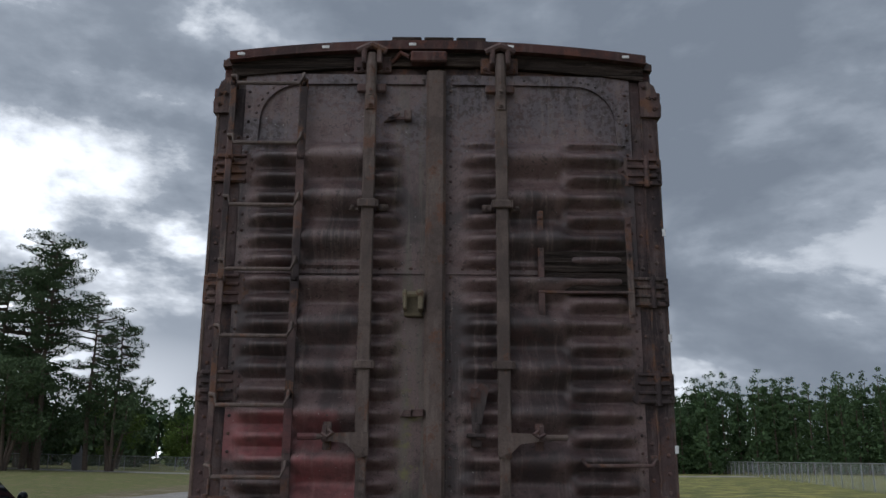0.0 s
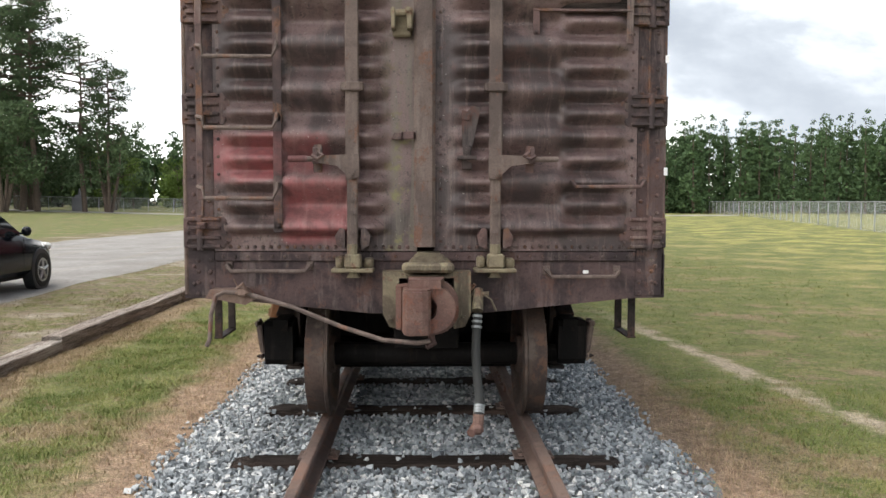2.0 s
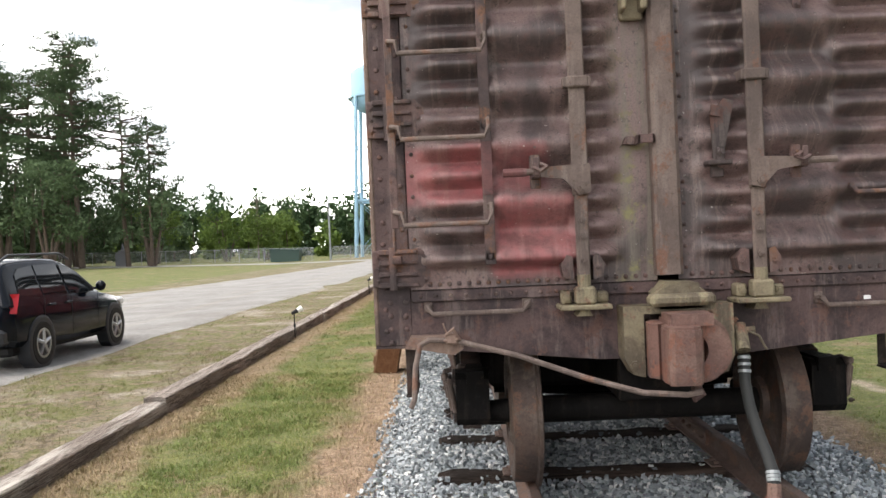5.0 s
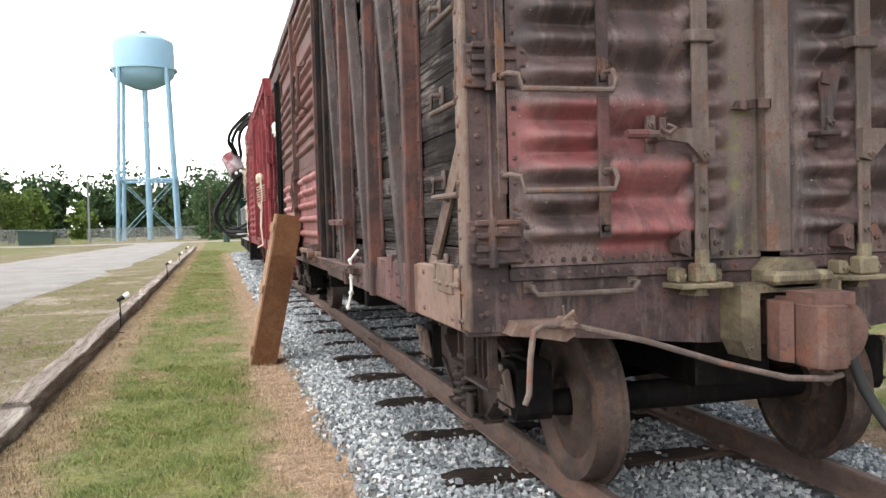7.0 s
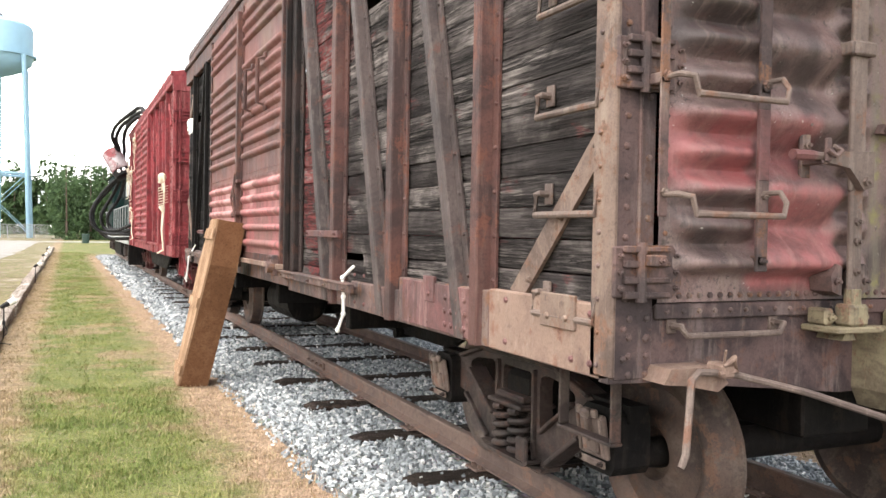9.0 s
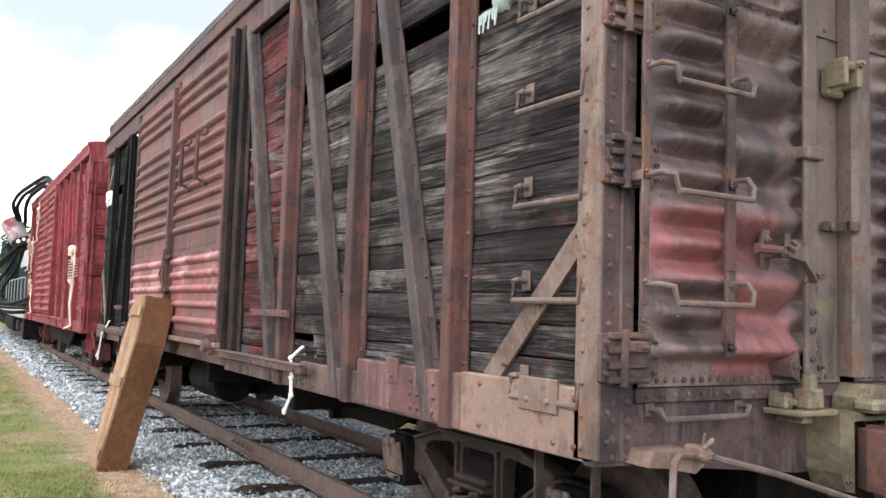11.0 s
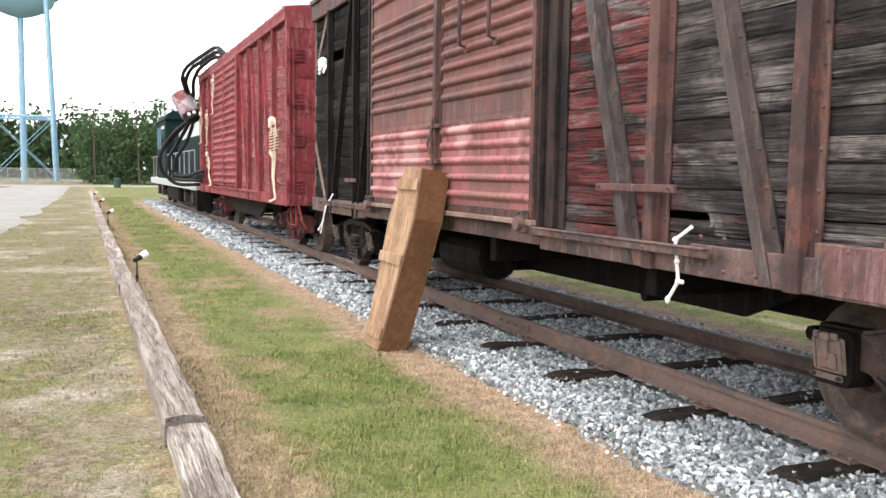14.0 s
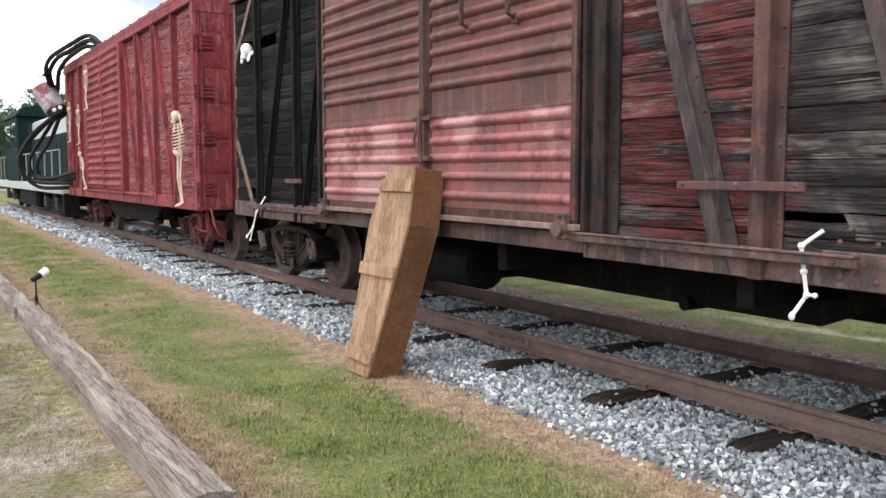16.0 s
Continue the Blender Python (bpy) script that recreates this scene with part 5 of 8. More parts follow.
def end_trim():
    for s, door in ((-1, DOOR_L), (1, DOOR_R)):
        # curved stiffening strip round the upper corner
        m = Mesh()
        prev = None
        pts = [(s * 0.10, 4.49), (s * 0.6, 4.49), (s * 0.95, 4.485)] + [(s * (0.95 + 0.33 * math.sin(a)), 4.15 + 0.335 * math.cos(a)) for a in np.linspace(0.15, math.pi / 2, 9)] + [(s * 1.285, 3.98)]
        inner = [(s * 0.10, 4.42), (s * 0.6, 4.42), (s * 0.93, 4.415)] + [(s * (0.94 + 0.28 * math.sin(a)), 4.14 + 0.275 * math.cos(a)) for a in np.linspace(0.15, math.pi / 2, 9)] + [(s * 1.225, 3.98)]
        m.prism(pts + inner[::-1], "y", 5.452, 5.478)
        for (xa, za), (xb, zb) in zip(pts, inner):
            m.rivet(((xa + xb) / 2, 5.452, (za + zb) / 2), (0, -1, 0), 0.012, 0.01)
        part("corner_strip", m, END_PANEL, door)
        m = Mesh()
        for k in range(24):
            x = s * (0.12 + k * 1.16 / 23)
            m.rivet((x, 5.475, 1.485), (0, -1, 0), 0.014, 0.012)
            m.rivet((x, 5.472, 3.115), (0, -1, 0), 0.012, 0.01) if k % 2 else None
        for k in range(27):
            m.rivet((0.09, 5.475, 1.52 + k * 0.11), (0, -1, 0), 0.012, 0.011) if s > 0 else None
            m.rivet((s * 1.30, 5.475, 1.5 + k * 0.11), (0, -1, 0), 0.012, 0.011)
        part("riveting", m, STEEL, door)
        part("seam_strip", Mesh().box(s * 0.07, s * 1.30, 5.462, 5.476, 3.075, 3.085, 0.003), END_PANEL, door)
    bar = Mesh().prism([(-0.078, 5.47), (-0.078, 5.40), (-0.06, 5.378), (0.035, 5.378), (0.055, 5.40), (0.055, 5.47)], "z", 1.49, 4.49)
    part("meeting_bar", bar, ROD_STEEL, DOOR_L, "plain weathered steel meeting bar")


end_trim()


def lock_rod(x, s):
    """A flat locking bar with its guides, cams and handle; s is the way that its handle points."""
    rod = Mesh()
    w0 = 0.041
    rod.box(x - w0, x + w0, 5.335, 5.36, 1.9, 4.30, 0.008)
    rod.box(x - w0 * 0.8, x + w0 * 0.8, 5.335, 5.362, 1.50, 1.92, 0.008)
    rod.tube([(x, 5.35, 4.28), (x, 5.35, 4.50), (x + 0.0, 5.38, 4.60)], 0.036, 10)
    bar = part("lock_rod", rod, ROD_STEEL, CAR, "tall flat locking bar on the end doors")
    part("splice", Mesh().box(x - 0.03, x + 0.03, 5.322, 5.336, 4.18, 4.36, 0.01), ROD_STEEL, bar)
    for y, z in ((5.335, 1.70), (5.335, 1.78), (5.335, 1.58), (5.322, 4.21), (5.322, 4.31)):
        part("bolt", Mesh().bolt((x, y, z), (0, -1, 0), 0.018, 0.012), ROD_STEEL, bar)
    for z in (2.47, 3.52):
        g = Mesh().box(x - 0.055, x + 0.055, 5.312, 5.335, z - 0.028, z + 0.028, 0.008)
        for q in (-1, 1):
            g.box(x + q * 0.05, x + q * 0.07, 5.32, 5.43, z - 0.026, z + 0.026, 0.005)
            g.box(x + q * 0.05, x + q * 0.13, 5.42, 5.44, z - 0.024, z + 0.024, 0.006)
            g.bolt((x + q * 0.105, 5.42, z), (0, -1, 0), 0.016, 0.014)
        part("rod_guide", g, ROD_STEEL, bar)
    top = Mesh().box(x - 0.13, x + 0.13, 5.44, 5.47, 4.50, 4.62, 0.008)
    top.box(x - 0.07, x - 0.035, 5.33, 5.46, 4.52, 4.64, 0.01).box(x + 0.035, x + 0.07, 5.33, 5.46, 4.52, 4.64, 0.01)
    top.tube([(x - 0.1, 5.36, 4.62), (x, 5.34, 4.66), (x + 0.1, 5.36, 4.62)], 0.025, 8)
    for q in (-0.1, 0.1):
        top.bolt((x + q, 5.44, 4.53), (0, -1, 0), 0.015)
    top.box(x - 0.1, x + 0.1, 5.40, 5.44, 4.34, 4.40, 0.008)
    part("keeper", top, STEEL, bar)
    base = Mesh().box(x - 0.13, x + 0.13, 5.30, 5.49, 1.335, 1.36, 0.006)
    base.box(x - 0.05, x + 0.055, 5.31, 5.40, 1.36, 1.45, 0.012).box(x - 0.11, x - 0.06, 5.38, 5.48, 1.36, 1.43, 0.01).box(x + 0.065, x + 0.125, 5.38, 5.48, 1.36, 1.42, 0.01)
    base.lathe([(0, 0.025), (0, 0.034), (0.08, 0.034), (0.08, 0.025)], (x, 5.35, 1.43), "z", 10)
    base.prism([(x - 0.04, 1.30), (x + 0.04, 1.30), (x + 0.02, 1.335), (x - 0.02, 1.335)], "y", 5.36, 5.49)
    for q in (-0.085, 0.095):
        base.bolt((x + q, 5.38, 1.395), (0, -1, 0), 0.018, 0.014)
    part("rod_seat", base, OLIVE_STEEL, bar, "moss-stained bracket at the rod foot")
    for q in (-1, 1):
        g = Mesh()
        g.prism([(x + q * 0.05, 1.48), (x + q * 0.1, 1.5), (x + q * 0.11, 1.56), (x + q * 0.08, 1.61), (x + q * 0.05, 1.6)], "y", 5.36, 5.47)
        g.bolt((x + q * 0.08, 5.36, 1.54), (0, -1, 0), 0.017, 0.012)
        part("rod_bracket", g, STEEL, bar)
    # handle: hub, arm and grip
    hd = Mesh()
    hd.prism([(x + s * -0.045, 2.06), (x + s * -0.045, 1.92), (x + s * 0.01, 1.905), (x + s * 0.04, 1.94), (x + s * 0.09, 1.99), (x + s * 0.2, 2.005), (x + s * 0.2, 2.05)], "y", 5.30, 5.335)
    hd.tube([(x + s * 0.18, 5.315, 2.03), (x + s * 0.30, 5.312, 2.03), (x + s * 0.38, 5.31, 2.03)], 0.017, 8)
    hd.bolt((x, 5.30, 1.94), (0, -1, 0), 0.02, 0.016)
    handle = part("handle", hd, ROD_STEEL, bar)
    if s < 0:
        part("grip", Mesh().tube([(x + s * 0.27, 5.3135, 2.03), (x + s * 0.385, 5.3095, 2.03)], 0.021, 8), SILL_RED, bar, "red-painted handle grip")
    rest = Mesh().box(x + s * 0.19, x + s * 0.245, 5.40, 5.42, 1.86, 2.19, 0.006)
    rest.box(x + s * 0.2, x + s * 0.24, 5.30, 5.42, 2.0, 2.02, 0.004).box(x + s * 0.205, x + s * 0.235, 5.285, 5.30, 2.01, 2.10, 0.005)
    for z in (1.89, 2.08, 2.16):
        rest.bolt((x + s * 0.217, 5.40, z), (0, -1, 0), 0.016, 0.012)
    rest.tube([(x + s * 0.2, 5.285, 2.07), (x + s * 0.17, 5.275, 2.05), (x + s * 0.2, 5.27, 2.03), (x + s * 0.24, 5.275, 2.05)], 0.009, 6)
    part("handle_rest", rest, STEEL, bar)


lock_rod(-0.455, -1)
lock_rod(0.425, 1)


def end_hinges():
    for s in (-1, 1):
        for z in (1.575, 2.345, 2.97, 3.80):
            hinge = part("hinge", Mesh().tube([(s * 1.415, 5.46, z - 0.11), (s * 1.415, 5.46, z + 0.11)], 0.021, 10), STEEL, CAR)
            m = Mesh().box(s * 1.525, s * 1.40, 5.474, 5.495, z - 0.095, z + 0.095, 0.006)
            for dz in (-0.06, 0.0, 0.06):
                m.bolt((s * 1.50, 5.476, z + dz), (0, -1, 0), 0.013, 0.014)
            part("leaf", m, STEEL, hinge)
            m = Mesh().prism([(s * 1.40, z - 0.1), (s * 1.27, z - 0.1), (s * 1.225, z - 0.05), (s * 1.225, z + 0.05), (s * 1.27, z + 0.1), (s * 1.40, z + 0.1)], "y", 5.466, 5.48)
            for dz in (-0.06, 0.0, 0.06):
                m.bolt((s * 1.255, 5.468, z + dz), (0, -1, 0), 0.011, 0.012)
            part("leaf", m, STEEL, hinge)
            for dz in (-0.085, -0.03, 0.03, 0.085):
                part("bar", Mesh().box(s * 1.41, s * 1.29, 5.445, 5.472, z + dz - 0.009, z + dz + 0.009, 0.003), STEEL, hinge)
                part("lug", Mesh().box(s * 1.49, s * 1.41, 5.448, 5.476, z + dz - 0.013, z + dz + 0.013, 0.004), STEEL, hinge)


end_hinges()


def end_ladder():
    lad = thing("ladder", "rusty steel ladder bolted to the boxcar end", "ladder", (-1.16, 5.35, 1.5))
    for x in (-1.39, -0.915):
        m = Mesh()
        zs = [1.58] if x > -1 else [1.78]
        if x > -1:
            m.box(x - 0.027, x + 0.027, 5.375, 5.39, zs[0], 1.93, 0.002).box(x - 0.027, x + 0.027, 5.375, 5.39, 2.2, 4.42, 0.002)
            part("stile_length", Mesh().box(x - 0.027, x + 0.027, 5.374, 5.391, 1.93, 2.2, 0.002), SILL_RED, lad, "red-painted length of the stile")
        else:
            m.box(x - 0.02, x + 0.02, 5.375, 5.387, zs[0], 4.42, 0.004)
        for z in (1.62, 2.28, 3.02, 3.85, 4.38):
            m.box(x - 0.024, x + 0.024, 5.375, 5.44, z - 0.02, z + 0.02, 0.004)
            m.bolt((x, 5.375, z), (0, -1, 0), 0.014, 0.012)
        part("stile", m, STEEL, lad)
    for k in range(7):
        z = 1.79 + 0.423 * k
        m = Mesh().tube([(-1.39, 5.375, z + 0.07), (-1.385, 5.30, z + 0.07), (-1.345, 5.27, z + 0.06), (-1.335, 5.262, z), (-0.925, 5.262, z), (-0.905, 5.27, z + 0.05), (-0.905, 5.30, z + 0.09), (-0.915, 5.375, z + 0.09)], 0.0105, 8)
        for x in (-1.39, -0.915):
            m.bolt((x, 5.375, z + 0.08), (0, -1, 0), 0.015, 0.016)
        part("rung", m, ROD_STEEL, lad, smooth=True)


end_ladder()


def end_small_parts():
    # plank tack board in its straps
    tack = thing("tack_board", "two weathered planks held by steel straps on the end door", "tack board", (0.98, 5.43, 2.95))
    for z0, z1 in ((2.965, 3.085), (3.09, 3.225)):
        m = Mesh()

        def fn(u, v, z0=z0, z1=z1):
            sec = [(0.0, 1), (0.0, 0), (0.5, 0), (1.0, 0), (1.0, 1)][round(v * 4)]
            x = lerp(0.70, 1.255, u)
            zz = lerp(z0, z1, sec[0])
            zz += (0.006 * noise.noise((x * 8, z0 * 5, sec[0] * 3)) if sec[0] in (0, 1) else 0)
            return (x, 5.415 + 0.035 * sec[1] + 0.003 * noise.noise((x * 7, zz * 9, 0)), zz)
        m.grid(fn, 14, 4)
        part("plank", m, HEADER_WOOD, tack)
    for x, a, b in ((0.68, 2.77, 3.5), (1.262, 2.75, 3.46)):
        m = Mesh().box(x - 0.021, x + 0.021, 5.405, 5.42, a, b, 0.004)
        for z in (a + 0.05, (a + b) / 2 + 0.1, b - 0.05):
            m.bolt((x, 5.405, z), (0, -1, 0), 0.013, 0.01)
        part("strap", m, STEEL, tack)
    part("ledge", Mesh().box(0.66, 1.28, 5.40, 5.45, 2.945, 2.962, 0.003), STEEL, tack)
    # handholds on the sheet and on the end sill
    for x0, x1, z, y in ((0.905, 1.355, 1.865, 5.44), (-1.245, -0.735, 1.335, 5.5), (0.765, 1.215, 1.30, 5.5)):
        m = Mesh().tube([(x0, y, z + 0.035), (x0, y - 0.065, z + 0.035), (x0 + 0.025, y - 0.07, z), (x1 - 0.025, y - 0.07, z), (x1, y - 0.065, z + 0.035), (x1, y, z + 0.035)], 0.0115, 8)
        for x in (x0, x1):
            m.box(x - 0.022, x + 0.022, y - 0.012, y, z + 0.005, z + 0.065, 0.004)
            m.bolt((x, y - 0.012, z + 0.035), (0, -1, 0), 0.016, 0.015)
        part("grab_iron", m, STEEL if z > 1.5 else ROD_STEEL, CAR, smooth=True)
    for z in (1.965, 2.67, 3.38):
        part("reflector", Mesh().box(1.508, 1.531, 5.487, 5.495, z - 0.025, z + 0.025, 0.002), WHITE_TAG, CAR, "small white reflective tag")
    part("reflector", Mesh().box(1.0, 1.035, 5.492, 5.5, 1.315, 1.335, 0.002), WHITE_TAG, CAR)
    # door stop bracket, latch, dangling hasp, top latch
    m = Mesh().box(-0.21, -0.09, 5.42, 5.47, 2.79, 2.93, 0.01)
    m.box(-0.215, -0.19, 5.33, 5.44, 2.82, 2.95, 0.008).box(-0.12, -0.085, 5.33, 5.44, 2.82, 2.95, 0.008)
    m.tube([(-0.22, 5.36, 2.92), (-0.08, 5.36, 2.92)], 0.022, 8)
    m.bolt((-0.115, 5.33, 2.93), (0, -1, 0), 0.02, 0.014)
    part("stop_bracket", m, OLIVE_STEEL, DOOR_L)
    m = Mesh().box(-0.155, -0.07, 5.36, 5.375, 2.155, 2.20, 0.004).box(-0.155, -0.14, 5.36, 5.46, 2.155, 2.2, 0.004).box(-0.085, -0.07, 5.36, 5.40, 2.155, 2.2, 0.004)
    m.lathe([(0, 0.02), (0.03, 0.02)], (-0.18, 5.42, 2.175), "y", 10)
    m.prism([(-0.22, 2.16), (-0.14, 2.155), (-0.14, 2.195), (-0.2, 2.2)], "y", 5.43, 5.46)
    part("latch", m, STEEL, DOOR_L)
    m = Mesh().prism([(0.225, 2.06), (0.275, 2.07), (0.335, 2.35), (0.285, 2.365), (0.255, 2.33), (0.215, 2.30)], "y", 5.385, 5.40)
    m.prism([(0.21, 2.28), (0.26, 2.27), (0.275, 2.32), (0.22, 2.335)], "y", 5.37, 5.385)
    m.box(0.19, 0.31, 5.35, 5.45, 2.03, 2.055, 0.005).box(0.24, 0.275, 5.36, 5.40, 2.05, 2.12, 0.006)
    m.bolt((0.255, 5.36, 2.09), (0, -1, 0), 0.018, 0.014)
    m.box(0.22, 0.285, 5.41, 5.45, 1.97, 2.04, 0.006)
    part("hanging_hasp", m, BRACE_STEEL, DOOR_R)
    m = Mesh().box(-0.34, -0.19, 5.43, 5.45, 4.15, 4.17, 0.004).box(-0.23, -0.18, 5.40, 5.46, 4.14, 4.21, 0.006).prism([(-0.37, 4.13), (-0.29, 4.15), (-0.26, 4.2), (-0.31, 4.18)], "y", 5.43, 5.46)
    part("latch", m, STEEL, DOOR_L)
    m = Mesh().box(-0.19, 0.06, 5.36, 5.45, 4.55, 4.63, 0.01).tube([(-0.2, 5.40, 4.6), (-0.26, 5.42, 4.64), (-0.32, 5.45, 4.58)], 0.014, 6)
    part("header_block", m, POST_STEEL, CAR)
    # stirrup steps
    for s in (-1, 1):
        for y0, y1 in ((5.67, 6.05),):
            st = Mesh()
            st.box(s * 1.385, s * 1.335, y0, y0 + 0.014, 0.885, 1.2, 0.004).box(s * 1.385, s * 1.335, y1, y1 + 0.014, 0.885, 1.2, 0.004)
            st.box(s * 1.39, s * 1.33, y0 - 0.004, y1 + 0.018, 0.871, 0.885, 0.004)
            part("stirrup_step", st, TRUCK_STEEL, CAR)


end_small_parts()


def coupler_gear():
    m = Mesh()
    m.prism([(-0.27, 1.34), (-0.27, 1.08), (-0.23, 1.0), (-0.17, 0.985), (-0.17, 1.30), (0.17, 1.30), (0.17, 0.985), (0.24, 1.0), (0.275, 1.08), (0.275, 1.34)], "y", 5.33, 5.5)
    m.box(-0.11, 0.15, 5.33, 5.5, 1.30, 1.42, 0.02).box(-0.15, 0.17, 5.24, 5.36, 1.34, 1.40, 0.02)
    m.prism([(-0.10, 1.40), (0.12, 1.40), (0.08, 1.455), (-0.05, 1.46)], "y", 5.30, 5.48)
    for x, z in ((-0.225, 1.05), (0.23, 1.05), (-0.06, 1.43), (0.09, 1.43)):
        m.bolt((x, 5.33, z), (0, -1, 0), 0.022, 0.015)
    part("striker", m, OLIVE_STEEL, CAR, "mossy olive-stained striker casting")
    body = Mesh()
    body.box(-0.11, 0.14, 5.2, 5.55, 1.03, 1.27, 0.03)
    outer = [(0.02 + 0.19 * math.cos(a), 1.145 + 0.165 * math.sin(a)) for a in np.linspace(radians(118), radians(-100), 16)]
    inner = [(0.0 + 0.075 * math.cos(a), 1.15 + 0.085 * math.sin(a)) for a in np.linspace(radians(-100), radians(118), 14)]
    for k, (ya, yb, grow) in enumerate(((5.02, 5.12, 0.0), (5.12, 5.24, 0.025))):
        body.prism([(x + grow * (1 if x > 0 else -1), z + grow * (1 if z > 1.15 else -1)) for x, z in outer] + inner, "y", ya, yb)
    body.prism([(-0.14, 1.0), (0.16, 1.0), (0.19, 1.15), (0.12, 1.30), (-0.12, 1.31)], "y", 5.19, 5.32)
    body.prism([(-0.13, 5.02), (0.10, 4.99), (0.13, 5.22), (-0.13, 5.22)], "z", 1.285, 1.345)
    shorten = Matrix.Translation((0.0, 5.33, 1.135)) @ Matrix.Diagonal((0.82, 0.92, 0.87, 1.0)) @ Matrix.Translation((0.0, -5.33, -1.135))
    body.moved(shorten)
    cpl = part("coupler", body, COUPLER_STEEL, CAR, "rust-red knuckle coupler")
    face = [(-0.165, 5.16), (-0.175, 5.03), (-0.165, 4.955), (-0.14, 4.925), (-0.03, 4.92), (0.01, 4.935), (0.03, 4.965), (0.03, 5.01), (-0.02, 5.06), (-0.04, 5.16)]
    kn = Mesh().prism(face, "z", 0.995, 1.27)
    kn.prism([(x * 0.93 - 0.006, y + 0.006) for x, y in face], "z", 1.27, 1.285).prism([(x * 0.93 - 0.006, y + 0.006) for x, y in face], "z", 0.98, 0.995)
    kn.tube([(-0.11, 5.06, 0.96), (-0.11, 5.06, 1.32)], 0.03, 12)
    part("knuckle", kn.moved(shorten), COUPLER_STEEL, cpl)
    part("guard_arm", Mesh().prism([(-0.185, 5.10), (-0.225, 5.16), (-0.215, 5.26), (-0.16, 5.34), (-0.10, 5.34), (-0.125, 5.2), (-0.145, 5.13)], "z", 0.99, 1.29).moved(shorten), COUPLER_STEEL, cpl)
    lk = Mesh().box(0.01, 0.06, 5.1, 5.18, 0.90, 1.02, 0.015).tube([(0.02, 5.13, 0.98), (0.05, 5.1, 0.9), (0.0, 5.08, 0.88)], 0.02, 8)
    part("lock_lifter", lk.moved(shorten), COUPLER_STEEL, cpl)
    rod = Mesh()
    rod.tube([(-1.345, 5.30, 0.885), (-1.325, 5.30, 0.93), (-1.315, 5.30, 1.08), (-1.29, 5.32, 1.19), (-1.24, 5.34, 1.215), (-1.1, 5.33, 1.205), (-0.8, 5.24, 1.13), (-0.5, 5.12, 1.03), (-0.25, 5.03, 0.965), (-0.05, 5.02, 0.95), (0.02, 5.03, 0.96)], 0.0138, 8)
    lever = part("uncoupling_lever", rod, ROD_STEEL, CAR, "long bent uncoupling rod", smooth=True)
    br = Mesh().prism([(-1.37, 1.17), (-1.27, 1.16), (-1.12, 1.13), (-1.07, 1.16), (-1.12, 1.225), (-1.34, 1.225)], "y", 5.37, 5.5)
    br.box(-1.16, -1.10, 5.30, 5.40, 1.19, 1.245, 0.01)
    br.tube([(-1.16, 5.3, 1.24), (-1.12, 5.29, 1.27), (-1.09, 5.31, 1.22), (-1.17, 5.31, 1.21)], 0.008, 6)
    br.tube([(-1.15, 5.31, 1.24), (-1.17, 5.28, 1.30)], 0.005, 5)
    part("lever_bracket", br, TAN_STEEL, lever)
    # air hose with valve
    v = Mesh().box(0.29, 0.345, 5.36, 5.5, 1.16, 1.22, 0.012).tube([(0.32, 5.40, 1.22), (0.32, 5.36, 1.16), (0.315, 5.32, 1.10)], 0.035, 10).tube([(0.25, 5.38, 1.19), (0.39, 5.37, 1.2)], 0.016, 8)
    v.tube([(0.36, 5.36, 1.19), (0.40, 5.34, 1.17), (0.43, 5.32, 1.10)], 0.006, 6).tube([(0.27, 5.38, 1.22), (0.30, 5.36, 1.26)], 0.012, 6)
    valve = part("angle_cock", v, OLIVE_STEEL, CAR)
    path = [(0.315, 5.32, 1.08), (0.305, 5.29, 0.95), (0.30, 5.22, 0.84), (0.30, 5.12, 0.74), (0.305, 5.03, 0.66), (0.305, 4.97, 0.6), (0.30, 4.94, 0.54)]
    part("air_hose", Mesh().tube(path, 0.027, 12), HOSE_GREY, valve, "hanging grey rubber air hose", smooth=True)
    for p, q in ((path[0], path[1]), (path[5], path[6])):
        cl = Mesh()
        a, b = Vector(p), Vector(q)
        for t in (0.05, 0.3, 0.55):
            c = a.lerp(b, t)
            cl.tube([c, c + (b - a).normalized() * 0.014], 0.032, 12)
        part("hose_clamp", cl, GALV, valve)
    gl = Mesh().tube([(0.30, 4.94, 0.55), (0.295, 4.93, 0.49)], 0.033, 10).box(0.255, 0.325, 4.88, 4.97, 0.44, 0.50, 0.02).tube([(0.28, 4.93, 0.47), (0.25, 4.88, 0.455)], 0.026, 8)
    part("glad_hand", gl, COUPLER_STEEL, valve)


coupler_gear()


# ---- trucks
def plate_with_holes(outer, holes, xa, xb):
    """A thick plate in the y-z plane with openings through it."""
    bm = bmesh.new()
    edges = []
    for loop in [outer] + holes:
        vs = [bm.verts.new((xa, a, b)) for a, b in loop]
        edges += [bm.edges.new((vs[k], vs[(k + 1) % len(vs)])) for k in range(len(vs))]
    bmesh.ops.triangle_fill(bm, use_beauty=True, use_dissolve=False, edges=edges)
    bm.verts.index_update()
    front = [tuple(v.co) for v in bm.verts]
    tris = [tuple(v.index for v in f.verts) for f in bm.faces]
    bm.free()
    n = len(front)
    m = Mesh()
    faces = tris + [tuple(i + n for i in t[::-1]) for t in tris]
    k0 = 0
    for loop in [outer] + holes:
        c = len(loop)
        faces += [(k0 + k, k0 + (k + 1) % c, n + k0 + (k + 1) % c, n + k0 + k) for k in range(c)]
        k0 += c
    return m.put(front + [(xb, p[1], p[2]) for p in front], faces)


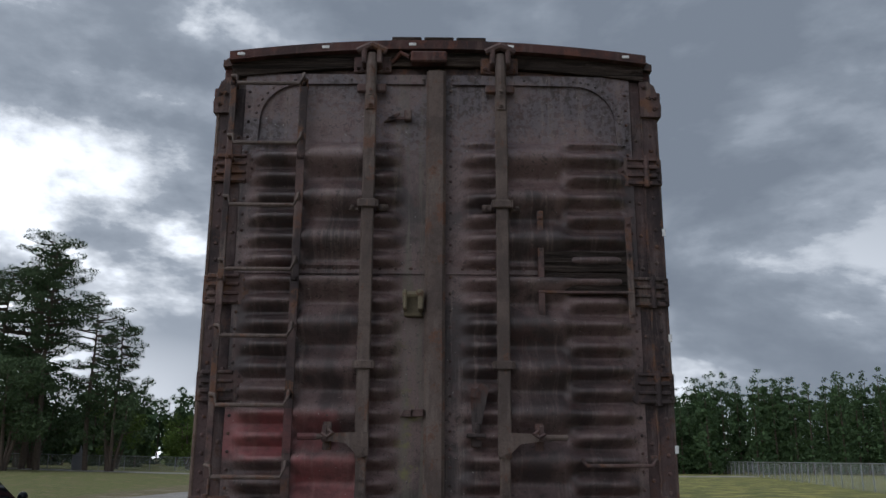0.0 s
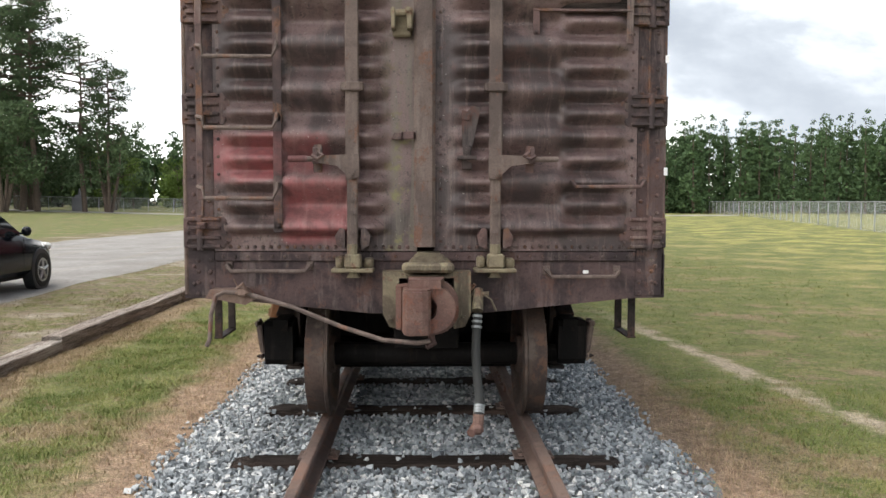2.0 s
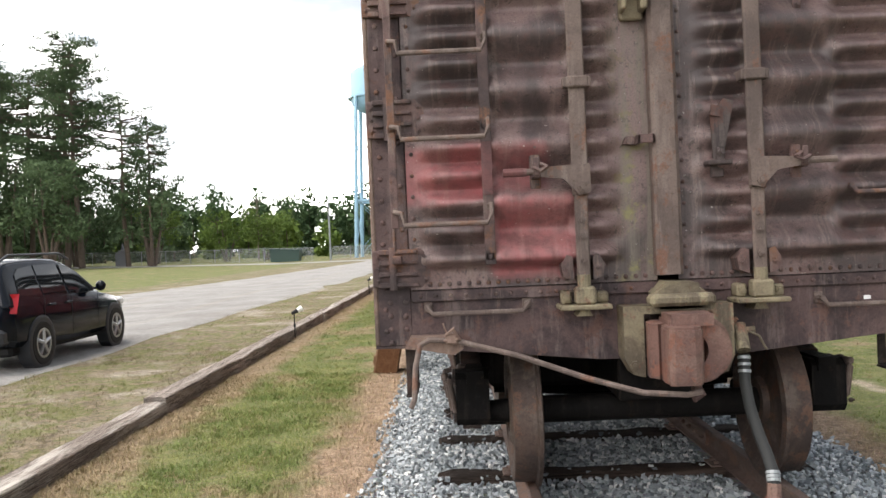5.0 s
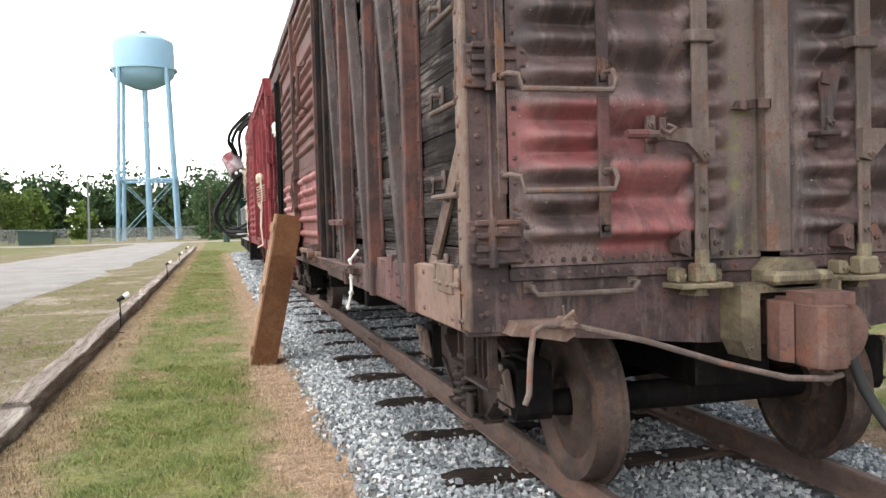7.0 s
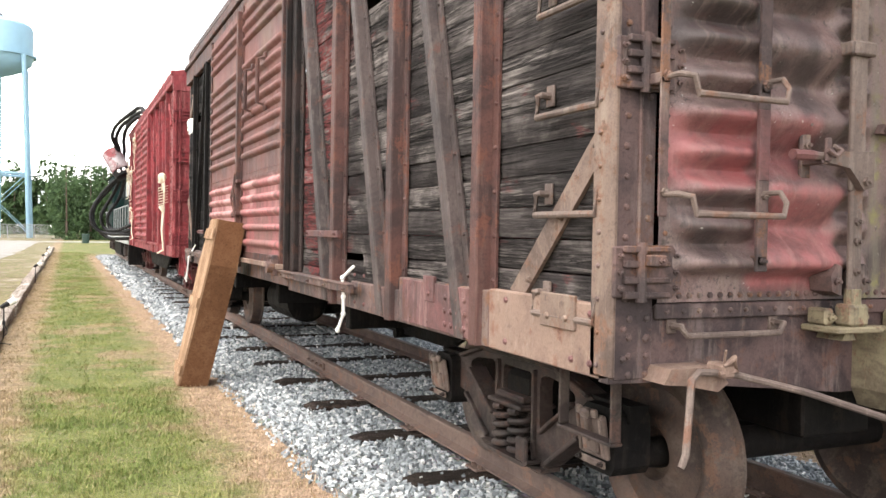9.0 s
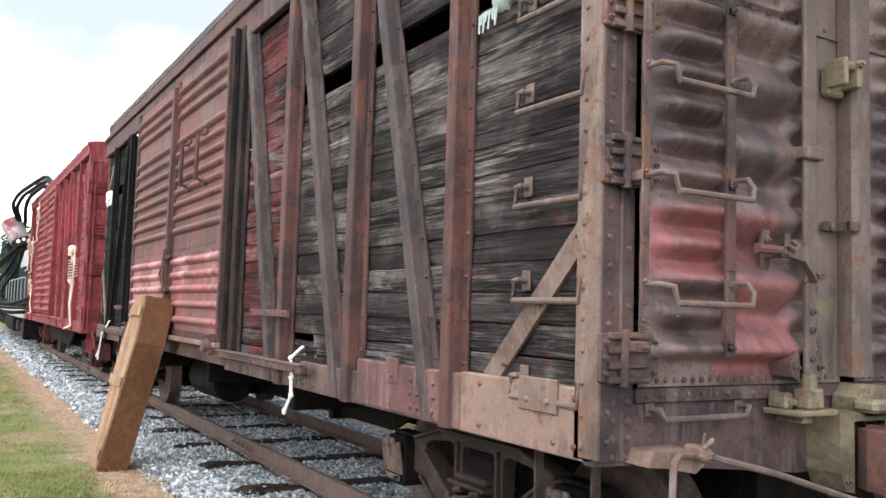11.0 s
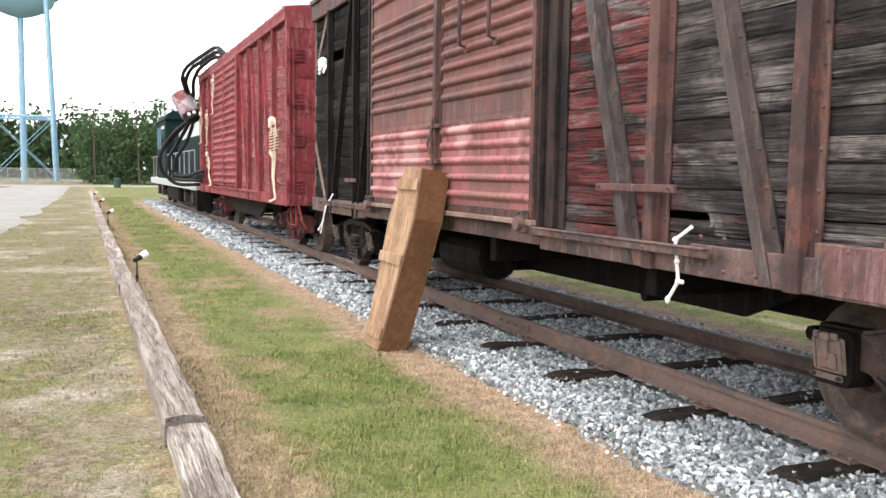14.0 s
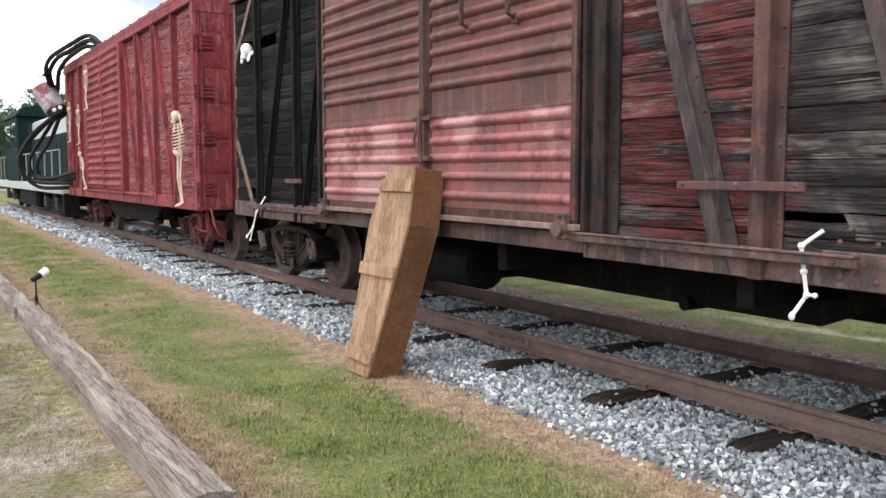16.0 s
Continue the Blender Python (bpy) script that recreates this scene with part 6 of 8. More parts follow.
def make_truck(y, name_label, mat, wheel_mat, group):
    truck = thing("truck", name_label, "rail truck", (0, y, 0.268), group=group)
    half = 0.865
    zc = 0.268 + 0.42
    for dy in (-half, half):
        prof = [(-0.0, 0.10), (-0.02, 0.12), (-0.055, 0.13), (-0.055, 0.17), (-0.02, 0.23), (-0.012, 0.30), (-0.05, 0.345), (-0.052, 0.375), (-0.045, 0.412), (0.06, 0.418), (0.078, 0.421), (0.088, 0.446), (0.108, 0.445), (0.118, 0.40), (0.09, 0.37), (0.07, 0.30), (0.085, 0.14), (0.12, 0.13), (0.12, 0.10)]
        for s in (-1, 1):
            m = Mesh().lathe([(s * (-0.765 + a) if s > 0 else -(-0.765 + a), r) for a, r in prof], (0, y + dy, zc), "x", 44)
            part("wheel", m, wheel_mat, truck, smooth=True)
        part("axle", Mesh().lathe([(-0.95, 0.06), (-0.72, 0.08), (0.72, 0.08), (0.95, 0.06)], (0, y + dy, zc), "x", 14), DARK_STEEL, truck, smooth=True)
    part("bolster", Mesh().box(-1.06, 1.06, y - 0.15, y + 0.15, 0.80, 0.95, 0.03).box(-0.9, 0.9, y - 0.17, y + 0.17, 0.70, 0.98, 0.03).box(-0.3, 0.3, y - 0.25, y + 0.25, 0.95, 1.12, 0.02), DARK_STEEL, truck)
    for s in (-1, 1):
        outer = [(-0.74, 0.93), (-0.62, 0.985), (-0.42, 1.035), (-0.20, 1.05), (0.20, 1.05), (0.42, 1.035), (0.62, 0.985), (0.74, 0.93), (0.76, 0.74), (0.68, 0.725), (0.60, 0.69), (0.35, 0.51), (0.27, 0.472), (0.16, 0.458), (-0.16, 0.458), (-0.27, 0.472), (-0.35, 0.51), (-0.60, 0.69), (-0.68, 0.725), (-0.76, 0.74)]
        holes = [[(-0.165, 0.945), (-0.14, 0.967), (0.14, 0.967), (0.165, 0.945), (0.165, 0.79), (-0.165, 0.79)], [(-0.2, 0.77), (0.2, 0.77), (0.2, 0.515), (-0.2, 0.515)]]
        for q in (-1, 1):
            holes.append([(q * 0.585, 0.895), (q * 0.575, 0.925), (q * 0.50, 0.955), (q * 0.30, 0.975), (q * 0.255, 0.955), (q * 0.24, 0.90), (q * 0.245, 0.70), (q * 0.262, 0.675), (q * 0.30, 0.678), (q * 0.36, 0.715)])
        fr = plate_with_holes([(y + a, b) for a, b in outer], [[(y + a, b) for a, b in h] for h in holes], s * 0.985, s * 1.065)
        # raised flanges along the chords and round the openings
        for ya, za, yb, zb, wd in ((-0.70, 0.945, -0.42, 1.025, 0.012), (-0.42, 1.03, 0.42, 1.03, 0.012), (0.42, 1.025, 0.70, 0.945, 0.012), (-0.62, 0.715, -0.34, 0.522, 0.012), (0.34, 0.522, 0.62, 0.715, 0.012),
                                   (-0.57, 0.875, -0.27, 0.672, 0.011), (0.27, 0.672, 0.57, 0.875, 0.011), (-0.30, 0.475, 0.30, 0.475, 0.014), (-0.205, 0.52, -0.205, 0.98, 0.010), (0.205, 0.52, 0.205, 0.98, 0.010)):
            d = Vector((yb - ya, zb - za))
            mm = Matrix.Translation((s * 1.03, y + (ya + yb) / 2, (za + zb) / 2)) @ Matrix.Rotation(math.atan2(d.y, d.x), 4, "X")
            fr.box(-0.062, 0.062, -d.length / 2 - 0.01, d.length / 2 + 0.01, -wd, wd, 0.005, mm)
        side = part("side_frame", fr, mat, truck)
        # spring seat: a shallow tray with a curled lip
        tray = Mesh().prism([(y - 0.27, 0.505), (y - 0.22, 0.482), (y + 0.22, 0.482), (y + 0.27, 0.505), (y + 0.27, 0.525), (y + 0.215, 0.503), (y - 0.215, 0.503), (y - 0.27, 0.525)], "x", s * 0.93, s * 1.15)
        part("spring_seat", tray, mat, side)
        for dy in (-half, half):
            bx = Mesh().prism([(y + dy - 0.13, 0.67), (y + dy - 0.10, 0.63), (y + dy + 0.10, 0.63), (y + dy + 0.13, 0.67), (y + dy + 0.13, 0.90), (y + dy + 0.09, 0.935), (y + dy - 0.09, 0.935), (y + dy - 0.13, 0.90)], "x", s * 0.93, s * 1.125)
            bx.prism([(y + dy - 0.155, 0.87), (y + dy + 0.155, 0.87), (y + dy + 0.155, 0.95), (y + dy - 0.155, 0.95)], "x", s * 0.96, s * 1.06)
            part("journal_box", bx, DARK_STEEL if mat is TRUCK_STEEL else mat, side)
            tilt = Matrix.Translation((s * 1.148, y + dy, 0.80)) @ Matrix.Rotation(radians(s * 9), 4, "Y")
            ld = Mesh().box(-0.014, 0.014, -0.105, 0.105, -0.10, 0.105, 0.010, tilt).box(0.0, s * 0.03, -0.06, 0.06, -0.075, 0.02, 0.010, tilt)
            for q in (-1, 1):
                ld.box(0, s * 0.026, q * 0.088 - 0.009, q * 0.088 + 0.009, -0.085, 0.09, 0.005, tilt)
                ld.box(-0.01, s * 0.035, q * 0.06 - 0.02, q * 0.06 + 0.02, 0.095, 0.135, 0.010, tilt)
            ld.box(0, s * 0.045, -0.035, 0.035, 0.085, 0.13, 0.012, tilt).box(0, s * 0.04, -0.014, 0.014, -0.02, 0.12, 0.006, tilt)
            ld.box(-0.03, s * 0.018, -0.10, 0.10, -0.135, -0.10, 0.012, tilt)
            part("journal_lid", ld, ROD_STEEL if mat is TRUCK_STEEL else mat, side)
            for q in (-0.085, 0.085):
                part("bolt", Mesh().bolt((s * 1.16, y + dy + q, 0.685), (s, 0, 0), 0.014, 0.014), mat, truck)
        for dyc in (-0.088, 0.088):
            for xc in (s * 0.985, s * 1.095):
                pts = [(xc + 0.05 * math.cos(a), y + dyc + 0.066 * math.sin(a), 0.515 + 0.235 * a / (2 * math.pi * 4.6)) for a in np.linspace(0, 2 * math.pi * 4.6, 60)]
                part("spring", Mesh().tube(pts, 0.0175, 7), mat, side, smooth=True)
        seat = Mesh().box(s * 0.93, s * 1.155, y - 0.19, y + 0.19, 0.765, 0.79, 0.008).box(s * 0.93, s * 1.12, y - 0.155, y + 0.155, 0.79, 0.83, 0.02)
        part("spring_cap", seat, mat, side)
        part("wedge_guard", Mesh().box(s * 1.125, s * 1.15, y - 0.245, y - 0.135, 0.503, 0.63, 0.008), mat, side)
    bm_ = Mesh()
    for dy in (-0.34, 0.34):
        bm_.tube([(-0.85, y + dy, 0.62), (0, y + dy * 0.8, 0.58), (0.85, y + dy, 0.62)], 0.04, 8)
        for s in (-1, 1):
            bm_.prism([(y + dy * 1.0, 0.47), (y + dy * 1.25, 0.5), (y + dy * 1.25, 0.75), (y + dy * 1.05, 0.72)], "x", s * 0.66, s * 0.76)
    part("brake_beam", bm_, DARK_STEEL, truck)
    part("spring_plank", Mesh().prism([(y - 0.25, 0.48), (y - 0.2, 0.46), (y + 0.2, 0.46), (y + 0.25, 0.48), (y + 0.25, 0.5), (y - 0.25, 0.5)], "x", -1.0, 1.0), DARK_STEEL, truck)
    return truck


near_truck = make_truck(7.0, "rusty cast rail truck with coil springs under the boxcar", TRUCK_STEEL, WHEEL_STEEL, "trucks of the weathered boxcar")
copy_thing(near_truck, pose(0, 16.75, 0.268))


# ---------------------------------------------------------------- red boxcar
RED = thing("boxcar", "bright red painted boxcar with steel posts and ribbed doors", "boxcar", (0, 25.4, 0.25))
RY0, RY1 = 19.45, 31.4


def red_car():
    part("underframe", Mesh().box(-0.22, 0.22, RY0 + 0.3, RY1 - 0.3, 0.78, 1.2, 0.01).prism([(22.6, 1.18), (28.3, 1.18), (27.2, 0.74), (23.7, 0.74)], "x", -1.2, -1.15).box(-0.5, 0.4, 24.6, 25.6, 0.72, 1.1, 0.03), DARK_STEEL, RED)
    part("body", Mesh().box(-1.42, 1.5, RY0 + 0.06, RY1 - 0.06, 1.2, 4.5, 0.02), RED_CAR, RED)
    out = [(x, roof_z(x) + 0.05) for x in np.linspace(-1.58, 1.58, 15)] + [(x, roof_z(x) - 0.02) for x in np.linspace(1.58, -1.58, 15)]
    roof = Mesh().prism(out, "y", RY0 - 0.05, RY1 + 0.05)
    roof.box(-1.56, -1.45, RY0 - 0.03, RY1 + 0.03, 4.58, 4.63, 0.01)
    for k in range(16):
        y = RY0 + 0.1 + k * 0.785
        roof.box(-1.59, -1.45, y - 0.04, y + 0.04, 4.58, 4.665, 0.01)
    part("roof", roof, RED_CAR, RED, "red roof with rusty cross ribs")
    part("side_plate", Mesh().box(-1.57, -1.42, RY0, RY1, 4.42, 4.60, 0.012), RED_CAR, RED)
    part("side_sill", Mesh().box(-1.53, -1.42, RY0 + 0.02, RY1, 1.15, 1.36, 0.01).box(-1.58, -1.5, 22.0, 28.6, 1.32, 1.37, 0.006), RED_CAR, RED)
    side_boards(-1.475, RY0 + 0.11, 24.4, RED_WOOD, RED, z0=1.36, z1=4.46, seed=80, h=0.139)
    side_boards(-1.475, 28.45, RY1 - 0.05, RED_WOOD, RED, z0=1.36, z1=4.46, seed=120, h=0.139)
    for y in (20.55, 21.85, 23.1, 29.2, 30.4):
        hat_post(y, y + 0.2, 1.15, 4.43, RED, RED_POST, d=0.09, rivets=False)
    for y, top in ((20.78, 21.78), (22.08, 23.02), (23.33, 24.25), (30.25, 29.32)):
        hat_post(y, y + 0.16, 1.16, 4.43, RED, RED_POST, lean=top - y, d=0.065, rivets=False)
    part("corner_post", Mesh().box(-1.545, -1.42, RY0, RY0 + 0.13, 1.15, 4.5, 0.015), RED_CAR, RED)
    part("corner_post", Mesh().box(-1.545, -1.42, RY1 - 0.3, RY1, 1.15, 4.5, 0.015), RED_CAR, RED)
    for y in (24.38, 28.35):
        part("door_post", Mesh().box(-1.6, -1.42, y, y + 0.14, 1.3, 4.44, 0.012), RED_POST, RED)
    for y0, y1 in ((24.55, 26.42), (26.46, 28.33)):
        m = Mesh()

        def fn(u, v, y0=y0, y1=y1):
            z, y = lerp(1.4, 4.42, v), lerp(y0, y1, u)
            d = 0.0
            for k in range(18):
                t = (z - (1.5 + 0.17 * k)) / 0.045
                if abs(t) < 1:
                    d = 0.045 * math.sqrt(1 - t * t)
            return (-1.555 - d * min(1, max(0, (min(u, 1 - u) * 1.87 - 0.04) / 0.05)), y, z)
        m.grid(fn, 16, 130)
        door = part("door", m, RED_CAR, RED, "red ribbed sliding door", smooth=True)
        part("door_edge", Mesh().box(-1.59, -1.53, y0 - 0.005, y0 + 0.05, 1.4, 4.42, 0.006), RED_CAR, door)
        part("door_edge", Mesh().box(-1.59, -1.53, y1 - 0.05, y1 + 0.005, 1.4, 4.42, 0.006), RED_CAR, door)
    # end facing the other car: seamed sheets, hinges, ladder bars
    end = Mesh()

    def fe(u, v):
        x, z = lerp(-1.52, 1.52, u), lerp(1.16, 4.5, v)
        k = (z - 1.16) / 0.56
        f = k - math.floor(k)
        e = min(1, min(u, 1 - u) * 12)
        return (x, RY0 - 0.03 * math.sin(math.pi * f) ** 0.7 * e + 0.01 * (f < 0.04), z)
    end.grid(fe, 24, 110)
    part("end_panel", end, RED_CAR, RED, smooth=True)
    xs = np.linspace(-1.55, 1.55, 17)
    part("gable", Mesh().prism([(x, roof_z(x) - 0.015) for x in xs] + [(1.55, 4.28), (-1.55, 4.28)], "y", RY0 - 0.045, RY0 + 0.08), RED_CAR, RED)
    rv = Mesh()
    for k in range(26):
        rv.rivet((-1.546, RY0 + 0.065, 1.25 + 0.117 * k), (-1, 0, 0), 0.016, 0.013)
        rv.rivet((-1.30, RY0 - 0.04, 1.25 + 0.117 * k), (0, -1, 0), 0.016, 0.013)
    for k in range(80):
        rv.rivet((-1.571, RY0 + 0.2 + 0.145 * k, 4.51), (-1, 0, 0), 0.016, 0.013)
    part("riveting", rv, RED_POST, RED)
    for x in (-1.5, -1.42, -0.98, -0.9):
        part("end_bar", Mesh().box(x - 0.015, x + 0.015, RY0 - 0.07, RY0 - 0.02, 1.2, 4.3, 0.005), RED_CAR, RED)
    for z in (1.50, 2.31, 3.04, 3.80):
        hinge = part("hinge", Mesh().tube([(-1.43, RY0 - 0.06, z - 0.13), (-1.43, RY0 - 0.06, z + 0.13)], 0.028, 8), RED_POST, RED)
        part("leaf", Mesh().box(-1.55, -1.22, RY0 - 0.05, RY0 - 0.03, z - 0.12, z + 0.12, 0.004), RED_POST, hinge)
        for dz in (-0.1, -0.04, 0.02, 0.08):
            part("bar", Mesh().box(-1.55, -1.25, RY0 - 0.075, RY0 - 0.048, z + dz, z + dz + 0.025, 0.005), RED_POST, hinge)
    part("grab_iron", Mesh().tube([(-1.54, RY0 + 0.3, 3.65), (-1.56, RY0 + 0.6, 4.1)], 0.02, 6), RED_CAR, RED)
    part("uncoupling_lever", Mesh().tube([(-1.35, RY0 - 0.1, 1.2), (-1.3, RY0 - 0.15, 0.9), (-1.2, RY0 - 0.1, 0.75)], 0.018, 6), RED_CAR, RED)
    m = Mesh().box(-1.35, -1.30, RY0 + 0.15, RY0 + 0.17, 0.8, 1.2, 0.004).box(-1.35, -1.3, RY0 + 0.55, RY0 + 0.57, 0.8, 1.2, 0.004).box(-1.35, -1.3, RY0 + 0.15, RY0 + 0.57, 0.79, 0.81, 0.004)
    part("stirrup_step", m, RED_CAR, RED)
    part("coupler", Mesh().box(-0.12, 0.12, 18.3, RY0 + 0.2, 1.02, 1.28, 0.03).box(-0.2, 0.2, 18.45, 18.85, 0.96, 1.32, 0.04), COUPLER_STEEL, RED)


red_car()
red_truck = make_truck(20.85, "red-painted rail truck with coil springs under the red boxcar", TRUCK_RED, WHEEL_STEEL, "trucks of the red boxcar")
copy_thing(red_truck, pose(0, 29.95, 0.268))
part("coupler", Mesh().box(-0.12, 0.12, Y1 - 0.1, 18.35, 1.02, 1.28, 0.03), COUPLER_STEEL, CAR)


# ---------------------------------------------------------------- locomotive
def locomotive():
    lo = thing("locomotive", "dark green and white diesel switching locomotive coupled to the red boxcar", "locomotive", (0, 43, 0.25))
    part("frame", Mesh().box(-1.48, 1.48, 33.0, 52.2, 1.12, 1.42, 0.02), LOCO_WHITE, lo, "pale striped locomotive sill")
    part("hood", Mesh().box(-0.95, 0.95, 33.6, 43.2, 1.42, 3.75, 0.08), LOCO_WHITE, lo)
    hood = part("hood_base", Mesh().box(-1.0, 1.0, 33.5, 43.2, 1.42, 3.05, 0.03), LOCO_GREEN, lo)
    for k in range(9):
        part("hood_door", Mesh().box(-1.02, -0.995, 33.8 + k * 1.03, 34.75 + k * 1.03, 1.5, 2.95, 0.01), LOCO_GREEN, hood)
    cab = part("cab", Mesh().box(-1.5, 1.5, 43.2, 47.6, 1.42, 4.0, 0.05), LOCO_GREEN, lo)
    part("cab_roof", Mesh().prism([(-1.55, 3.98), (-1.3, 4.3), (-0.7, 4.42), (0.7, 4.42), (1.3, 4.3), (1.55, 3.98)], "y", 43.0, 47.9), LOCO_GREEN, lo)
    for y0, y1 in ((43.5, 45.0), (45.3, 46.2), (46.4, 47.3)):
        part("window", Mesh().box(-1.515, -1.495, y0, y1, 2.75, 3.75, 0.01), GLASS, cab)
    for x in (-1.1, 0.35):
        part("window", Mesh().box(x, x + 0.75, 43.17, 43.2, 2.9, 3.7, 0.01), GLASS, cab)
    part("short_hood", Mesh().box(-0.95, 0.95, 47.6, 51.2, 1.42, 3.9, 0.08), LOCO_GREEN, lo)
    for y in np.arange(33.4, 52, 1.55):
        part("rail_post", Mesh().tube([(-1.45, y, 1.4), (-1.45, y, 2.45)], 0.022, 6), GALV, lo)
    part("handrail", Mesh().tube([(-1.45, 33.4, 2.45), (-1.45, 43.0, 2.45)], 0.02, 6), GALV, lo)
    part("handrail", Mesh().tube([(-1.45, 47.8, 2.45), (-1.45, 51.9, 2.45)], 0.02, 6), GALV, lo)
    part("fuel_tank", Mesh().box(-1.3, 1.3, 40.0, 45.0, 0.5, 1.12, 0.1), DARK_STEEL, lo)
    for yc in (36.6, 48.4):
        part("truck_frame", Mesh().box(-1.2, -1.02, yc - 1.8, yc + 1.8, 0.6, 0.85, 0.05).box(1.02, 1.2, yc - 1.8, yc + 1.8, 0.6, 0.85, 0.05).box(-1.2, 1.2, yc - 0.3, yc + 0.3, 0.7, 1.1, 0.03), DARK_STEEL, lo)
        for dy in (-1.2, 1.2):
            for s in (-1, 1):
                part("wheel", Mesh().lathe([(s * 0.68, 0.2), (s * 0.68, 0.54), (s * 0.71, 0.54), (s * 0.725, 0.5), (s * 0.82, 0.5), (s * 0.82, 0.2)], (0, yc + dy, 0.75), "x", 28), DARK_STEEL, lo)
            part("journal_box", Mesh().box(-1.32, -1.15, yc + dy - 0.2, yc + dy + 0.2, 0.6, 0.95, 0.03), TRUCK_STEEL, lo)
            part("spring", Mesh().lathe([(0, 0.08), (0.25, 0.08)], (-1.2, yc + dy + 0.45, 0.85), "z", 10), TRUCK_STEEL, lo)
    part("end_step", Mesh().box(-1.45, -1.0, 32.95, 33.3, 0.5, 1.15, 0.02).box(-1.45, -0.9, 32.8, 33.3, 0.45, 0.5, 0.01), DARK_STEEL, lo)
    part("coupler", Mesh().box(-0.12, 0.12, 31.3, 33.1, 0.98, 1.26, 0.03).box(-0.2, 0.2, 31.9, 32.4, 0.95, 1.3, 0.04), COUPLER_STEEL, lo)


locomotive()


# ---------------------------------------------------------------- props on the train
def catmull(pts, n=8):
    pts = [Vector(p) for p in pts]
    ext = [2 * pts[0] - pts[1]] + pts + [2 * pts[-1] - pts[-2]]
    out = []
    for i in range(1, len(ext) - 2):
        p0, p1, p2, p3 = ext[i - 1:i + 3]
        for k in range(n):
            t = k / n
            out.append(0.5 * (2 * p1 + (p2 - p0) * t + (2 * p0 - 5 * p1 + 4 * p2 - p3) * t * t + (3 * p1 - p0 - 3 * p2 + p3) * t ** 3))
    out.append(pts[-1])
    return out


def tentacle(pts, r=0.075):
    """A corrugated black pipe along a curve."""
    path = catmull(pts, 34)
    m = Mesh()
    n = 10
    side0 = Vector((1, 0, 0))
    for i, c in enumerate(path):
        d = (path[min(i + 1, len(path) - 1)] - path[max(i - 1, 0)]).normalized()
        u = (side0 - d * side0.dot(d)).normalized()
        side0 = u
        t = d.cross(u)
        rr = r * (1.0 if i % 2 else 0.84)
        m.v += [tuple(c + rr * (math.cos(2 * math.pi * j / n) * u + math.sin(2 * math.pi * j / n) * t)) for j in range(n)]
    m.f += [(i * n + j, i * n + (j + 1) % n, (i + 1) * n + (j + 1) % n, (i + 1) * n + j) for i in range(len(path) - 1) for j in range(n)]
    m.f += [tuple(range(n)), tuple((len(path) - 1) * n + j for j in range(n))]
    solid("hose", m, RUBBER, "thick black corrugated plastic pipe looping off the red boxcar", "hose", group="black pipes on the red boxcar")


for arc in ([(-1.4, 26.9, 4.70), (-1.5, 28.1, 5.06), (-1.77, 29.1, 4.93), (-2.0, 30.4, 4.77), (-2.1, 30.7, 4.48), (-1.95, 31.3, 4.2), (-1.85, 31.45, 3.95)],
            [(-1.38, 27.3, 4.70), (-1.48, 28.2, 4.95), (-1.72, 29.2, 4.82), (-1.88, 30.4, 4.72), (-1.98, 30.9, 4.42), (-1.86, 31.4, 4.16), (-1.8, 31.5, 3.9)],
            [(-1.38, 27.7, 4.70), (-1.5, 28.4, 4.84), (-1.7, 29.1, 4.70), (-1.76, 30.0, 4.60), (-1.75, 31.0, 4.42), (-1.7, 31.5, 4.14), (-1.72, 31.6, 3.85)]):
    tentacle(arc, 0.06)
for loop in ([(-1.8, 31.5, 3.35), (-2.14, 32.8, 2.86), (-2.52, 33.0, 2.35), (-2.52, 33.0, 1.80), (-2.12, 32.9, 1.36), (-1.6, 31.7, 1.34), (-1.45, 31.1, 1.38)],
             [(-1.76, 31.5, 3.35), (-1.95, 32.9, 2.78), (-2.3, 33.1, 2.12), (-2.2, 33.0, 1.66), (-1.9, 32.0, 1.6), (-1.6, 30.6, 1.75), (-1.5, 30.2, 1.78)],
             [(-1.68, 31.5, 3.32), (-1.76, 32.8, 2.70), (-2.1, 33.0, 2.08), (-2.04, 33.0, 1.70), (-1.8, 32.0, 1.52), (-1.6, 30.9, 1.60), (-1.5, 30.4, 1.62)],
             [(-1.86, 31.45, 3.3), (-2.28, 32.5, 2.82), (-2.62, 32.6, 2.2), (-2.55, 32.6, 1.72), (-2.2, 32.4, 1.5), (-1.66, 31.2, 1.48), (-1.5, 30.8, 1.5)]):
    tentacle(loop, 0.058)
drum = thing("drum", "red and white drum with two round lamps hung among black pipes", "drum", (-1.9, 31.45, 3.4))
tilt = Matrix.Translation((-1.95, 31.5, 3.78)) @ Matrix.Rotation(radians(-26), 4, "Y") @ Matrix.Rotation(radians(-22), 4, "X") @ Matrix.Scale(0.82, 4)
part("shell", Mesh().lathe([(-0.45, 0.28), (-0.45, 0.35), (0.4, 0.36), (0.45, 0.32)], (0, 0, 0), "z", 24).moved(tilt), DRUM_RED, drum, smooth=True)
part("snout", Mesh().lathe([(-0.75, 0.2), (-0.7, 0.3), (-0.45, 0.33)], (0, 0, 0), "z", 20).moved(tilt), RUBBER, drum, smooth=True)
for dx in (-0.1, 0.1):
    part("lamp", Mesh().lathe([(-0.05, 0.06), (0.0, 0.07), (0.02, 0.05)], (dx, -0.31, -0.56), "y", 14).moved(tilt), LAMP_WHITE, drum, smooth=True)


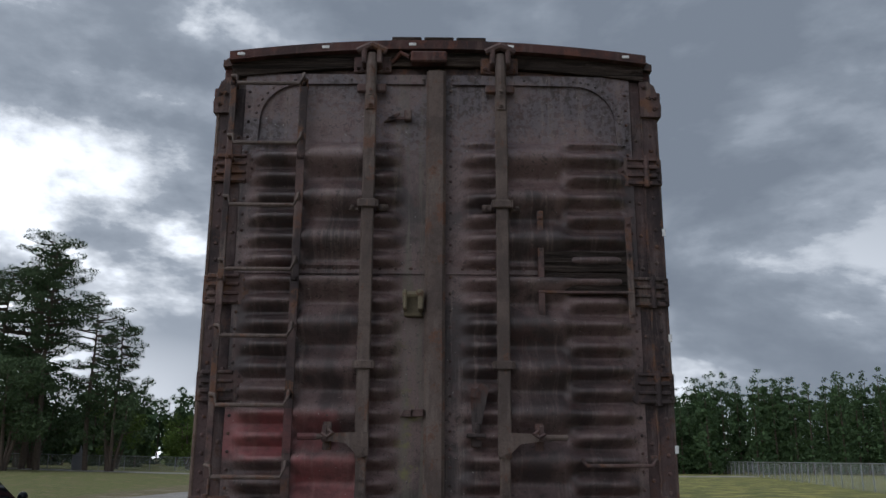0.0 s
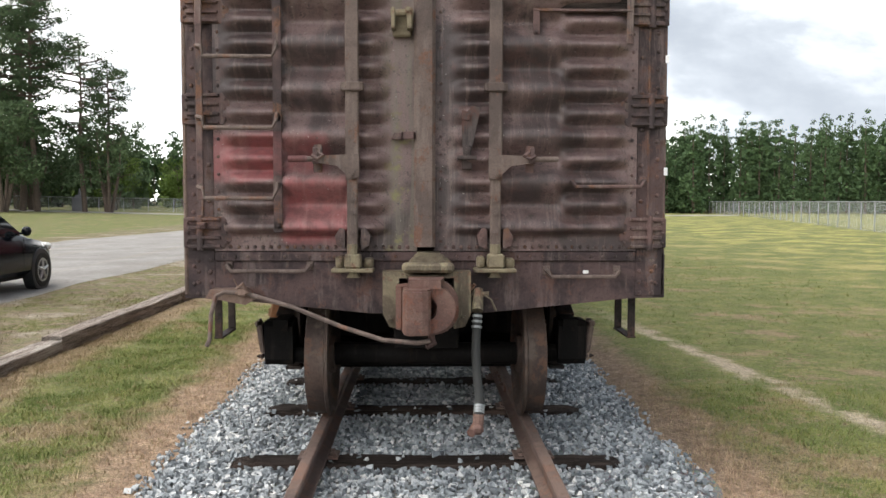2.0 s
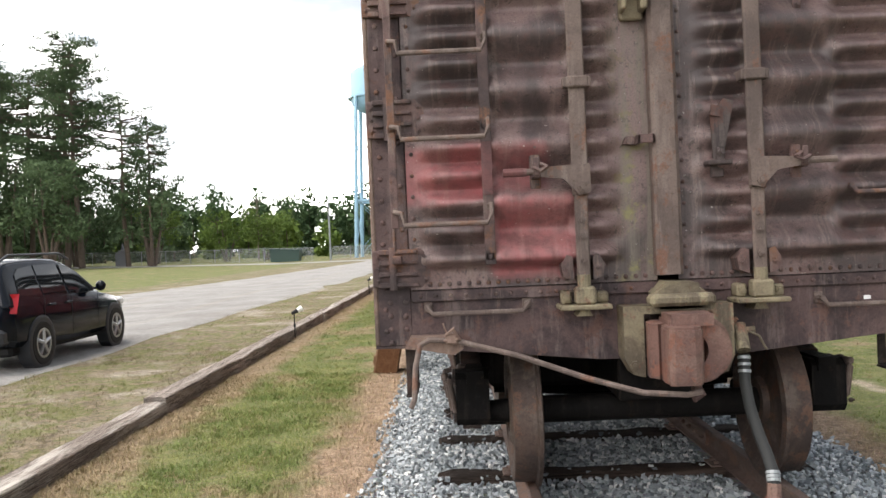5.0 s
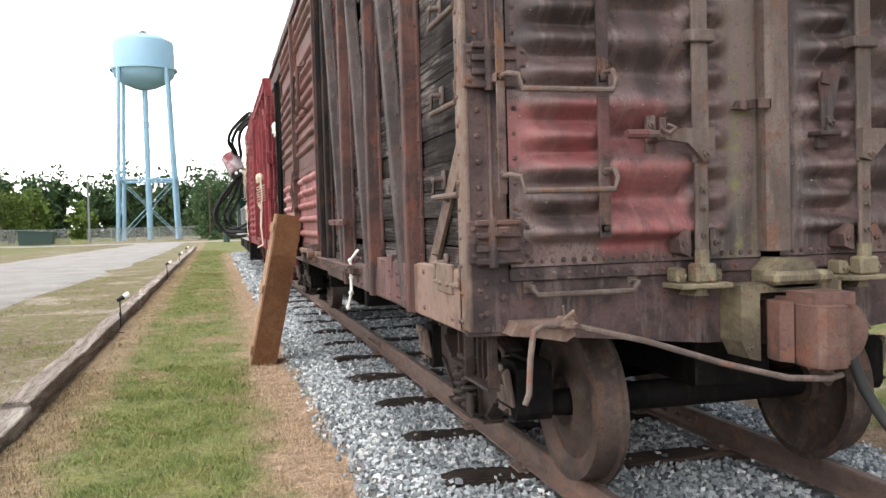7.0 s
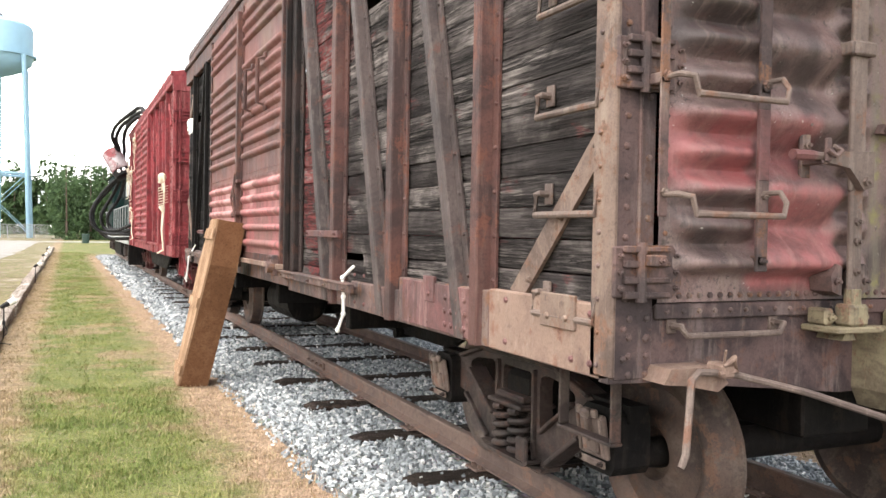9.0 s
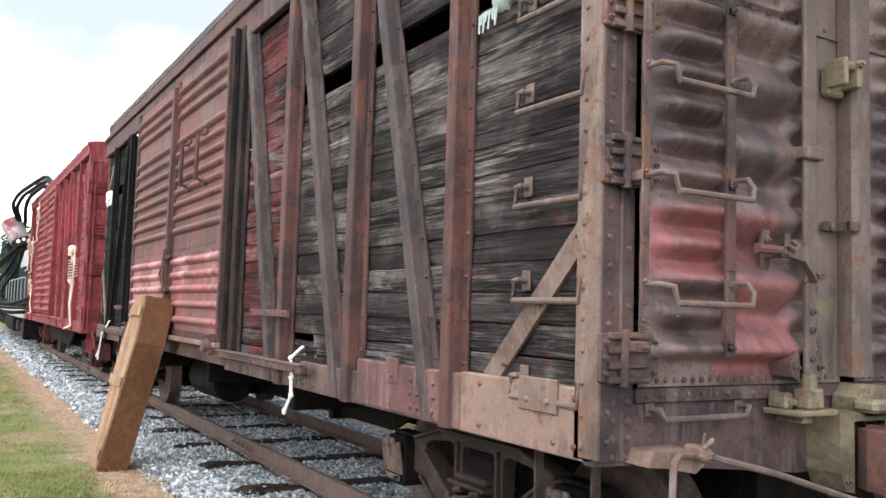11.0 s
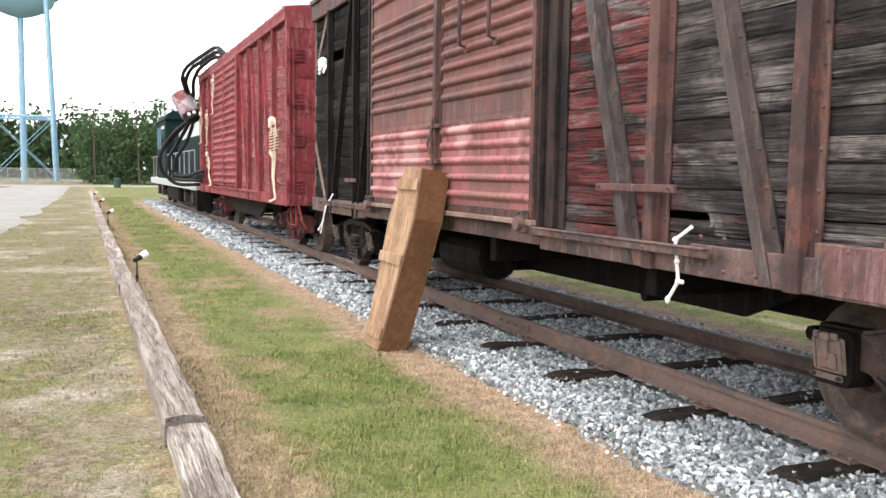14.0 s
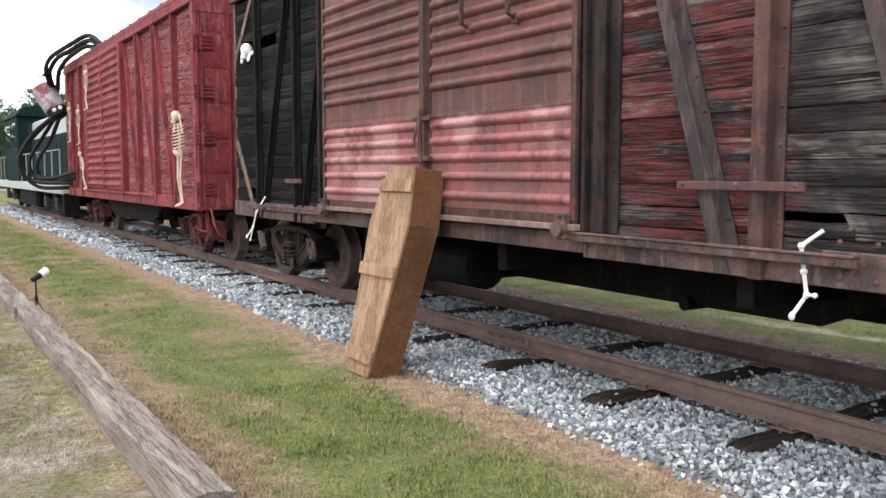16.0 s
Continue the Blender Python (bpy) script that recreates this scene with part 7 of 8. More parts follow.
def ball(m, c, r, n=10, squash=(1, 1, 1)):
    prof = [(-math.cos(math.pi * i / n) * r, max(0.004, math.sin(math.pi * i / n) * r)) for i in range(n + 1)]
    sub = Mesh().lathe(prof, (0, 0, 0), "z", 12)
    m.put([(c[0] + p[0] * squash[0], c[1] + p[1] * squash[1], c[2] + p[2] * squash[2]) for p in sub.v], sub.f)


def skull(m, c, s=1.0):
    """Cranium, cheekbones and a narrower jaw."""
    ball(m, c, 0.092 * s, 10, (1.0, 0.86, 1.0))
    ball(m, (c[0] - 0.03 * s, c[1], c[2] - 0.05 * s), 0.062 * s, 8, (0.9, 0.95, 0.9))
    m.box(c[0] - 0.085 * s, c[0] - 0.01 * s, c[1] - 0.038 * s, c[1] + 0.038 * s, c[2] - 0.145 * s, c[2] - 0.085 * s, 0.014 * s)


def figure(base, height, arms, lean=0.0, legs=((0.0, 0.0), (0.0, 0.0))):
    """A hanging bone figure as one plain mesh, its chest towards the car; base is at its feet."""
    m = Mesh()
    k = height / 1.65
    x, y, z = base

    def at(dy, dz, dx=0.0):
        return (x + dx * k, y + dy * k + lean * dz * k, z + dz * k)
    skull(m, at(0.02, 1.53, -0.02), 0.9 * k)
    m.tube([at(0, 1.4), at(0.0, 1.15, 0.02), at(0, 0.88)], 0.0158 * k, 7)
    for i in range(7):
        zz = 1.33 - 0.055 * i
        wdt = 0.145 - 0.008 * abs(i - 3)
        m.tube([at(wdt * math.cos(a), zz - 0.03 * math.sin(a), -0.09 * math.sin(a)) for a in np.linspace(0, 2 * math.pi, 13)], 0.0079 * k, 5)
    m.tube([at(-0.18, 1.38), at(0.18, 1.38)], 0.0101 * k, 6)
    m.tube([at(-0.11, 0.84), at(-0.13, 0.92, -0.03), at(0, 0.86), at(0.13, 0.92, -0.03), at(0.11, 0.84)], 0.0230 * k, 7)
    for s, (eb, hd) in zip((-1, 1), arms):
        m.tube([at(s * 0.18, 1.37), at(*eb)], 0.0137 * k, 6)
        m.tube([at(*eb), at(*hd)], 0.0115 * k, 6)
        ball(m, at(*hd), 0.03 * k, 6, (0.6, 1, 1.6))
    for s, (kn, ft) in zip((-1, 1), legs):
        m.tube([at(s * 0.10, 0.84), at(s * 0.09 + kn, 0.46, -0.03)], 0.0173 * k, 7)
        m.tube([at(s * 0.09 + kn, 0.46, -0.03), at(s * 0.08 + ft, 0.06)], 0.0137 * k, 6)
        m.tube([at(s * 0.08 + ft, 0.06), at(s * 0.08 + ft - 0.03, 0.0, -0.12)], 0.0158 * k, 6)
    return m


RAISED = (((-0.26, 1.52), (-0.12, 1.78)), ((0.27, 1.50), (0.13, 1.80)))
BENT = (((-0.24, 1.22), (-0.13, 1.5)), ((0.27, 1.28), (0.17, 1.58)))
MIXED = (((-0.3, 1.2), (-0.34, 0.95)), ((0.27, 1.50), (0.16, 1.78)))
for (px, py, pz), hgt, arms, ln, legs in (((-1.66, 19.85, 1.22), 1.58, BENT, 0.1, ((0.02, 0.03), (-0.02, -0.05))),
                                          ((-1.66, 27.68, 3.25), 0.95, RAISED, -0.05, ((0.25, 0.1), (-0.05, -0.2))),
                                          ((-1.66, 28.8, 2.46), 0.9, RAISED, 0.05, ((0.05, 0.0), (0.0, 0.1))),
                                          ((-1.66, 28.15, 1.36), 0.95, MIXED, 0.7, ((0.3, 0.2), (-0.1, -0.25))),
                                          ((-1.66, 30.1, 2.55), 0.95, RAISED, 0.0, ((0.0, 0.0), (0.1, 0.1)))):
    solid("skeleton_figure", figure((px, py, pz), hgt, arms, ln, legs), BONE, "yellowed plastic bone figure hung on the red boxcar side", "figure", group="bone figures on the red boxcar", smooth=True)

m = Mesh()
skull(m, (-1.50, 17.15, 3.41), 0.9)
for dy in (-0.13, 0.12):
    m.tube([(-1.44, 17.15 + dy, 3.35), (-1.5, 17.15 + dy, 3.33), (-1.53, 17.15 + dy, 3.25)], 0.02, 6)
    for q in (-0.025, 0, 0.025):
        m.tube([(-1.5, 17.15 + dy + q, 3.33), (-1.53, 17.15 + dy + q, 3.24)], 0.009, 5)
m.tube([(-1.44, 16.95, 3.36), (-1.44, 17.35, 3.36)], 0.03, 6)
solid("skeleton_figure", m, WHITE_BONE, "white plastic bone figure peering from a gap in the boards", "figure", smooth=True)


def bone_limb(pts, extra):
    m = Mesh()
    for a, b in zip(pts, pts[1:]):
        m.tube([a, Vector(a).lerp(Vector(b), 0.5), b], 0.0115, 7)
    for p in pts[1:-1]:
        ball(m, p, 0.019, 8)
    ball(m, pts[-1], 0.017, 8, (1, 1, 1.4))
    for p in extra:
        m.tube([pts[-2], p], 0.010, 6)
        ball(m, p, 0.015, 6)
    return m


solid("bone_arm", bone_limb([(-1.50, 8.61, 1.46), (-1.552, 8.70, 1.375), (-1.551, 8.68, 1.24), (-1.556, 8.655, 1.12), (-1.575, 8.725, 1.0)], [(-1.575, 8.595, 1.125)]), WHITE_BONE, "white plastic bone arm dangling from a hole in the boards", "figure", group="dangling bone arms", smooth=True)
solid("bone_arm", bone_limb([(-1.52, 16.5, 1.45), (-1.6, 16.62, 1.25), (-1.6, 16.75, 1.05), (-1.6, 17.0, 0.9)], [(-1.6, 16.88, 0.86)]), WHITE_BONE, "white plastic bone leg dangling beside the far truck", "figure", group="dangling bone arms", smooth=True)

m = Mesh()


def cloth(u, v):
    y = lerp(5.98, 6.3, u)
    r = 0.05 + 0.02 * noise.noise((u * 7, v * 5, 0))
    a = 2 * math.pi * v
    return (-1.46 + r * math.cos(a), y + 0.02 * math.sin(a * 2), 3.24 + r * 1.1 * math.sin(a) + 0.02 * noise.noise((u * 9, 2, v * 3)))


m.grid(cloth, 14, 12)
for k in range(8):
    yy = 6.28 + 0.022 * k
    m.tube([(-1.46, yy, 3.22), (-1.49, yy + 0.01, 3.19), (-1.495, yy + rng.uniform(-0.01, 0.02), 3.12 + rng.uniform(-0.02, 0.03))], 0.005, 5)
solid("rag", m, CLOTH, "pale frayed cloth stuffed in the gap between the boards", "cloth", smooth=True)


# ---------------------------------------------------------------- coffin
def coffin():
    co = thing("coffin", "brown plywood coffin standing upright against the boxcar", "coffin", (-2.15, 12.5, 0))
    # local plane: u along -y to +y across the lid, h up the slope
    slope = 0.2
    zs = [0.0, 1.32, 1.80]
    right = [12.30, 12.045, 12.10]
    left = [12.72, 12.72, 12.52]
    depth = 0.29

    def p(y, z, d):
        return (-2.25 + slope * z + d, y, z - 0.16 * d + 0.012)
    outline = [(right[0], zs[0]), (right[1], zs[1]), (right[2], zs[2]), (left[2], zs[2]), (left[1], zs[1]), (left[0], zs[0])]
    lid = Mesh()
    front = [p(y, z, 0.0) for y, z in outline]
    back = [p(y, z, 0.02) for y, z in outline]
    n = 6
    lid.put(front + back, [tuple(range(n)), tuple(range(n, 2 * n))[::-1]] + [(i, (i + 1) % n, n + (i + 1) % n, n + i) for i in range(n)])
    part("lid", lid, COFFIN_WOOD, co)
    panel_names = [(0, 1), (1, 2), (2, 3), (3, 4), (4, 5), (5, 0)]
    ctr = (12.4, 0.9)
    for a, b in panel_names:
        (ya, za), (yb, zb) = outline[a], outline[b]
        d = Vector((yb - ya, zb - za)).normalized()
        inn = Vector((-d.y, d.x)) * 0.018
        if (Vector(ctr) - Vector((ya, za))).dot(inn) < 0:
            inn = -inn
        q = [(ya, za), (yb, zb), (yb + inn.x, zb + inn.y), (ya + inn.x, za + inn.y)]
        m = Mesh().put([p(y, z, 0.0215) for y, z in q] + [p(y, z, depth) for y, z in q], [(0, 1, 2, 3), (4, 5, 6, 7), (0, 1, 5, 4), (1, 2, 6, 5), (2, 3, 7, 6), (3, 0, 4, 7)])
        # darker than the lid, as these panels face away from the light
        part("side_panel", m, COFFIN_SIDE, co, "plywood side with its shade put into a darker colour")
    bk = Mesh()
    bk.put([p(y, z, depth + 0.001) for y, z in outline] + [p(y, z, depth + 0.015) for y, z in outline], [tuple(range(n)), tuple(range(n, 2 * n))[::-1]] + [(i, (i + 1) % n, n + (i + 1) % n, n + i) for i in range(n)])
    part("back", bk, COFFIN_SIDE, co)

    def edge(zz, tab):
        if zz < zs[1]:
            return lerp(tab[0], tab[1], zz / zs[1])
        return lerp(tab[1], tab[2], (zz - zs[1]) / (zs[2] - zs[1]))
    for z0, z1 in ((0.115, 0.225), (0.855, 0.955), (1.585, 1.695)):
        pts = [(edge(z0, right) - 0.014, z0), (edge(z1, right) - 0.014, z1), (edge(z1, left) + 0.014, z1), (edge(z0, left) + 0.014, z0)]
        m = Mesh().put([p(y, z, -0.02) for y, z in pts] + [p(y, z, -0.001) for y, z in pts], [(0, 1, 2, 3), (7, 6, 5, 4), (0, 4, 5, 1), (1, 5, 6, 2), (2, 6, 7, 3), (3, 7, 4, 0)])
        part("batten", m, COFFIN_WOOD, co)


coffin()


# ---------------------------------------------------------------- timber edging and lamps
def edging():
    cuts = [-4.0, 3.0, 9.95, 16.9, 20.7, 24.6, 28.4, 32.3, 36.1, 40, 44, 48, 53, 58, 64, 72]
    for k, (a, b) in enumerate(zip(cuts, cuts[1:])):
        m = Mesh()
        n = int((b - a) / 0.16)
        sec = [(-0.115, -0.05), (-0.122, 0.10), (-0.121, 0.184), (-0.109, 0.198), (0.0, 0.2), (0.109, 0.198), (0.121, 0.184), (0.122, 0.10), (0.115, -0.05)]
        shift, turn = rng.uniform(-0.025, 0.025), rng.uniform(-0.02, 0.02)
        lift = (0.0, -0.042, 0.004, -0.012)[k] if k < 4 else rng.uniform(-0.02, 0.015)

        def fn(u, v, k=k, a=a, b=b, sec=sec, shift=shift, turn=turn, lift=lift):
            sx, sz = sec[round(v * 8)]
            y = lerp(a + 0.018, b - 0.018, u) + (0.03 * noise.noise((sx * 20, sz * 20, k * 3.3)) if u in (0, 1) else 0)
            wv = 0.014 * noise.noise((y * 1.3, sx * 9, k)) + 0.009 * noise.noise((y * 6, sx * 25, sz * 25))
            drop = -0.03 * abs(noise.noise((y * 0.5, k * 2.0, 9)))
            return (-4.325 + sx * (1 + 0.06 * noise.noise((y * 0.7, k, 0))) + shift + turn * (u - 0.5) * (b - a) * 0.2 + wv * 0.6, y, sz + (wv + drop + lift if sz > 0 else 0))
        m.grid(fn, n, 8)
        m.f.append(tuple(range(9)))
        m.f.append(tuple(n * 9 + j for j in range(9)))
        solid("edging_timber", m, EDGE_WOOD, "grey weathered square timber laid as lawn edging", "timber", group="timbers of the lawn edging")


edging()


def spot_lamp(x, y, aim, first=False):
    la = thing("garden_spotlight", "small black stake spotlight with a white bulb by the edging", "garden light", (x, y, 0), group="stake spotlights")
    part("stake", Mesh().tube([(x, y, -0.02), (x, y, 0.5)], 0.011, 6).box(x - 0.02, x + 0.02, y - 0.02, y + 0.02, 0.22, 0.28, 0.005), RUBBER, la)
    d = Vector((math.cos(aim), math.sin(aim), 0.45)).normalized()
    p = Vector((x, y, 0.5))
    part("socket", Mesh().tube([p - d * 0.05, p, p + d * 0.07], 0.028, 10, 0.04), RUBBER, la)
    part("bulb", Mesh().tube([p + d * 0.07, p + d * 0.13, p + d * 0.17], 0.045, 12, 0.058), LAMP_WHITE, la, smooth=True)
    part("cable", Mesh().tube(catmull([(x, y, 0.24), (x + 0.05, y - 0.15, 0.1), (x - 0.1, y - 0.5, 0.03), (x + 0.15, y - 0.9, 0.03)], 5), 0.006, 5), RUBBER, la)


for x, y, aim in ((-4.2, 17.1, 0.5), (-4.2, 31.0, 0.4), (-4.22, 41.0, 0.2), (-4.3, 52, 0.4)):
    spot_lamp(x, y, aim)


# ---------------------------------------------------------------- parked car
def suv():
    car = thing("car", "black compact off-road car with roof rails and spare wheel", "car", (-8.58, 15.8, 0.03))
    cx, g0 = -8.58, 0.03
    st = [(13.42, 0.74, 0.52, 0.98), (13.5, 0.83, 0.42, 1.06), (13.75, 0.88, 0.36, 1.10), (14.4, 0.90, 0.34, 1.10), (15.5, 0.905, 0.30, 1.08), (16.5, 0.905, 0.30, 1.05), (16.9, 0.895, 0.31, 1.02), (17.4, 0.87, 0.34, 0.95), (17.85, 0.80, 0.38, 0.86), (18.03, 0.66, 0.45, 0.74)]
    m = Mesh()
    sec = [(0.0, 0.0, 0), (0.9, 0.0, 0), (1.0, 0.12, 0), (1.0, 0.55, 0), (0.985, 0.8, 0), (0.93, 0.97, 0), (0.80, 1.0, 0), (0.0, 1.03, 0)]
    ring = sec + [(-a, b, c) for a, b, c in sec[-2:0:-1]]
    verts = [(cx + hw * a, y, g0 + lerp(zl, zh, b)) for y, hw, zl, zh in st for a, b, c in ring]
    n = len(ring)
    faces = [(i * n + j, i * n + (j + 1) % n, (i + 1) * n + (j + 1) % n, (i + 1) * n + j) for i in range(len(st) - 1) for j in range(n)] + [tuple(range(n)), tuple((len(st) - 1) * n + j for j in range(n))]
    m.put(verts, faces)
    body = part("body", m, CAR_PAINT, car, smooth=True)
    # greenhouse
    gh = [(13.47, 0.80, 1.06), (13.53, 0.76, 1.32), (13.63, 0.71, 1.56), (13.85, 0.69, 1.645), (14.3, 0.685, 1.68), (14.9, 0.685, 1.69), (15.35, 0.68, 1.675), (15.75, 0.68, 1.60), (16.2, 0.71, 1.40), (16.7, 0.77, 1.13), (16.95, 0.8, 1.03)]
    m = Mesh()
    verts = []
    for y, hw, zt in gh:
        half = [(0.868, 0.98), (lerp(0.868, hw, 0.12), lerp(1.0, zt - 0.07, 0.12)), (hw, max(1.0, zt - 0.07)), (hw - 0.02, zt - 0.03), (hw - 0.07, zt), (0.35, zt + 0.03), (0.0, zt + 0.038)]
        verts += [(cx + a, y, g0 + b) for a, b in half] + [(cx - a, y, g0 + b) for a, b in half[-2::-1]]
    n = 13
    faces = [(i * n + j, i * n + j + 1, (i + 1) * n + j + 1, (i + 1) * n + j) for i in range(len(gh) - 1) for j in range(n - 1)] + [tuple(range(n)), tuple((len(gh) - 1) * n + j for j in range(n))]
    m.put(verts, faces)
    part("cabin", m, CAR_PAINT, body, smooth=True)
    for s in (-1, 1):
        def side(y, z):
            t = (z - 0.98) / 0.63
            return (cx + s * (lerp(0.868, 0.685, t) + 0.012), y, g0 + z)
        for quad, nm in (([(13.85, 1.14), (13.92, 1.46), (14.06, 1.55), (14.50, 1.59), (14.55, 1.10)], "quarter_window"), ([(14.61, 1.10), (14.56, 1.59), (15.32, 1.60), (15.42, 1.08)], "side_window"), ([(15.50, 1.08), (15.42, 1.59), (15.62, 1.57), (16.0, 1.44), (16.5, 1.13), (16.45, 1.07)], "side_window")):
            k = len(quad)
            vs = [side(y, z) for y, z in quad] + [(p[0] - s * 0.012, p[1], p[2]) for p in (side(y, z) for y, z in quad)]
            part(nm, Mesh().put(vs, [tuple(range(k)), tuple(range(k, 2 * k))[::-1]] + [(i, (i + 1) % k, k + (i + 1) % k, k + i) for i in range(k)]), GLASS, body)
        part("roof_rail", Mesh().tube([(cx + s * 0.62, 13.75, g0 + 1.68), (cx + s * 0.63, 13.95, g0 + 1.76), (cx + s * 0.64, 15.6, g0 + 1.77), (cx + s * 0.63, 15.95, g0 + 1.67)], 0.02, 8), CAR_TRIM, body)
        mir = Mesh()
        ball(mir, (cx + s * 1.0, 16.42, g0 + 1.16), 0.12, 8, (0.8, 0.6, 0.8))
        mir.box(cx + s * 0.86, cx + s * 0.96, 16.4, 16.46, g0 + 1.1, g0 + 1.14, 0.01)
        part("mirror", mir, CAR_PAINT, body, smooth=True)
        tl = Mesh().put([(cx + s * (q + 0.008), y, g0 + z) for q, y, z in ((0.66, 13.42, 0.9), (0.90, 13.62, 0.88), (0.89, 13.74, 1.17), (0.68, 13.47, 1.18))] + [(cx + s * (q - 0.03), y + 0.05, g0 + z) for q, y, z in ((0.66, 13.42, 0.9), (0.90, 13.62, 0.88), (0.89, 13.74, 1.17), (0.68, 13.47, 1.18))], [(0, 1, 2, 3), (7, 6, 5, 4), (0, 4, 5, 1), (1, 5, 6, 2), (2, 6, 7, 3), (3, 7, 4, 0)])
        part("tail_lamp", tl, TAIL_RED, body)
        for y in (15.35, 14.75):
            part("door_handle", Mesh().box(cx + s * 0.895, cx + s * 0.93, y - 0.09, y + 0.09, g0 + 0.93, g0 + 0.965, 0.01), CAR_PAINT, body)
        for y in (14.5, 15.46, 16.5):
            part("door_seam", Mesh().box(cx + s * 0.9, cx + s * 0.9085, y - 0.005, y + 0.005, g0 + 0.42, g0 + 1.05, 0.001), RUBBER, body)
        part("headlamp", Mesh().box(cx + s * 0.60, cx + s * 0.83, 17.72, 17.92, g0 + 0.72, g0 + 0.88, 0.05), LAMP_WHITE, body)
        for y in (14.38, 17.25):
            part("wheel_arch", Mesh().lathe([(s * 0.70, 0.43), (s * 0.905, 0.43), (s * 0.915, 0.40), (s * 0.915, 0.36)], (cx, y, g0 + 0.37), "x", 28), CAR_TRIM, body)
            wh = part("wheel", Mesh().lathe([(s * 0.70, 0.2), (s * 0.70, 0.33), (s * 0.73, 0.36), (s * 0.89, 0.36), (s * 0.925, 0.335), (s * 0.925, 0.24), (s * 0.90, 0.235), (s * 0.90, 0.02)], (cx, y, g0 + 0.36), "x", 30), RUBBER, car, "black tyre", smooth=True)
            rim = Mesh().lathe([(s * 0.902, 0.235), (s * 0.93, 0.235), (s * 0.93, 0.205), (s * 0.905, 0.2)], (cx, y, g0 + 0.36), "x", 30)
            for k in range(5):
                a = 2 * math.pi * k / 5 + 0.3
                c, sn = math.cos(a), math.sin(a)
                rim.tube([(cx + s * 0.918, y, g0 + 0.36), (cx + s * 0.922, y + 0.21 * c, g0 + 0.36 + 0.21 * sn)], 0.035, 6, 0.028)
            ball(rim, (cx + s * 0.915, y, g0 + 0.36), 0.05, 8, (0.4, 1, 1))
            part("rim", rim, CHROME, wh, "silver five-spoke rim", smooth=True)
    sp = part("spare_wheel", Mesh().lathe([(-0.02, 0.02), (-0.06, 0.30), (-0.04, 0.36), (0.16, 0.36), (0.18, 0.3), (0.18, 0.02)], (cx - 0.05, 13.28, g0 + 0.88), "y", 30), RUBBER, car, smooth=True)
    rim = Mesh().lathe([(-0.062, 0.275), (-0.085, 0.27), (-0.085, 0.24), (-0.062, 0.235)], (cx - 0.05, 13.28, g0 + 0.88), "y", 30, closed=True)
    for k in range(5):
        a = 2 * math.pi * k / 5 + 0.31
        c, sn = math.cos(a), math.sin(a)
        rim.prism([(cx - 0.05 + r * c - w_ * sn, g0 + 0.88 + r * sn + w_ * c) for r, w_ in ((0.03, -0.05), (0.25, -0.062), (0.25, 0.062), (0.03, 0.05))], "y", 13.19, 13.225)
    rim.lathe([(-0.06, 0.075), (-0.10, 0.07), (-0.105, 0.03)], (cx - 0.05, 13.28, g0 + 0.88), "y", 16)
    part("rim", rim, CHROME, sp, smooth=True)
    part("rear_window", Mesh().put([(cx + dx, y, g0 + z) for dx, y, z in ((-0.66, 13.485, 1.14), (0.66, 13.485, 1.14), (0.6, 13.60, 1.54), (-0.6, 13.60, 1.54))] + [(cx + dx, y + 0.05, g0 + z) for dx, y, z in ((-0.66, 13.485, 1.14), (0.66, 13.485, 1.14), (0.6, 13.60, 1.54), (-0.6, 13.60, 1.54))], [(0, 1, 2, 3), (7, 6, 5, 4), (0, 4, 5, 1), (1, 5, 6, 2), (2, 6, 7, 3), (3, 7, 4, 0)]), GLASS, body)
    part("bumper", Mesh().box(cx - 0.82, cx + 0.82, 13.34, 13.6, g0 + 0.42, g0 + 0.66, 0.05), CAR_TRIM, body)
    part("underbody", Mesh().box(cx - 0.75, cx + 0.75, 13.7, 17.8, g0 + 0.22, g0 + 0.4, 0.05), RUBBER, car)


suv()


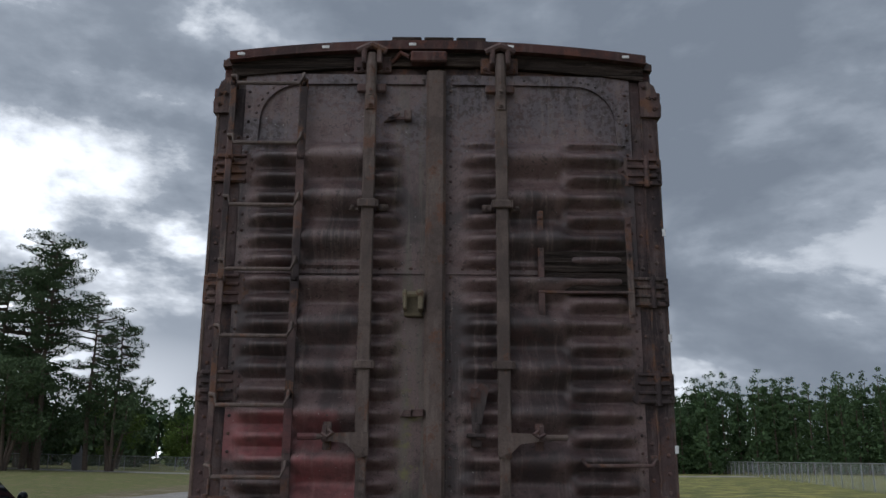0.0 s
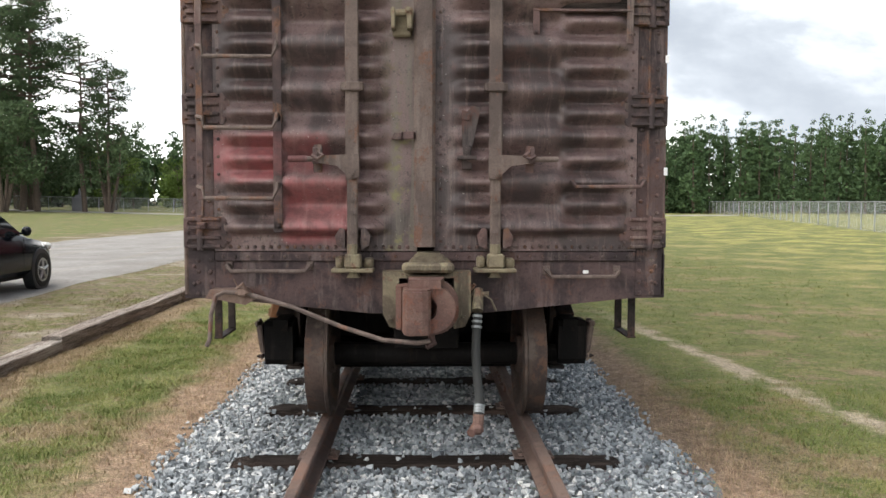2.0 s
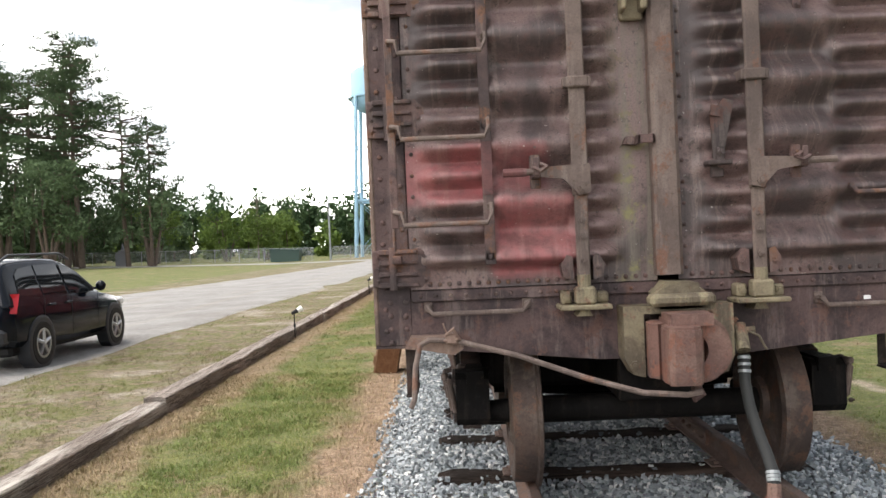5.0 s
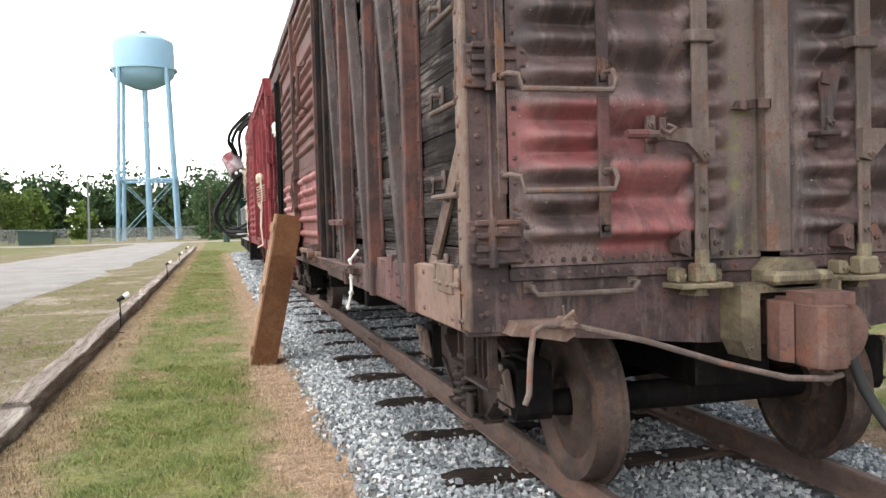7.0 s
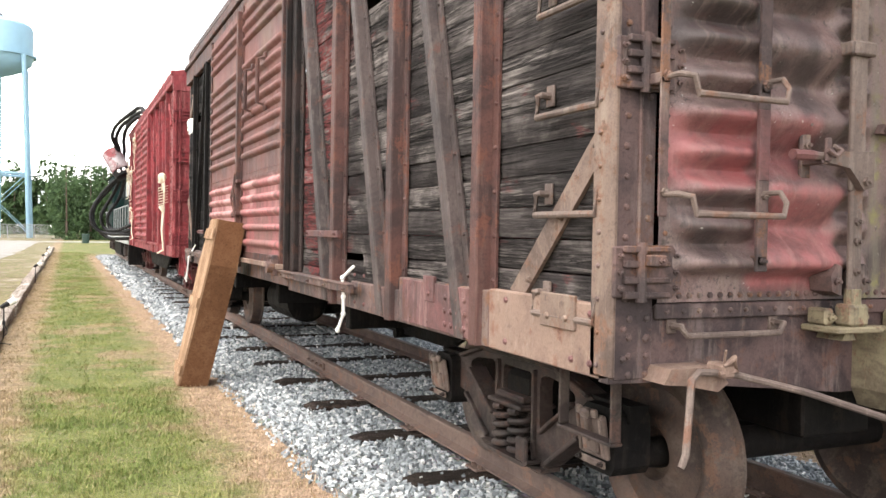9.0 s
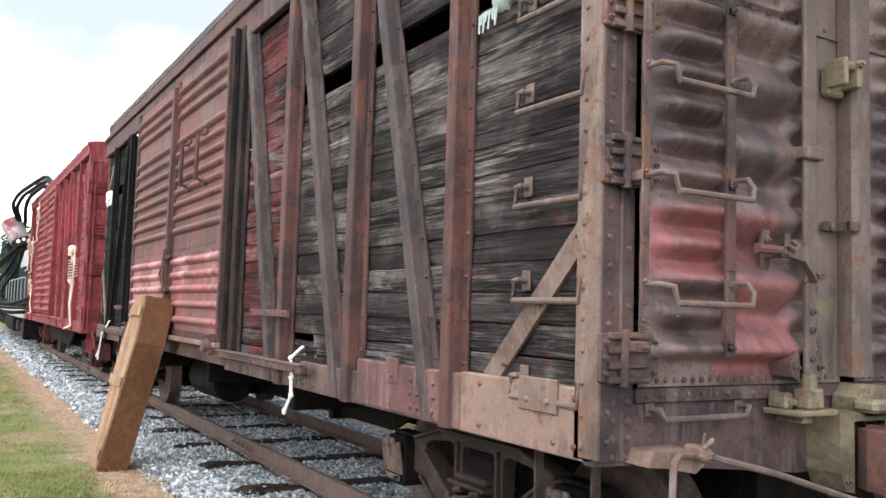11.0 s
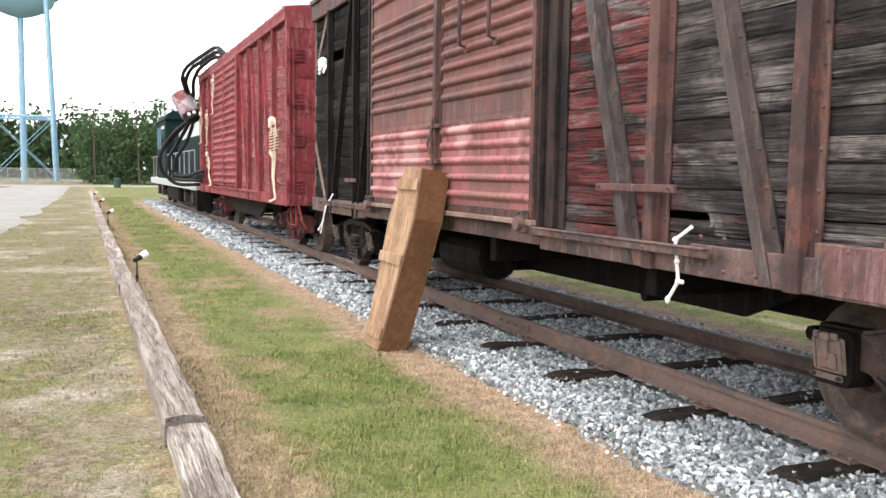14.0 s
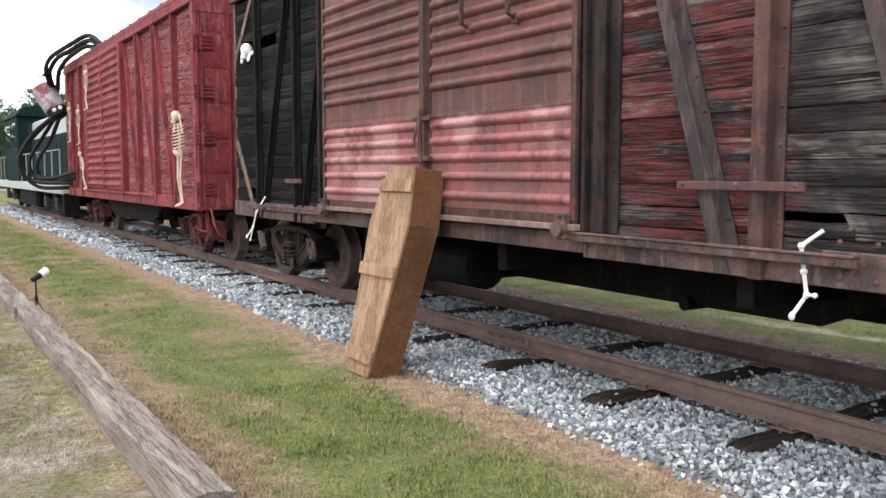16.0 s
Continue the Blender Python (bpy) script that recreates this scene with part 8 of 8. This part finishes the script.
# ---------------------------------------------------------------- water tower, fences, poles
def water_tower(cx, cy):
    tw = thing("water_tower", "pale blue steel water tower on slender braced legs", "water tower", (cx, cy, 0))
    prof = [(21.7, 0.45), (22.0, 1.6), (22.6, 3.0), (23.5, 4.1), (24.4, 4.35), (24.42, 4.7), (24.7, 4.7), (24.72, 4.3), (28.0, 4.3), (28.6, 4.1), (29.3, 2.9), (29.7, 1.2), (29.8, 0.3)]
    part("tank", Mesh().lathe([(z, r) for z, r in prof], (cx, cy, 0), "z", 40), TOWER_BLUE, tw, smooth=True)
    part("finial", Mesh().lathe([(29.7, 0.5), (30.2, 0.5), (30.3, 0.35)], (cx, cy, 0), "z", 12).tube([(cx, cy, 30), (cx, cy, 31.6)], 0.05, 6).tube([(cx + 0.5, cy, 29.6), (cx + 0.5, cy, 31.0)], 0.05, 6), GALV, tw)
    part("riser", Mesh().tube([(cx, cy, 0), (cx, cy, 22)], 0.42, 14, 0.42), TOWER_BLUE, tw, smooth=True)
    feet = []
    for k in range(4):
        a = radians(45 + 90 * k)
        lo = Vector((cx + 5.66 * math.cos(a), cy + 5.66 * math.sin(a), 0))
        hi = Vector((cx + 4.5 * math.cos(a), cy + 4.5 * math.sin(a), 24.6))
        feet.append((lo, hi))
        part("leg", Mesh().tube([lo, hi], 0.3, 10), TOWER_BLUE, tw, smooth=True)
    for t0, t1 in ((0.02, 0.35), (0.35, 0.68)):
        for k in range(4):
            (a0, a1), (b0, b1) = feet[k], feet[(k + 1) % 4]
            part("strut", Mesh().tube([a0.lerp(a1, t1), b0.lerp(b1, t1)], 0.2 if t0 < 0.1 else 0.07, 6), TOWER_BLUE, tw)
            if t0 < 0.1:
                part("brace_rod", Mesh().tube([a0.lerp(a1, t0), b0.lerp(b1, t1)], 0.045, 5), TOWER_BLUE, tw)
                part("brace_rod", Mesh().tube([b0.lerp(b1, t0), a0.lerp(a1, t1)], 0.045, 5), TOWER_BLUE, tw)


water_tower(-11.95, 132)


def link_material():
    m = bpy.data.materials.new("chain_link")
    m.use_nodes = True
    m.node_tree.nodes.clear()
    g = Nodes(m.node_tree)
    d = g.add("ShaderNodeBsdfPrincipled", {"Base Color": (0.42, 0.44, 0.44, 1), "Roughness": 0.6, "Metallic": 0.3})
    t = g.add("ShaderNodeBsdfTransparent")
    mx = g.add("ShaderNodeMixShader", {0: 0.3, 1: t.outputs[0], 2: d.outputs[0]})
    g.tree.links.new(mx.outputs[0], g.add("ShaderNodeOutputMaterial").inputs[0])
    return m


LINK = link_material()


def fence(pts, height, step, label):
    fe = thing("fence", label, "fence", (*pts[0], 0))
    for (xa, ya), (xb, yb) in zip(pts, pts[1:]):
        n = max(1, int(math.hypot(xb - xa, yb - ya) / step))
        for k in range(n):
            x, y = lerp(xa, xb, k / n), lerp(ya, yb, k / n)
            h = ground_height(x, y)
            part("post", Mesh().tube([(x, y, h - 0.1), (x, y, h + height)], 0.04, 6), GALV, fe)
        ha, hb = ground_height(xa, ya), ground_height(xb, yb)
        part("top_rail", Mesh().tube([(xa, ya, ha + height), (xb, yb, hb + height)], 0.03, 6), GALV, fe)
        part("chain_link", Mesh().put([(xa, ya, ha), (xb, yb, hb), (xb, yb, hb + height), (xa, ya, ha + height)], [(0, 1, 2, 3)]), LINK, fe)


fence([(24, 38), (30, 62), (38, 96), (44, 132), (16, 140)], 1.8, 3.0, "galvanised chain-link fence along the far side of the field")
fence([(-72, 118), (-44, 116), (-20, 114)], 1.8, 3.2, "galvanised chain-link fence beyond the drive")
fence([(-20, 128), (-4, 126), (26, 124)], 1.8, 3.2, "dark chain-link fence round the water tower")


def utility_pole(x, y, h, arm):
    p = thing("utility_pole", "tall thin wooden utility pole", "utility pole", (x, y, 0), group="utility poles")
    part("pole", Mesh().tube([(x, y, 0), (x, y, h)], 0.14, 8, 0.1), POLE_WOOD if arm else GALV, p)
    if arm:
        part("crossarm", Mesh().box(x - 0.8, x + 0.8, y - 0.05, y + 0.05, h - 0.7, h - 0.58, 0.01), POLE_WOOD, p)


utility_pole(-33.5, 140, 10.5, True)
utility_pole(-17.5, 112, 8.2, False)
m = thing("dumpster", "dark green steel refuse skip with a sloping lid", "dumpster", (-23.3, 112, 0))
part("bin", Mesh().prism([(-25.2, 0.1), (-21.6, 0.1), (-21.4, 1.5), (-25.3, 1.75)], "y", 111, 113), BIN_GREEN, m)
part("lid", Mesh().prism([(-25.4, 1.75), (-21.3, 1.5), (-21.3, 1.6), (-25.4, 1.87)], "y", 110.9, 113.1), BIN_GREEN, m)
mon = thing("monument", "small grey granite monument block under the pines", "monument", (-45, 112, 0.4))
part("plinth", Mesh().box(-45.8, -44.2, 111.5, 112.6, 0.3, 2.2, 0.05), GRANITE, mon)
part("cap", Mesh().box(-45.5, -44.5, 111.7, 112.4, 2.2, 2.5, 0.05).prism([(-45.2, 2.5), (-44.8, 2.5), (-45.0, 3.4)], "y", 111.9, 112.2), GRANITE, mon)
bn = thing("bin", "dark plastic litter bin by the far lane", "bin", (-1.6, 95, 0))
part("drum", Mesh().lathe([(0.0, 0.32), (0.9, 0.36), (0.95, 0.3)], (-1.6, 95, 0), "z", 14), BIN_GREEN, bn)


# ---------------------------------------------------------------- trees
def leaf_cloud(g, centres, radii, per, size, flat=0.7, slim=0.5):
    """Small leaf quads scattered through puffs; arrays of vertices and faces."""
    pts, nn = [], 0
    for c, r in zip(centres, radii):
        k = max(10, int(per * (r ** 1.6)))
        d = g.normal(size=(k, 3))
        d /= np.linalg.norm(d, axis=1)[:, None]
        rad = r * g.uniform(0.35, 1.0, (k, 1)) ** 0.6
        pts.append(np.array(c) + d * rad * np.array((1, 1, flat)))
    pts = np.concatenate(pts)
    n = len(pts)
    a = g.normal(size=(n, 3))
    a /= np.linalg.norm(a, axis=1)[:, None]
    b = np.cross(a, g.normal(size=(n, 3)))
    b /= np.linalg.norm(b, axis=1)[:, None] + 1e-9
    s = size * g.uniform(0.5, 1.3, (n, 1))
    verts = np.stack([pts - a * s, pts + b * s * slim, pts + a * s, pts - b * s * slim], 1).reshape(-1, 3)
    return verts, np.arange(4 * n).reshape(-1, 4)


def pine(x, y, h, crown_from, spread, seed, label, dense=1.0, leaf=None, size=0.33, group="tall pines"):
    """A pine: bare tapered trunk, up-curving limbs, needle clumps with gaps between."""
    g = np.random.default_rng(seed)
    z0 = ground_height(x, y)
    lean = g.uniform(-0.03, 0.03, 2)
    tr = thing("pine_tree", label, "tree", (x, y, z0), group=group)
    trunk = [Vector((x + lean[0] * t * h + 0.15 * math.sin(t * 7 + seed), y + lean[1] * t * h, z0 + h * t - 0.1)) for t in np.linspace(0, 0.97, 9)]
    m = Mesh().tube(trunk, 0.012 * h + 0.08, 8, 0.05)
    cs, rs = [], []
    count = int(40 * dense * (1 - crown_from) / 0.55)
    for k in range(count):
        t = crown_from + (0.98 - crown_from) * (k + g.uniform(0, 1)) / count
        i = min(7, int(t * 8))
        p = trunk[i].lerp(trunk[i + 1], min(1, t * 8 - i))
        a = g.uniform(0, 2 * math.pi)
        taper = math.sin(math.pi * min(1, max(0.08, (1.0 - t) / (1 - crown_from) * 0.85 + 0.1))) ** 0.7
        ln = spread * taper * g.uniform(0.55, 1.15)
        tip = p + Vector((math.cos(a) * ln, math.sin(a) * ln, ln * g.uniform(-0.05, 0.4)))
        mid = p.lerp(tip, 0.5) + Vector((0, 0, -0.08 * ln))
        m.tube([p, mid, tip], 0.055 * ln ** 0.5 + 0.02, 5, 0.015, cap=False)
        for q in (0.5, 0.75, 1.0):
            c = p.lerp(tip, q) + Vector(g.normal(size=3) * 0.25)
            cs.append(tuple(c))
            rs.append(max(0.35, spread * 0.2 * g.uniform(0.45, 1.45)))
    cs.append(tuple(trunk[-1]))
    rs.append(spread * 0.3)
    part("trunk", m, BARK, tr)
    v, f = leaf_cloud(g, cs, rs, 98, size * 0.49, 0.42, 0.36)
    part("crown", fast_mesh("crown", v, f, leaf or PINE_LEAF), leaf or PINE_LEAF, tr)


def broadleaf(x, y, h, spread, seed, label, stems=3, leaf=None, group="broadleaf trees"):
    g = np.random.default_rng(seed)
    z0 = ground_height(x, y)
    tr = thing("tree", label, "tree", (x, y, z0), group=group)
    m = Mesh()
    cs, rs = [], []
    for s in range(stems):
        a = 2 * math.pi * s / stems + g.uniform(-0.4, 0.4)
        off = Vector((math.cos(a), math.sin(a), 0))
        base = Vector((x, y, z0 - 0.1)) + off * 0.25
        top = Vector((x, y, z0 + h * g.uniform(0.7, 0.9))) + off * spread * 0.4
        mid = base.lerp(top, 0.5) + off * 0.3
        path = [base, mid, top]
        m.tube(path, 0.02 * h, 7, 0.04)
        for k in range(7):
            t = 0.35 + 0.65 * k / 6
            p = base.lerp(mid, t * 2) if t < 0.5 else mid.lerp(top, t * 2 - 1)
            b = g.uniform(0, 2 * math.pi)
            ln = spread * g.uniform(0.4, 0.85)
            tip = p + Vector((math.cos(b) * ln, math.sin(b) * ln, ln * g.uniform(0.0, 0.6)))
            m.tube([p, p.lerp(tip, 0.5) + Vector((0, 0, 0.1)), tip], 0.05, 5, 0.015, cap=False)
            for q in (0.55, 1.0):
                cs.append(tuple(p.lerp(tip, q) + Vector(g.normal(size=3) * 0.3)))
                rs.append(spread * 0.28 * g.uniform(0.7, 1.2))
    part("trunk", m, BARK, tr)
    v, f = leaf_cloud(g, cs, rs, 78, 0.2, 0.8)
    part("crown", fast_mesh("crown", v, f, leaf or BROAD_LEAF), leaf or BROAD_LEAF, tr)


for k, (px, py, h, cf, sp, dn) in enumerate(((-53.5, 105, 25, 0.35, 5.5, 1.4), (-49.6, 106, 30, 0.30, 5.2, 1.6), (-47.0, 104, 28, 0.36, 4.6, 1.3), (-41.6, 105, 22, 0.32, 4.0, 1.3), (-39.6, 107, 19, 0.30, 3.2, 1.2),
                                             (-58, 103, 26, 0.38, 5.0, 1.2), (-62, 108, 29, 0.34, 5.2, 1.3), (-66, 104, 27, 0.4, 5.0, 1.2), (-70, 112, 30, 0.35, 5.4, 1.2), (-75, 106, 27, 0.4, 5.0, 1.1), (-56, 118, 27, 0.3, 5.0, 1.2), (-64, 120, 28, 0.3, 5.0, 1.2))):
    pine(px, py, h, cf, sp, 100 + k, "tall dark pine with a bare trunk and ragged crown", dn)
for k, (px, py, h, sp) in enumerate(((-47.5, 97, 13, 5.0), (-38.2, 104, 12, 3.8), (-54.5, 100, 16, 5.8), (-60.5, 98, 16, 6.2), (-66, 97, 17, 6.5), (-72, 98, 17, 6.5), (-51, 112, 13, 5.5), (-44, 122, 9, 3.5), (-36, 130, 8, 3.5), (-31, 135, 8, 4))):
    broadleaf(px, py, h, sp, 200 + k, "broad leafy tree with several dark stems", 4, PINE_LEAF if k < 7 else None)


def far_woods(name, spots, h, seed, label, leaf, conical=True, per=150, size=0.5):
    """A distant wood: many trunks and crowns as one mass."""
    g = np.random.default_rng(seed)
    vs, fs, n = [], [], 0
    tm = Mesh()
    for x, y in spots:
        hh = h * g.uniform(0.84, 1.14)
        z0 = ground_height(x, y)
        tm.tube([(x, y, z0 - 0.2), (x + g.uniform(-0.3, 0.3), y, z0 + hh * 0.9)], 0.16, 5, 0.04, cap=False)
        cs, rs = [], []
        for t in np.linspace(0.08 if conical else 0.03, 1.0, 11):
            wdt = 2.5 * (1.0 - t) ** 0.75 + 0.4 if conical else 2.4 * math.sin(math.pi * min(0.95, 0.18 + t * 0.72)) + 0.5
            for q in range(3 if conical else 2):
                a = g.uniform(0, 6.28)
                cs.append((x + math.cos(a) * wdt * 0.55, y + math.sin(a) * wdt * 0.55, z0 + hh * t * g.uniform(0.96, 1.0)))
                rs.append((0.28 if conical else 0.35) + wdt * 0.42 * g.uniform(0.7, 1.2))
        for v, f in (leaf_cloud(g, cs, rs, per / 11, size, 0.75), leaf_cloud(g, cs[:-6], [0.75 * r for r in rs[:-6]], per / 16, size * 1.9, 0.8)):
            vs.append(v)
            fs.append(f + n)
            n += len(v)
    wd = thing(name, label, "woods", (*spots[0], 0), kind="stuff")
    part("foliage", fast_mesh("foliage", np.concatenate(vs), np.concatenate(fs), leaf), leaf, wd)
    part("trunks", tm, BARK, wd)


gw = np.random.default_rng(11)
# first wood is out of view, added to keep low western sky off the underframes
far_woods("mixed_wood", [(-78 - 14 * gw.random(), y + gw.uniform(-2, 2)) for row in (0, 1) for y in np.arange(-70, 130, 4.5)], 15.0, 6, "unseen dark wood added in the west to block low sky light", PINE_LEAF, False, 90, 0.46)
far_woods("pine_wood", [(x + gw.uniform(-1.2, 1.2), 124 + 26 * gw.random()) for row in range(6) for x in np.arange(12, 84, 2.1)], 14.0, 1, "young green pine plantation behind the fence", WOODS_LEAF, True, 215, 0.22)
far_woods("mixed_wood", [(x + gw.uniform(-2, 2), 172 + 28 * gw.random()) for row in (0, 1, 1) for x in np.arange(-140, 60, 3.6)], 13.5, 2, "distant mixed wood behind the water tower", WOODS_LEAF, False, 170, 0.43)
far_woods("mixed_wood", [(x + gw.uniform(-1, 1), 114 + 10 * gw.random() + 0.12 * (x - 4) ** 2 * 0.1) for row in (0, 1) for x in np.arange(-2.5, 40, 2.3)], 10.5, 3, "green wood edge behind the locomotive", WOODS_LEAF, False, 540, 0.163)
far_woods("mixed_wood", [(x + gw.uniform(-2, 2), 138 + 12 * gw.random()) for row in (0, 1) for x in np.arange(-112, -44, 3.4)], 12.0, 5, "dark wood behind the tall pines", PINE_LEAF, False, 120, 0.39)
far_woods("mixed_wood", [(x + gw.uniform(-2, 2), 148 + 20 * gw.random()) for x in np.arange(-78, -24, 3.0)], 7.5, 4, "low bright thicket beyond the lane", BROAD_LEAF, False, 165, 0.39)


# ---------------------------------------------------------------- grass
def grass(name, x0, x1, y0, y1, count, h, seed, keep, label, bent=True):
    """Blades strewn over a strip; keep(x, y) gives the chance that a blade stands there."""
    g = np.random.default_rng(seed)
    tuft = max(1, count // 11)
    pick = g.integers(0, tuft, count)
    loose = g.random(count) < 0.3
    xs = np.where(loose, g.uniform(x0, x1, count), g.uniform(x0, x1, tuft)[pick] + g.normal(0, 0.022, count))
    ys = np.where(loose, g.uniform(y0, y1, count), g.uniform(y0, y1, tuft)[pick] + g.normal(0, 0.022, count))
    grow = np.where(loose, 0.6, g.uniform(0.5, 1.45, tuft)[pick])
    ok = np.array([g.random() < keep(x, y) for x, y in zip(xs, ys)])
    xs, ys, grow = xs[ok], ys[ok], grow[ok]
    zs = np.array([ground_height(x, y) for x, y in zip(xs, ys)]) - 0.004
    n = len(xs)
    hh = h * grow * g.uniform(0.4, 1.5, n)
    a = g.uniform(0, 2 * math.pi, n)
    wd = 0.0014 + 0.0026 * g.random(n) + 0.00012 * np.maximum(0, ys - 8)
    lean = g.uniform(0.2, 1.1, n) * hh
    b = a + g.uniform(-0.6, 0.6, n)
    base = np.stack([xs, ys, zs], 1)
    side = np.stack([-np.sin(a) * wd, np.cos(a) * wd, np.zeros(n)], 1)
    mid = base + np.stack([np.cos(b) * lean * 0.35, np.sin(b) * lean * 0.35, hh * 0.6], 1)
    tip = base + np.stack([np.cos(b) * lean, np.sin(b) * lean, hh], 1)
    if bent:
        verts = np.stack([base - side, base + side, mid + side * 0.7, mid - side * 0.7, tip], 1).reshape(-1, 3)
    else:
        verts = np.stack([base - side, base + side, tip], 1).reshape(-1, 3)
    idx = (5 if bent else 3) * np.arange(n)[:, None]
    faces = (idx + np.array([0, 1, 2, 3])).tolist() + (idx + np.array([3, 2, 4])).tolist() if bent else idx + np.array([0, 1, 2])
    me = fast_mesh(name, verts, faces, GRASS)
    solid(name, me, GRASS, label, "grass", kind="stuff")


def strip_keep(x, y):
    edge = min(1, max(0.0, (-1.6 - x) / 0.3))
    return min(1, max(0.12, 0.6 + 0.9 * noise.noise((x * 1.8, y * 1.8, 4)))) * edge * (0.35 + 0.65 * min(1, max(0, (-2.1 - x) / 0.5)))


def verge_keep(x, y):
    return min(1, max(0.06, 0.45 + 1.1 * noise.noise((x * 0.9, y * 0.9, 6))))


def field_keep(x, y):
    fade = min(1, max(0, (11.0 - x) / 4.0)) * min(1, max(0, (30.0 - y) / 9.0))
    return min(1, max(0.2, 0.7 + 0.6 * noise.noise((x, y, 4)))) * min(1, max(0, (x - 1.6) / 0.4)) * fade


grass("grass", -4.2, -1.5, 2.8, 12.5, 215000, 0.032, 21, strip_keep, "short patchy mown grass between edging and ballast")
grass("grass", -4.2, -1.5, 12.5, 34.0, 130000, 0.034, 22, strip_keep, "short patchy mown grass between edging and ballast", bent=False)
grass("grass", -7.4, -4.4, 6.0, 16.0, 70000, 0.024, 23, verge_keep, "thin dry grass on the sandy verge by the drive")
grass("grass", -7.4, -4.4, 16.0, 34.0, 40000, 0.026, 25, verge_keep, "thin dry grass on the sandy verge by the drive", bent=False)
grass("grass", 1.6, 11.0, 5.0, 30.0, 130000, 0.03, 24, field_keep, "mown grass on the field side of the track", bent=False)
grass("grass", 1.6, 4.8, 3.2, 9.0, 80000, 0.03, 26, lambda x, y: field_keep(x, y) * min(1, max(0, (4.8 - x) / 0.8)) * min(1, max(0, (9.0 - y) / 2)), "mown grass on the field side of the track")
grass("grass", -4.2, -1.6, 34.0, 62.0, 50000, 0.05, 27, strip_keep, "short patchy mown grass between edging and ballast", bent=False)
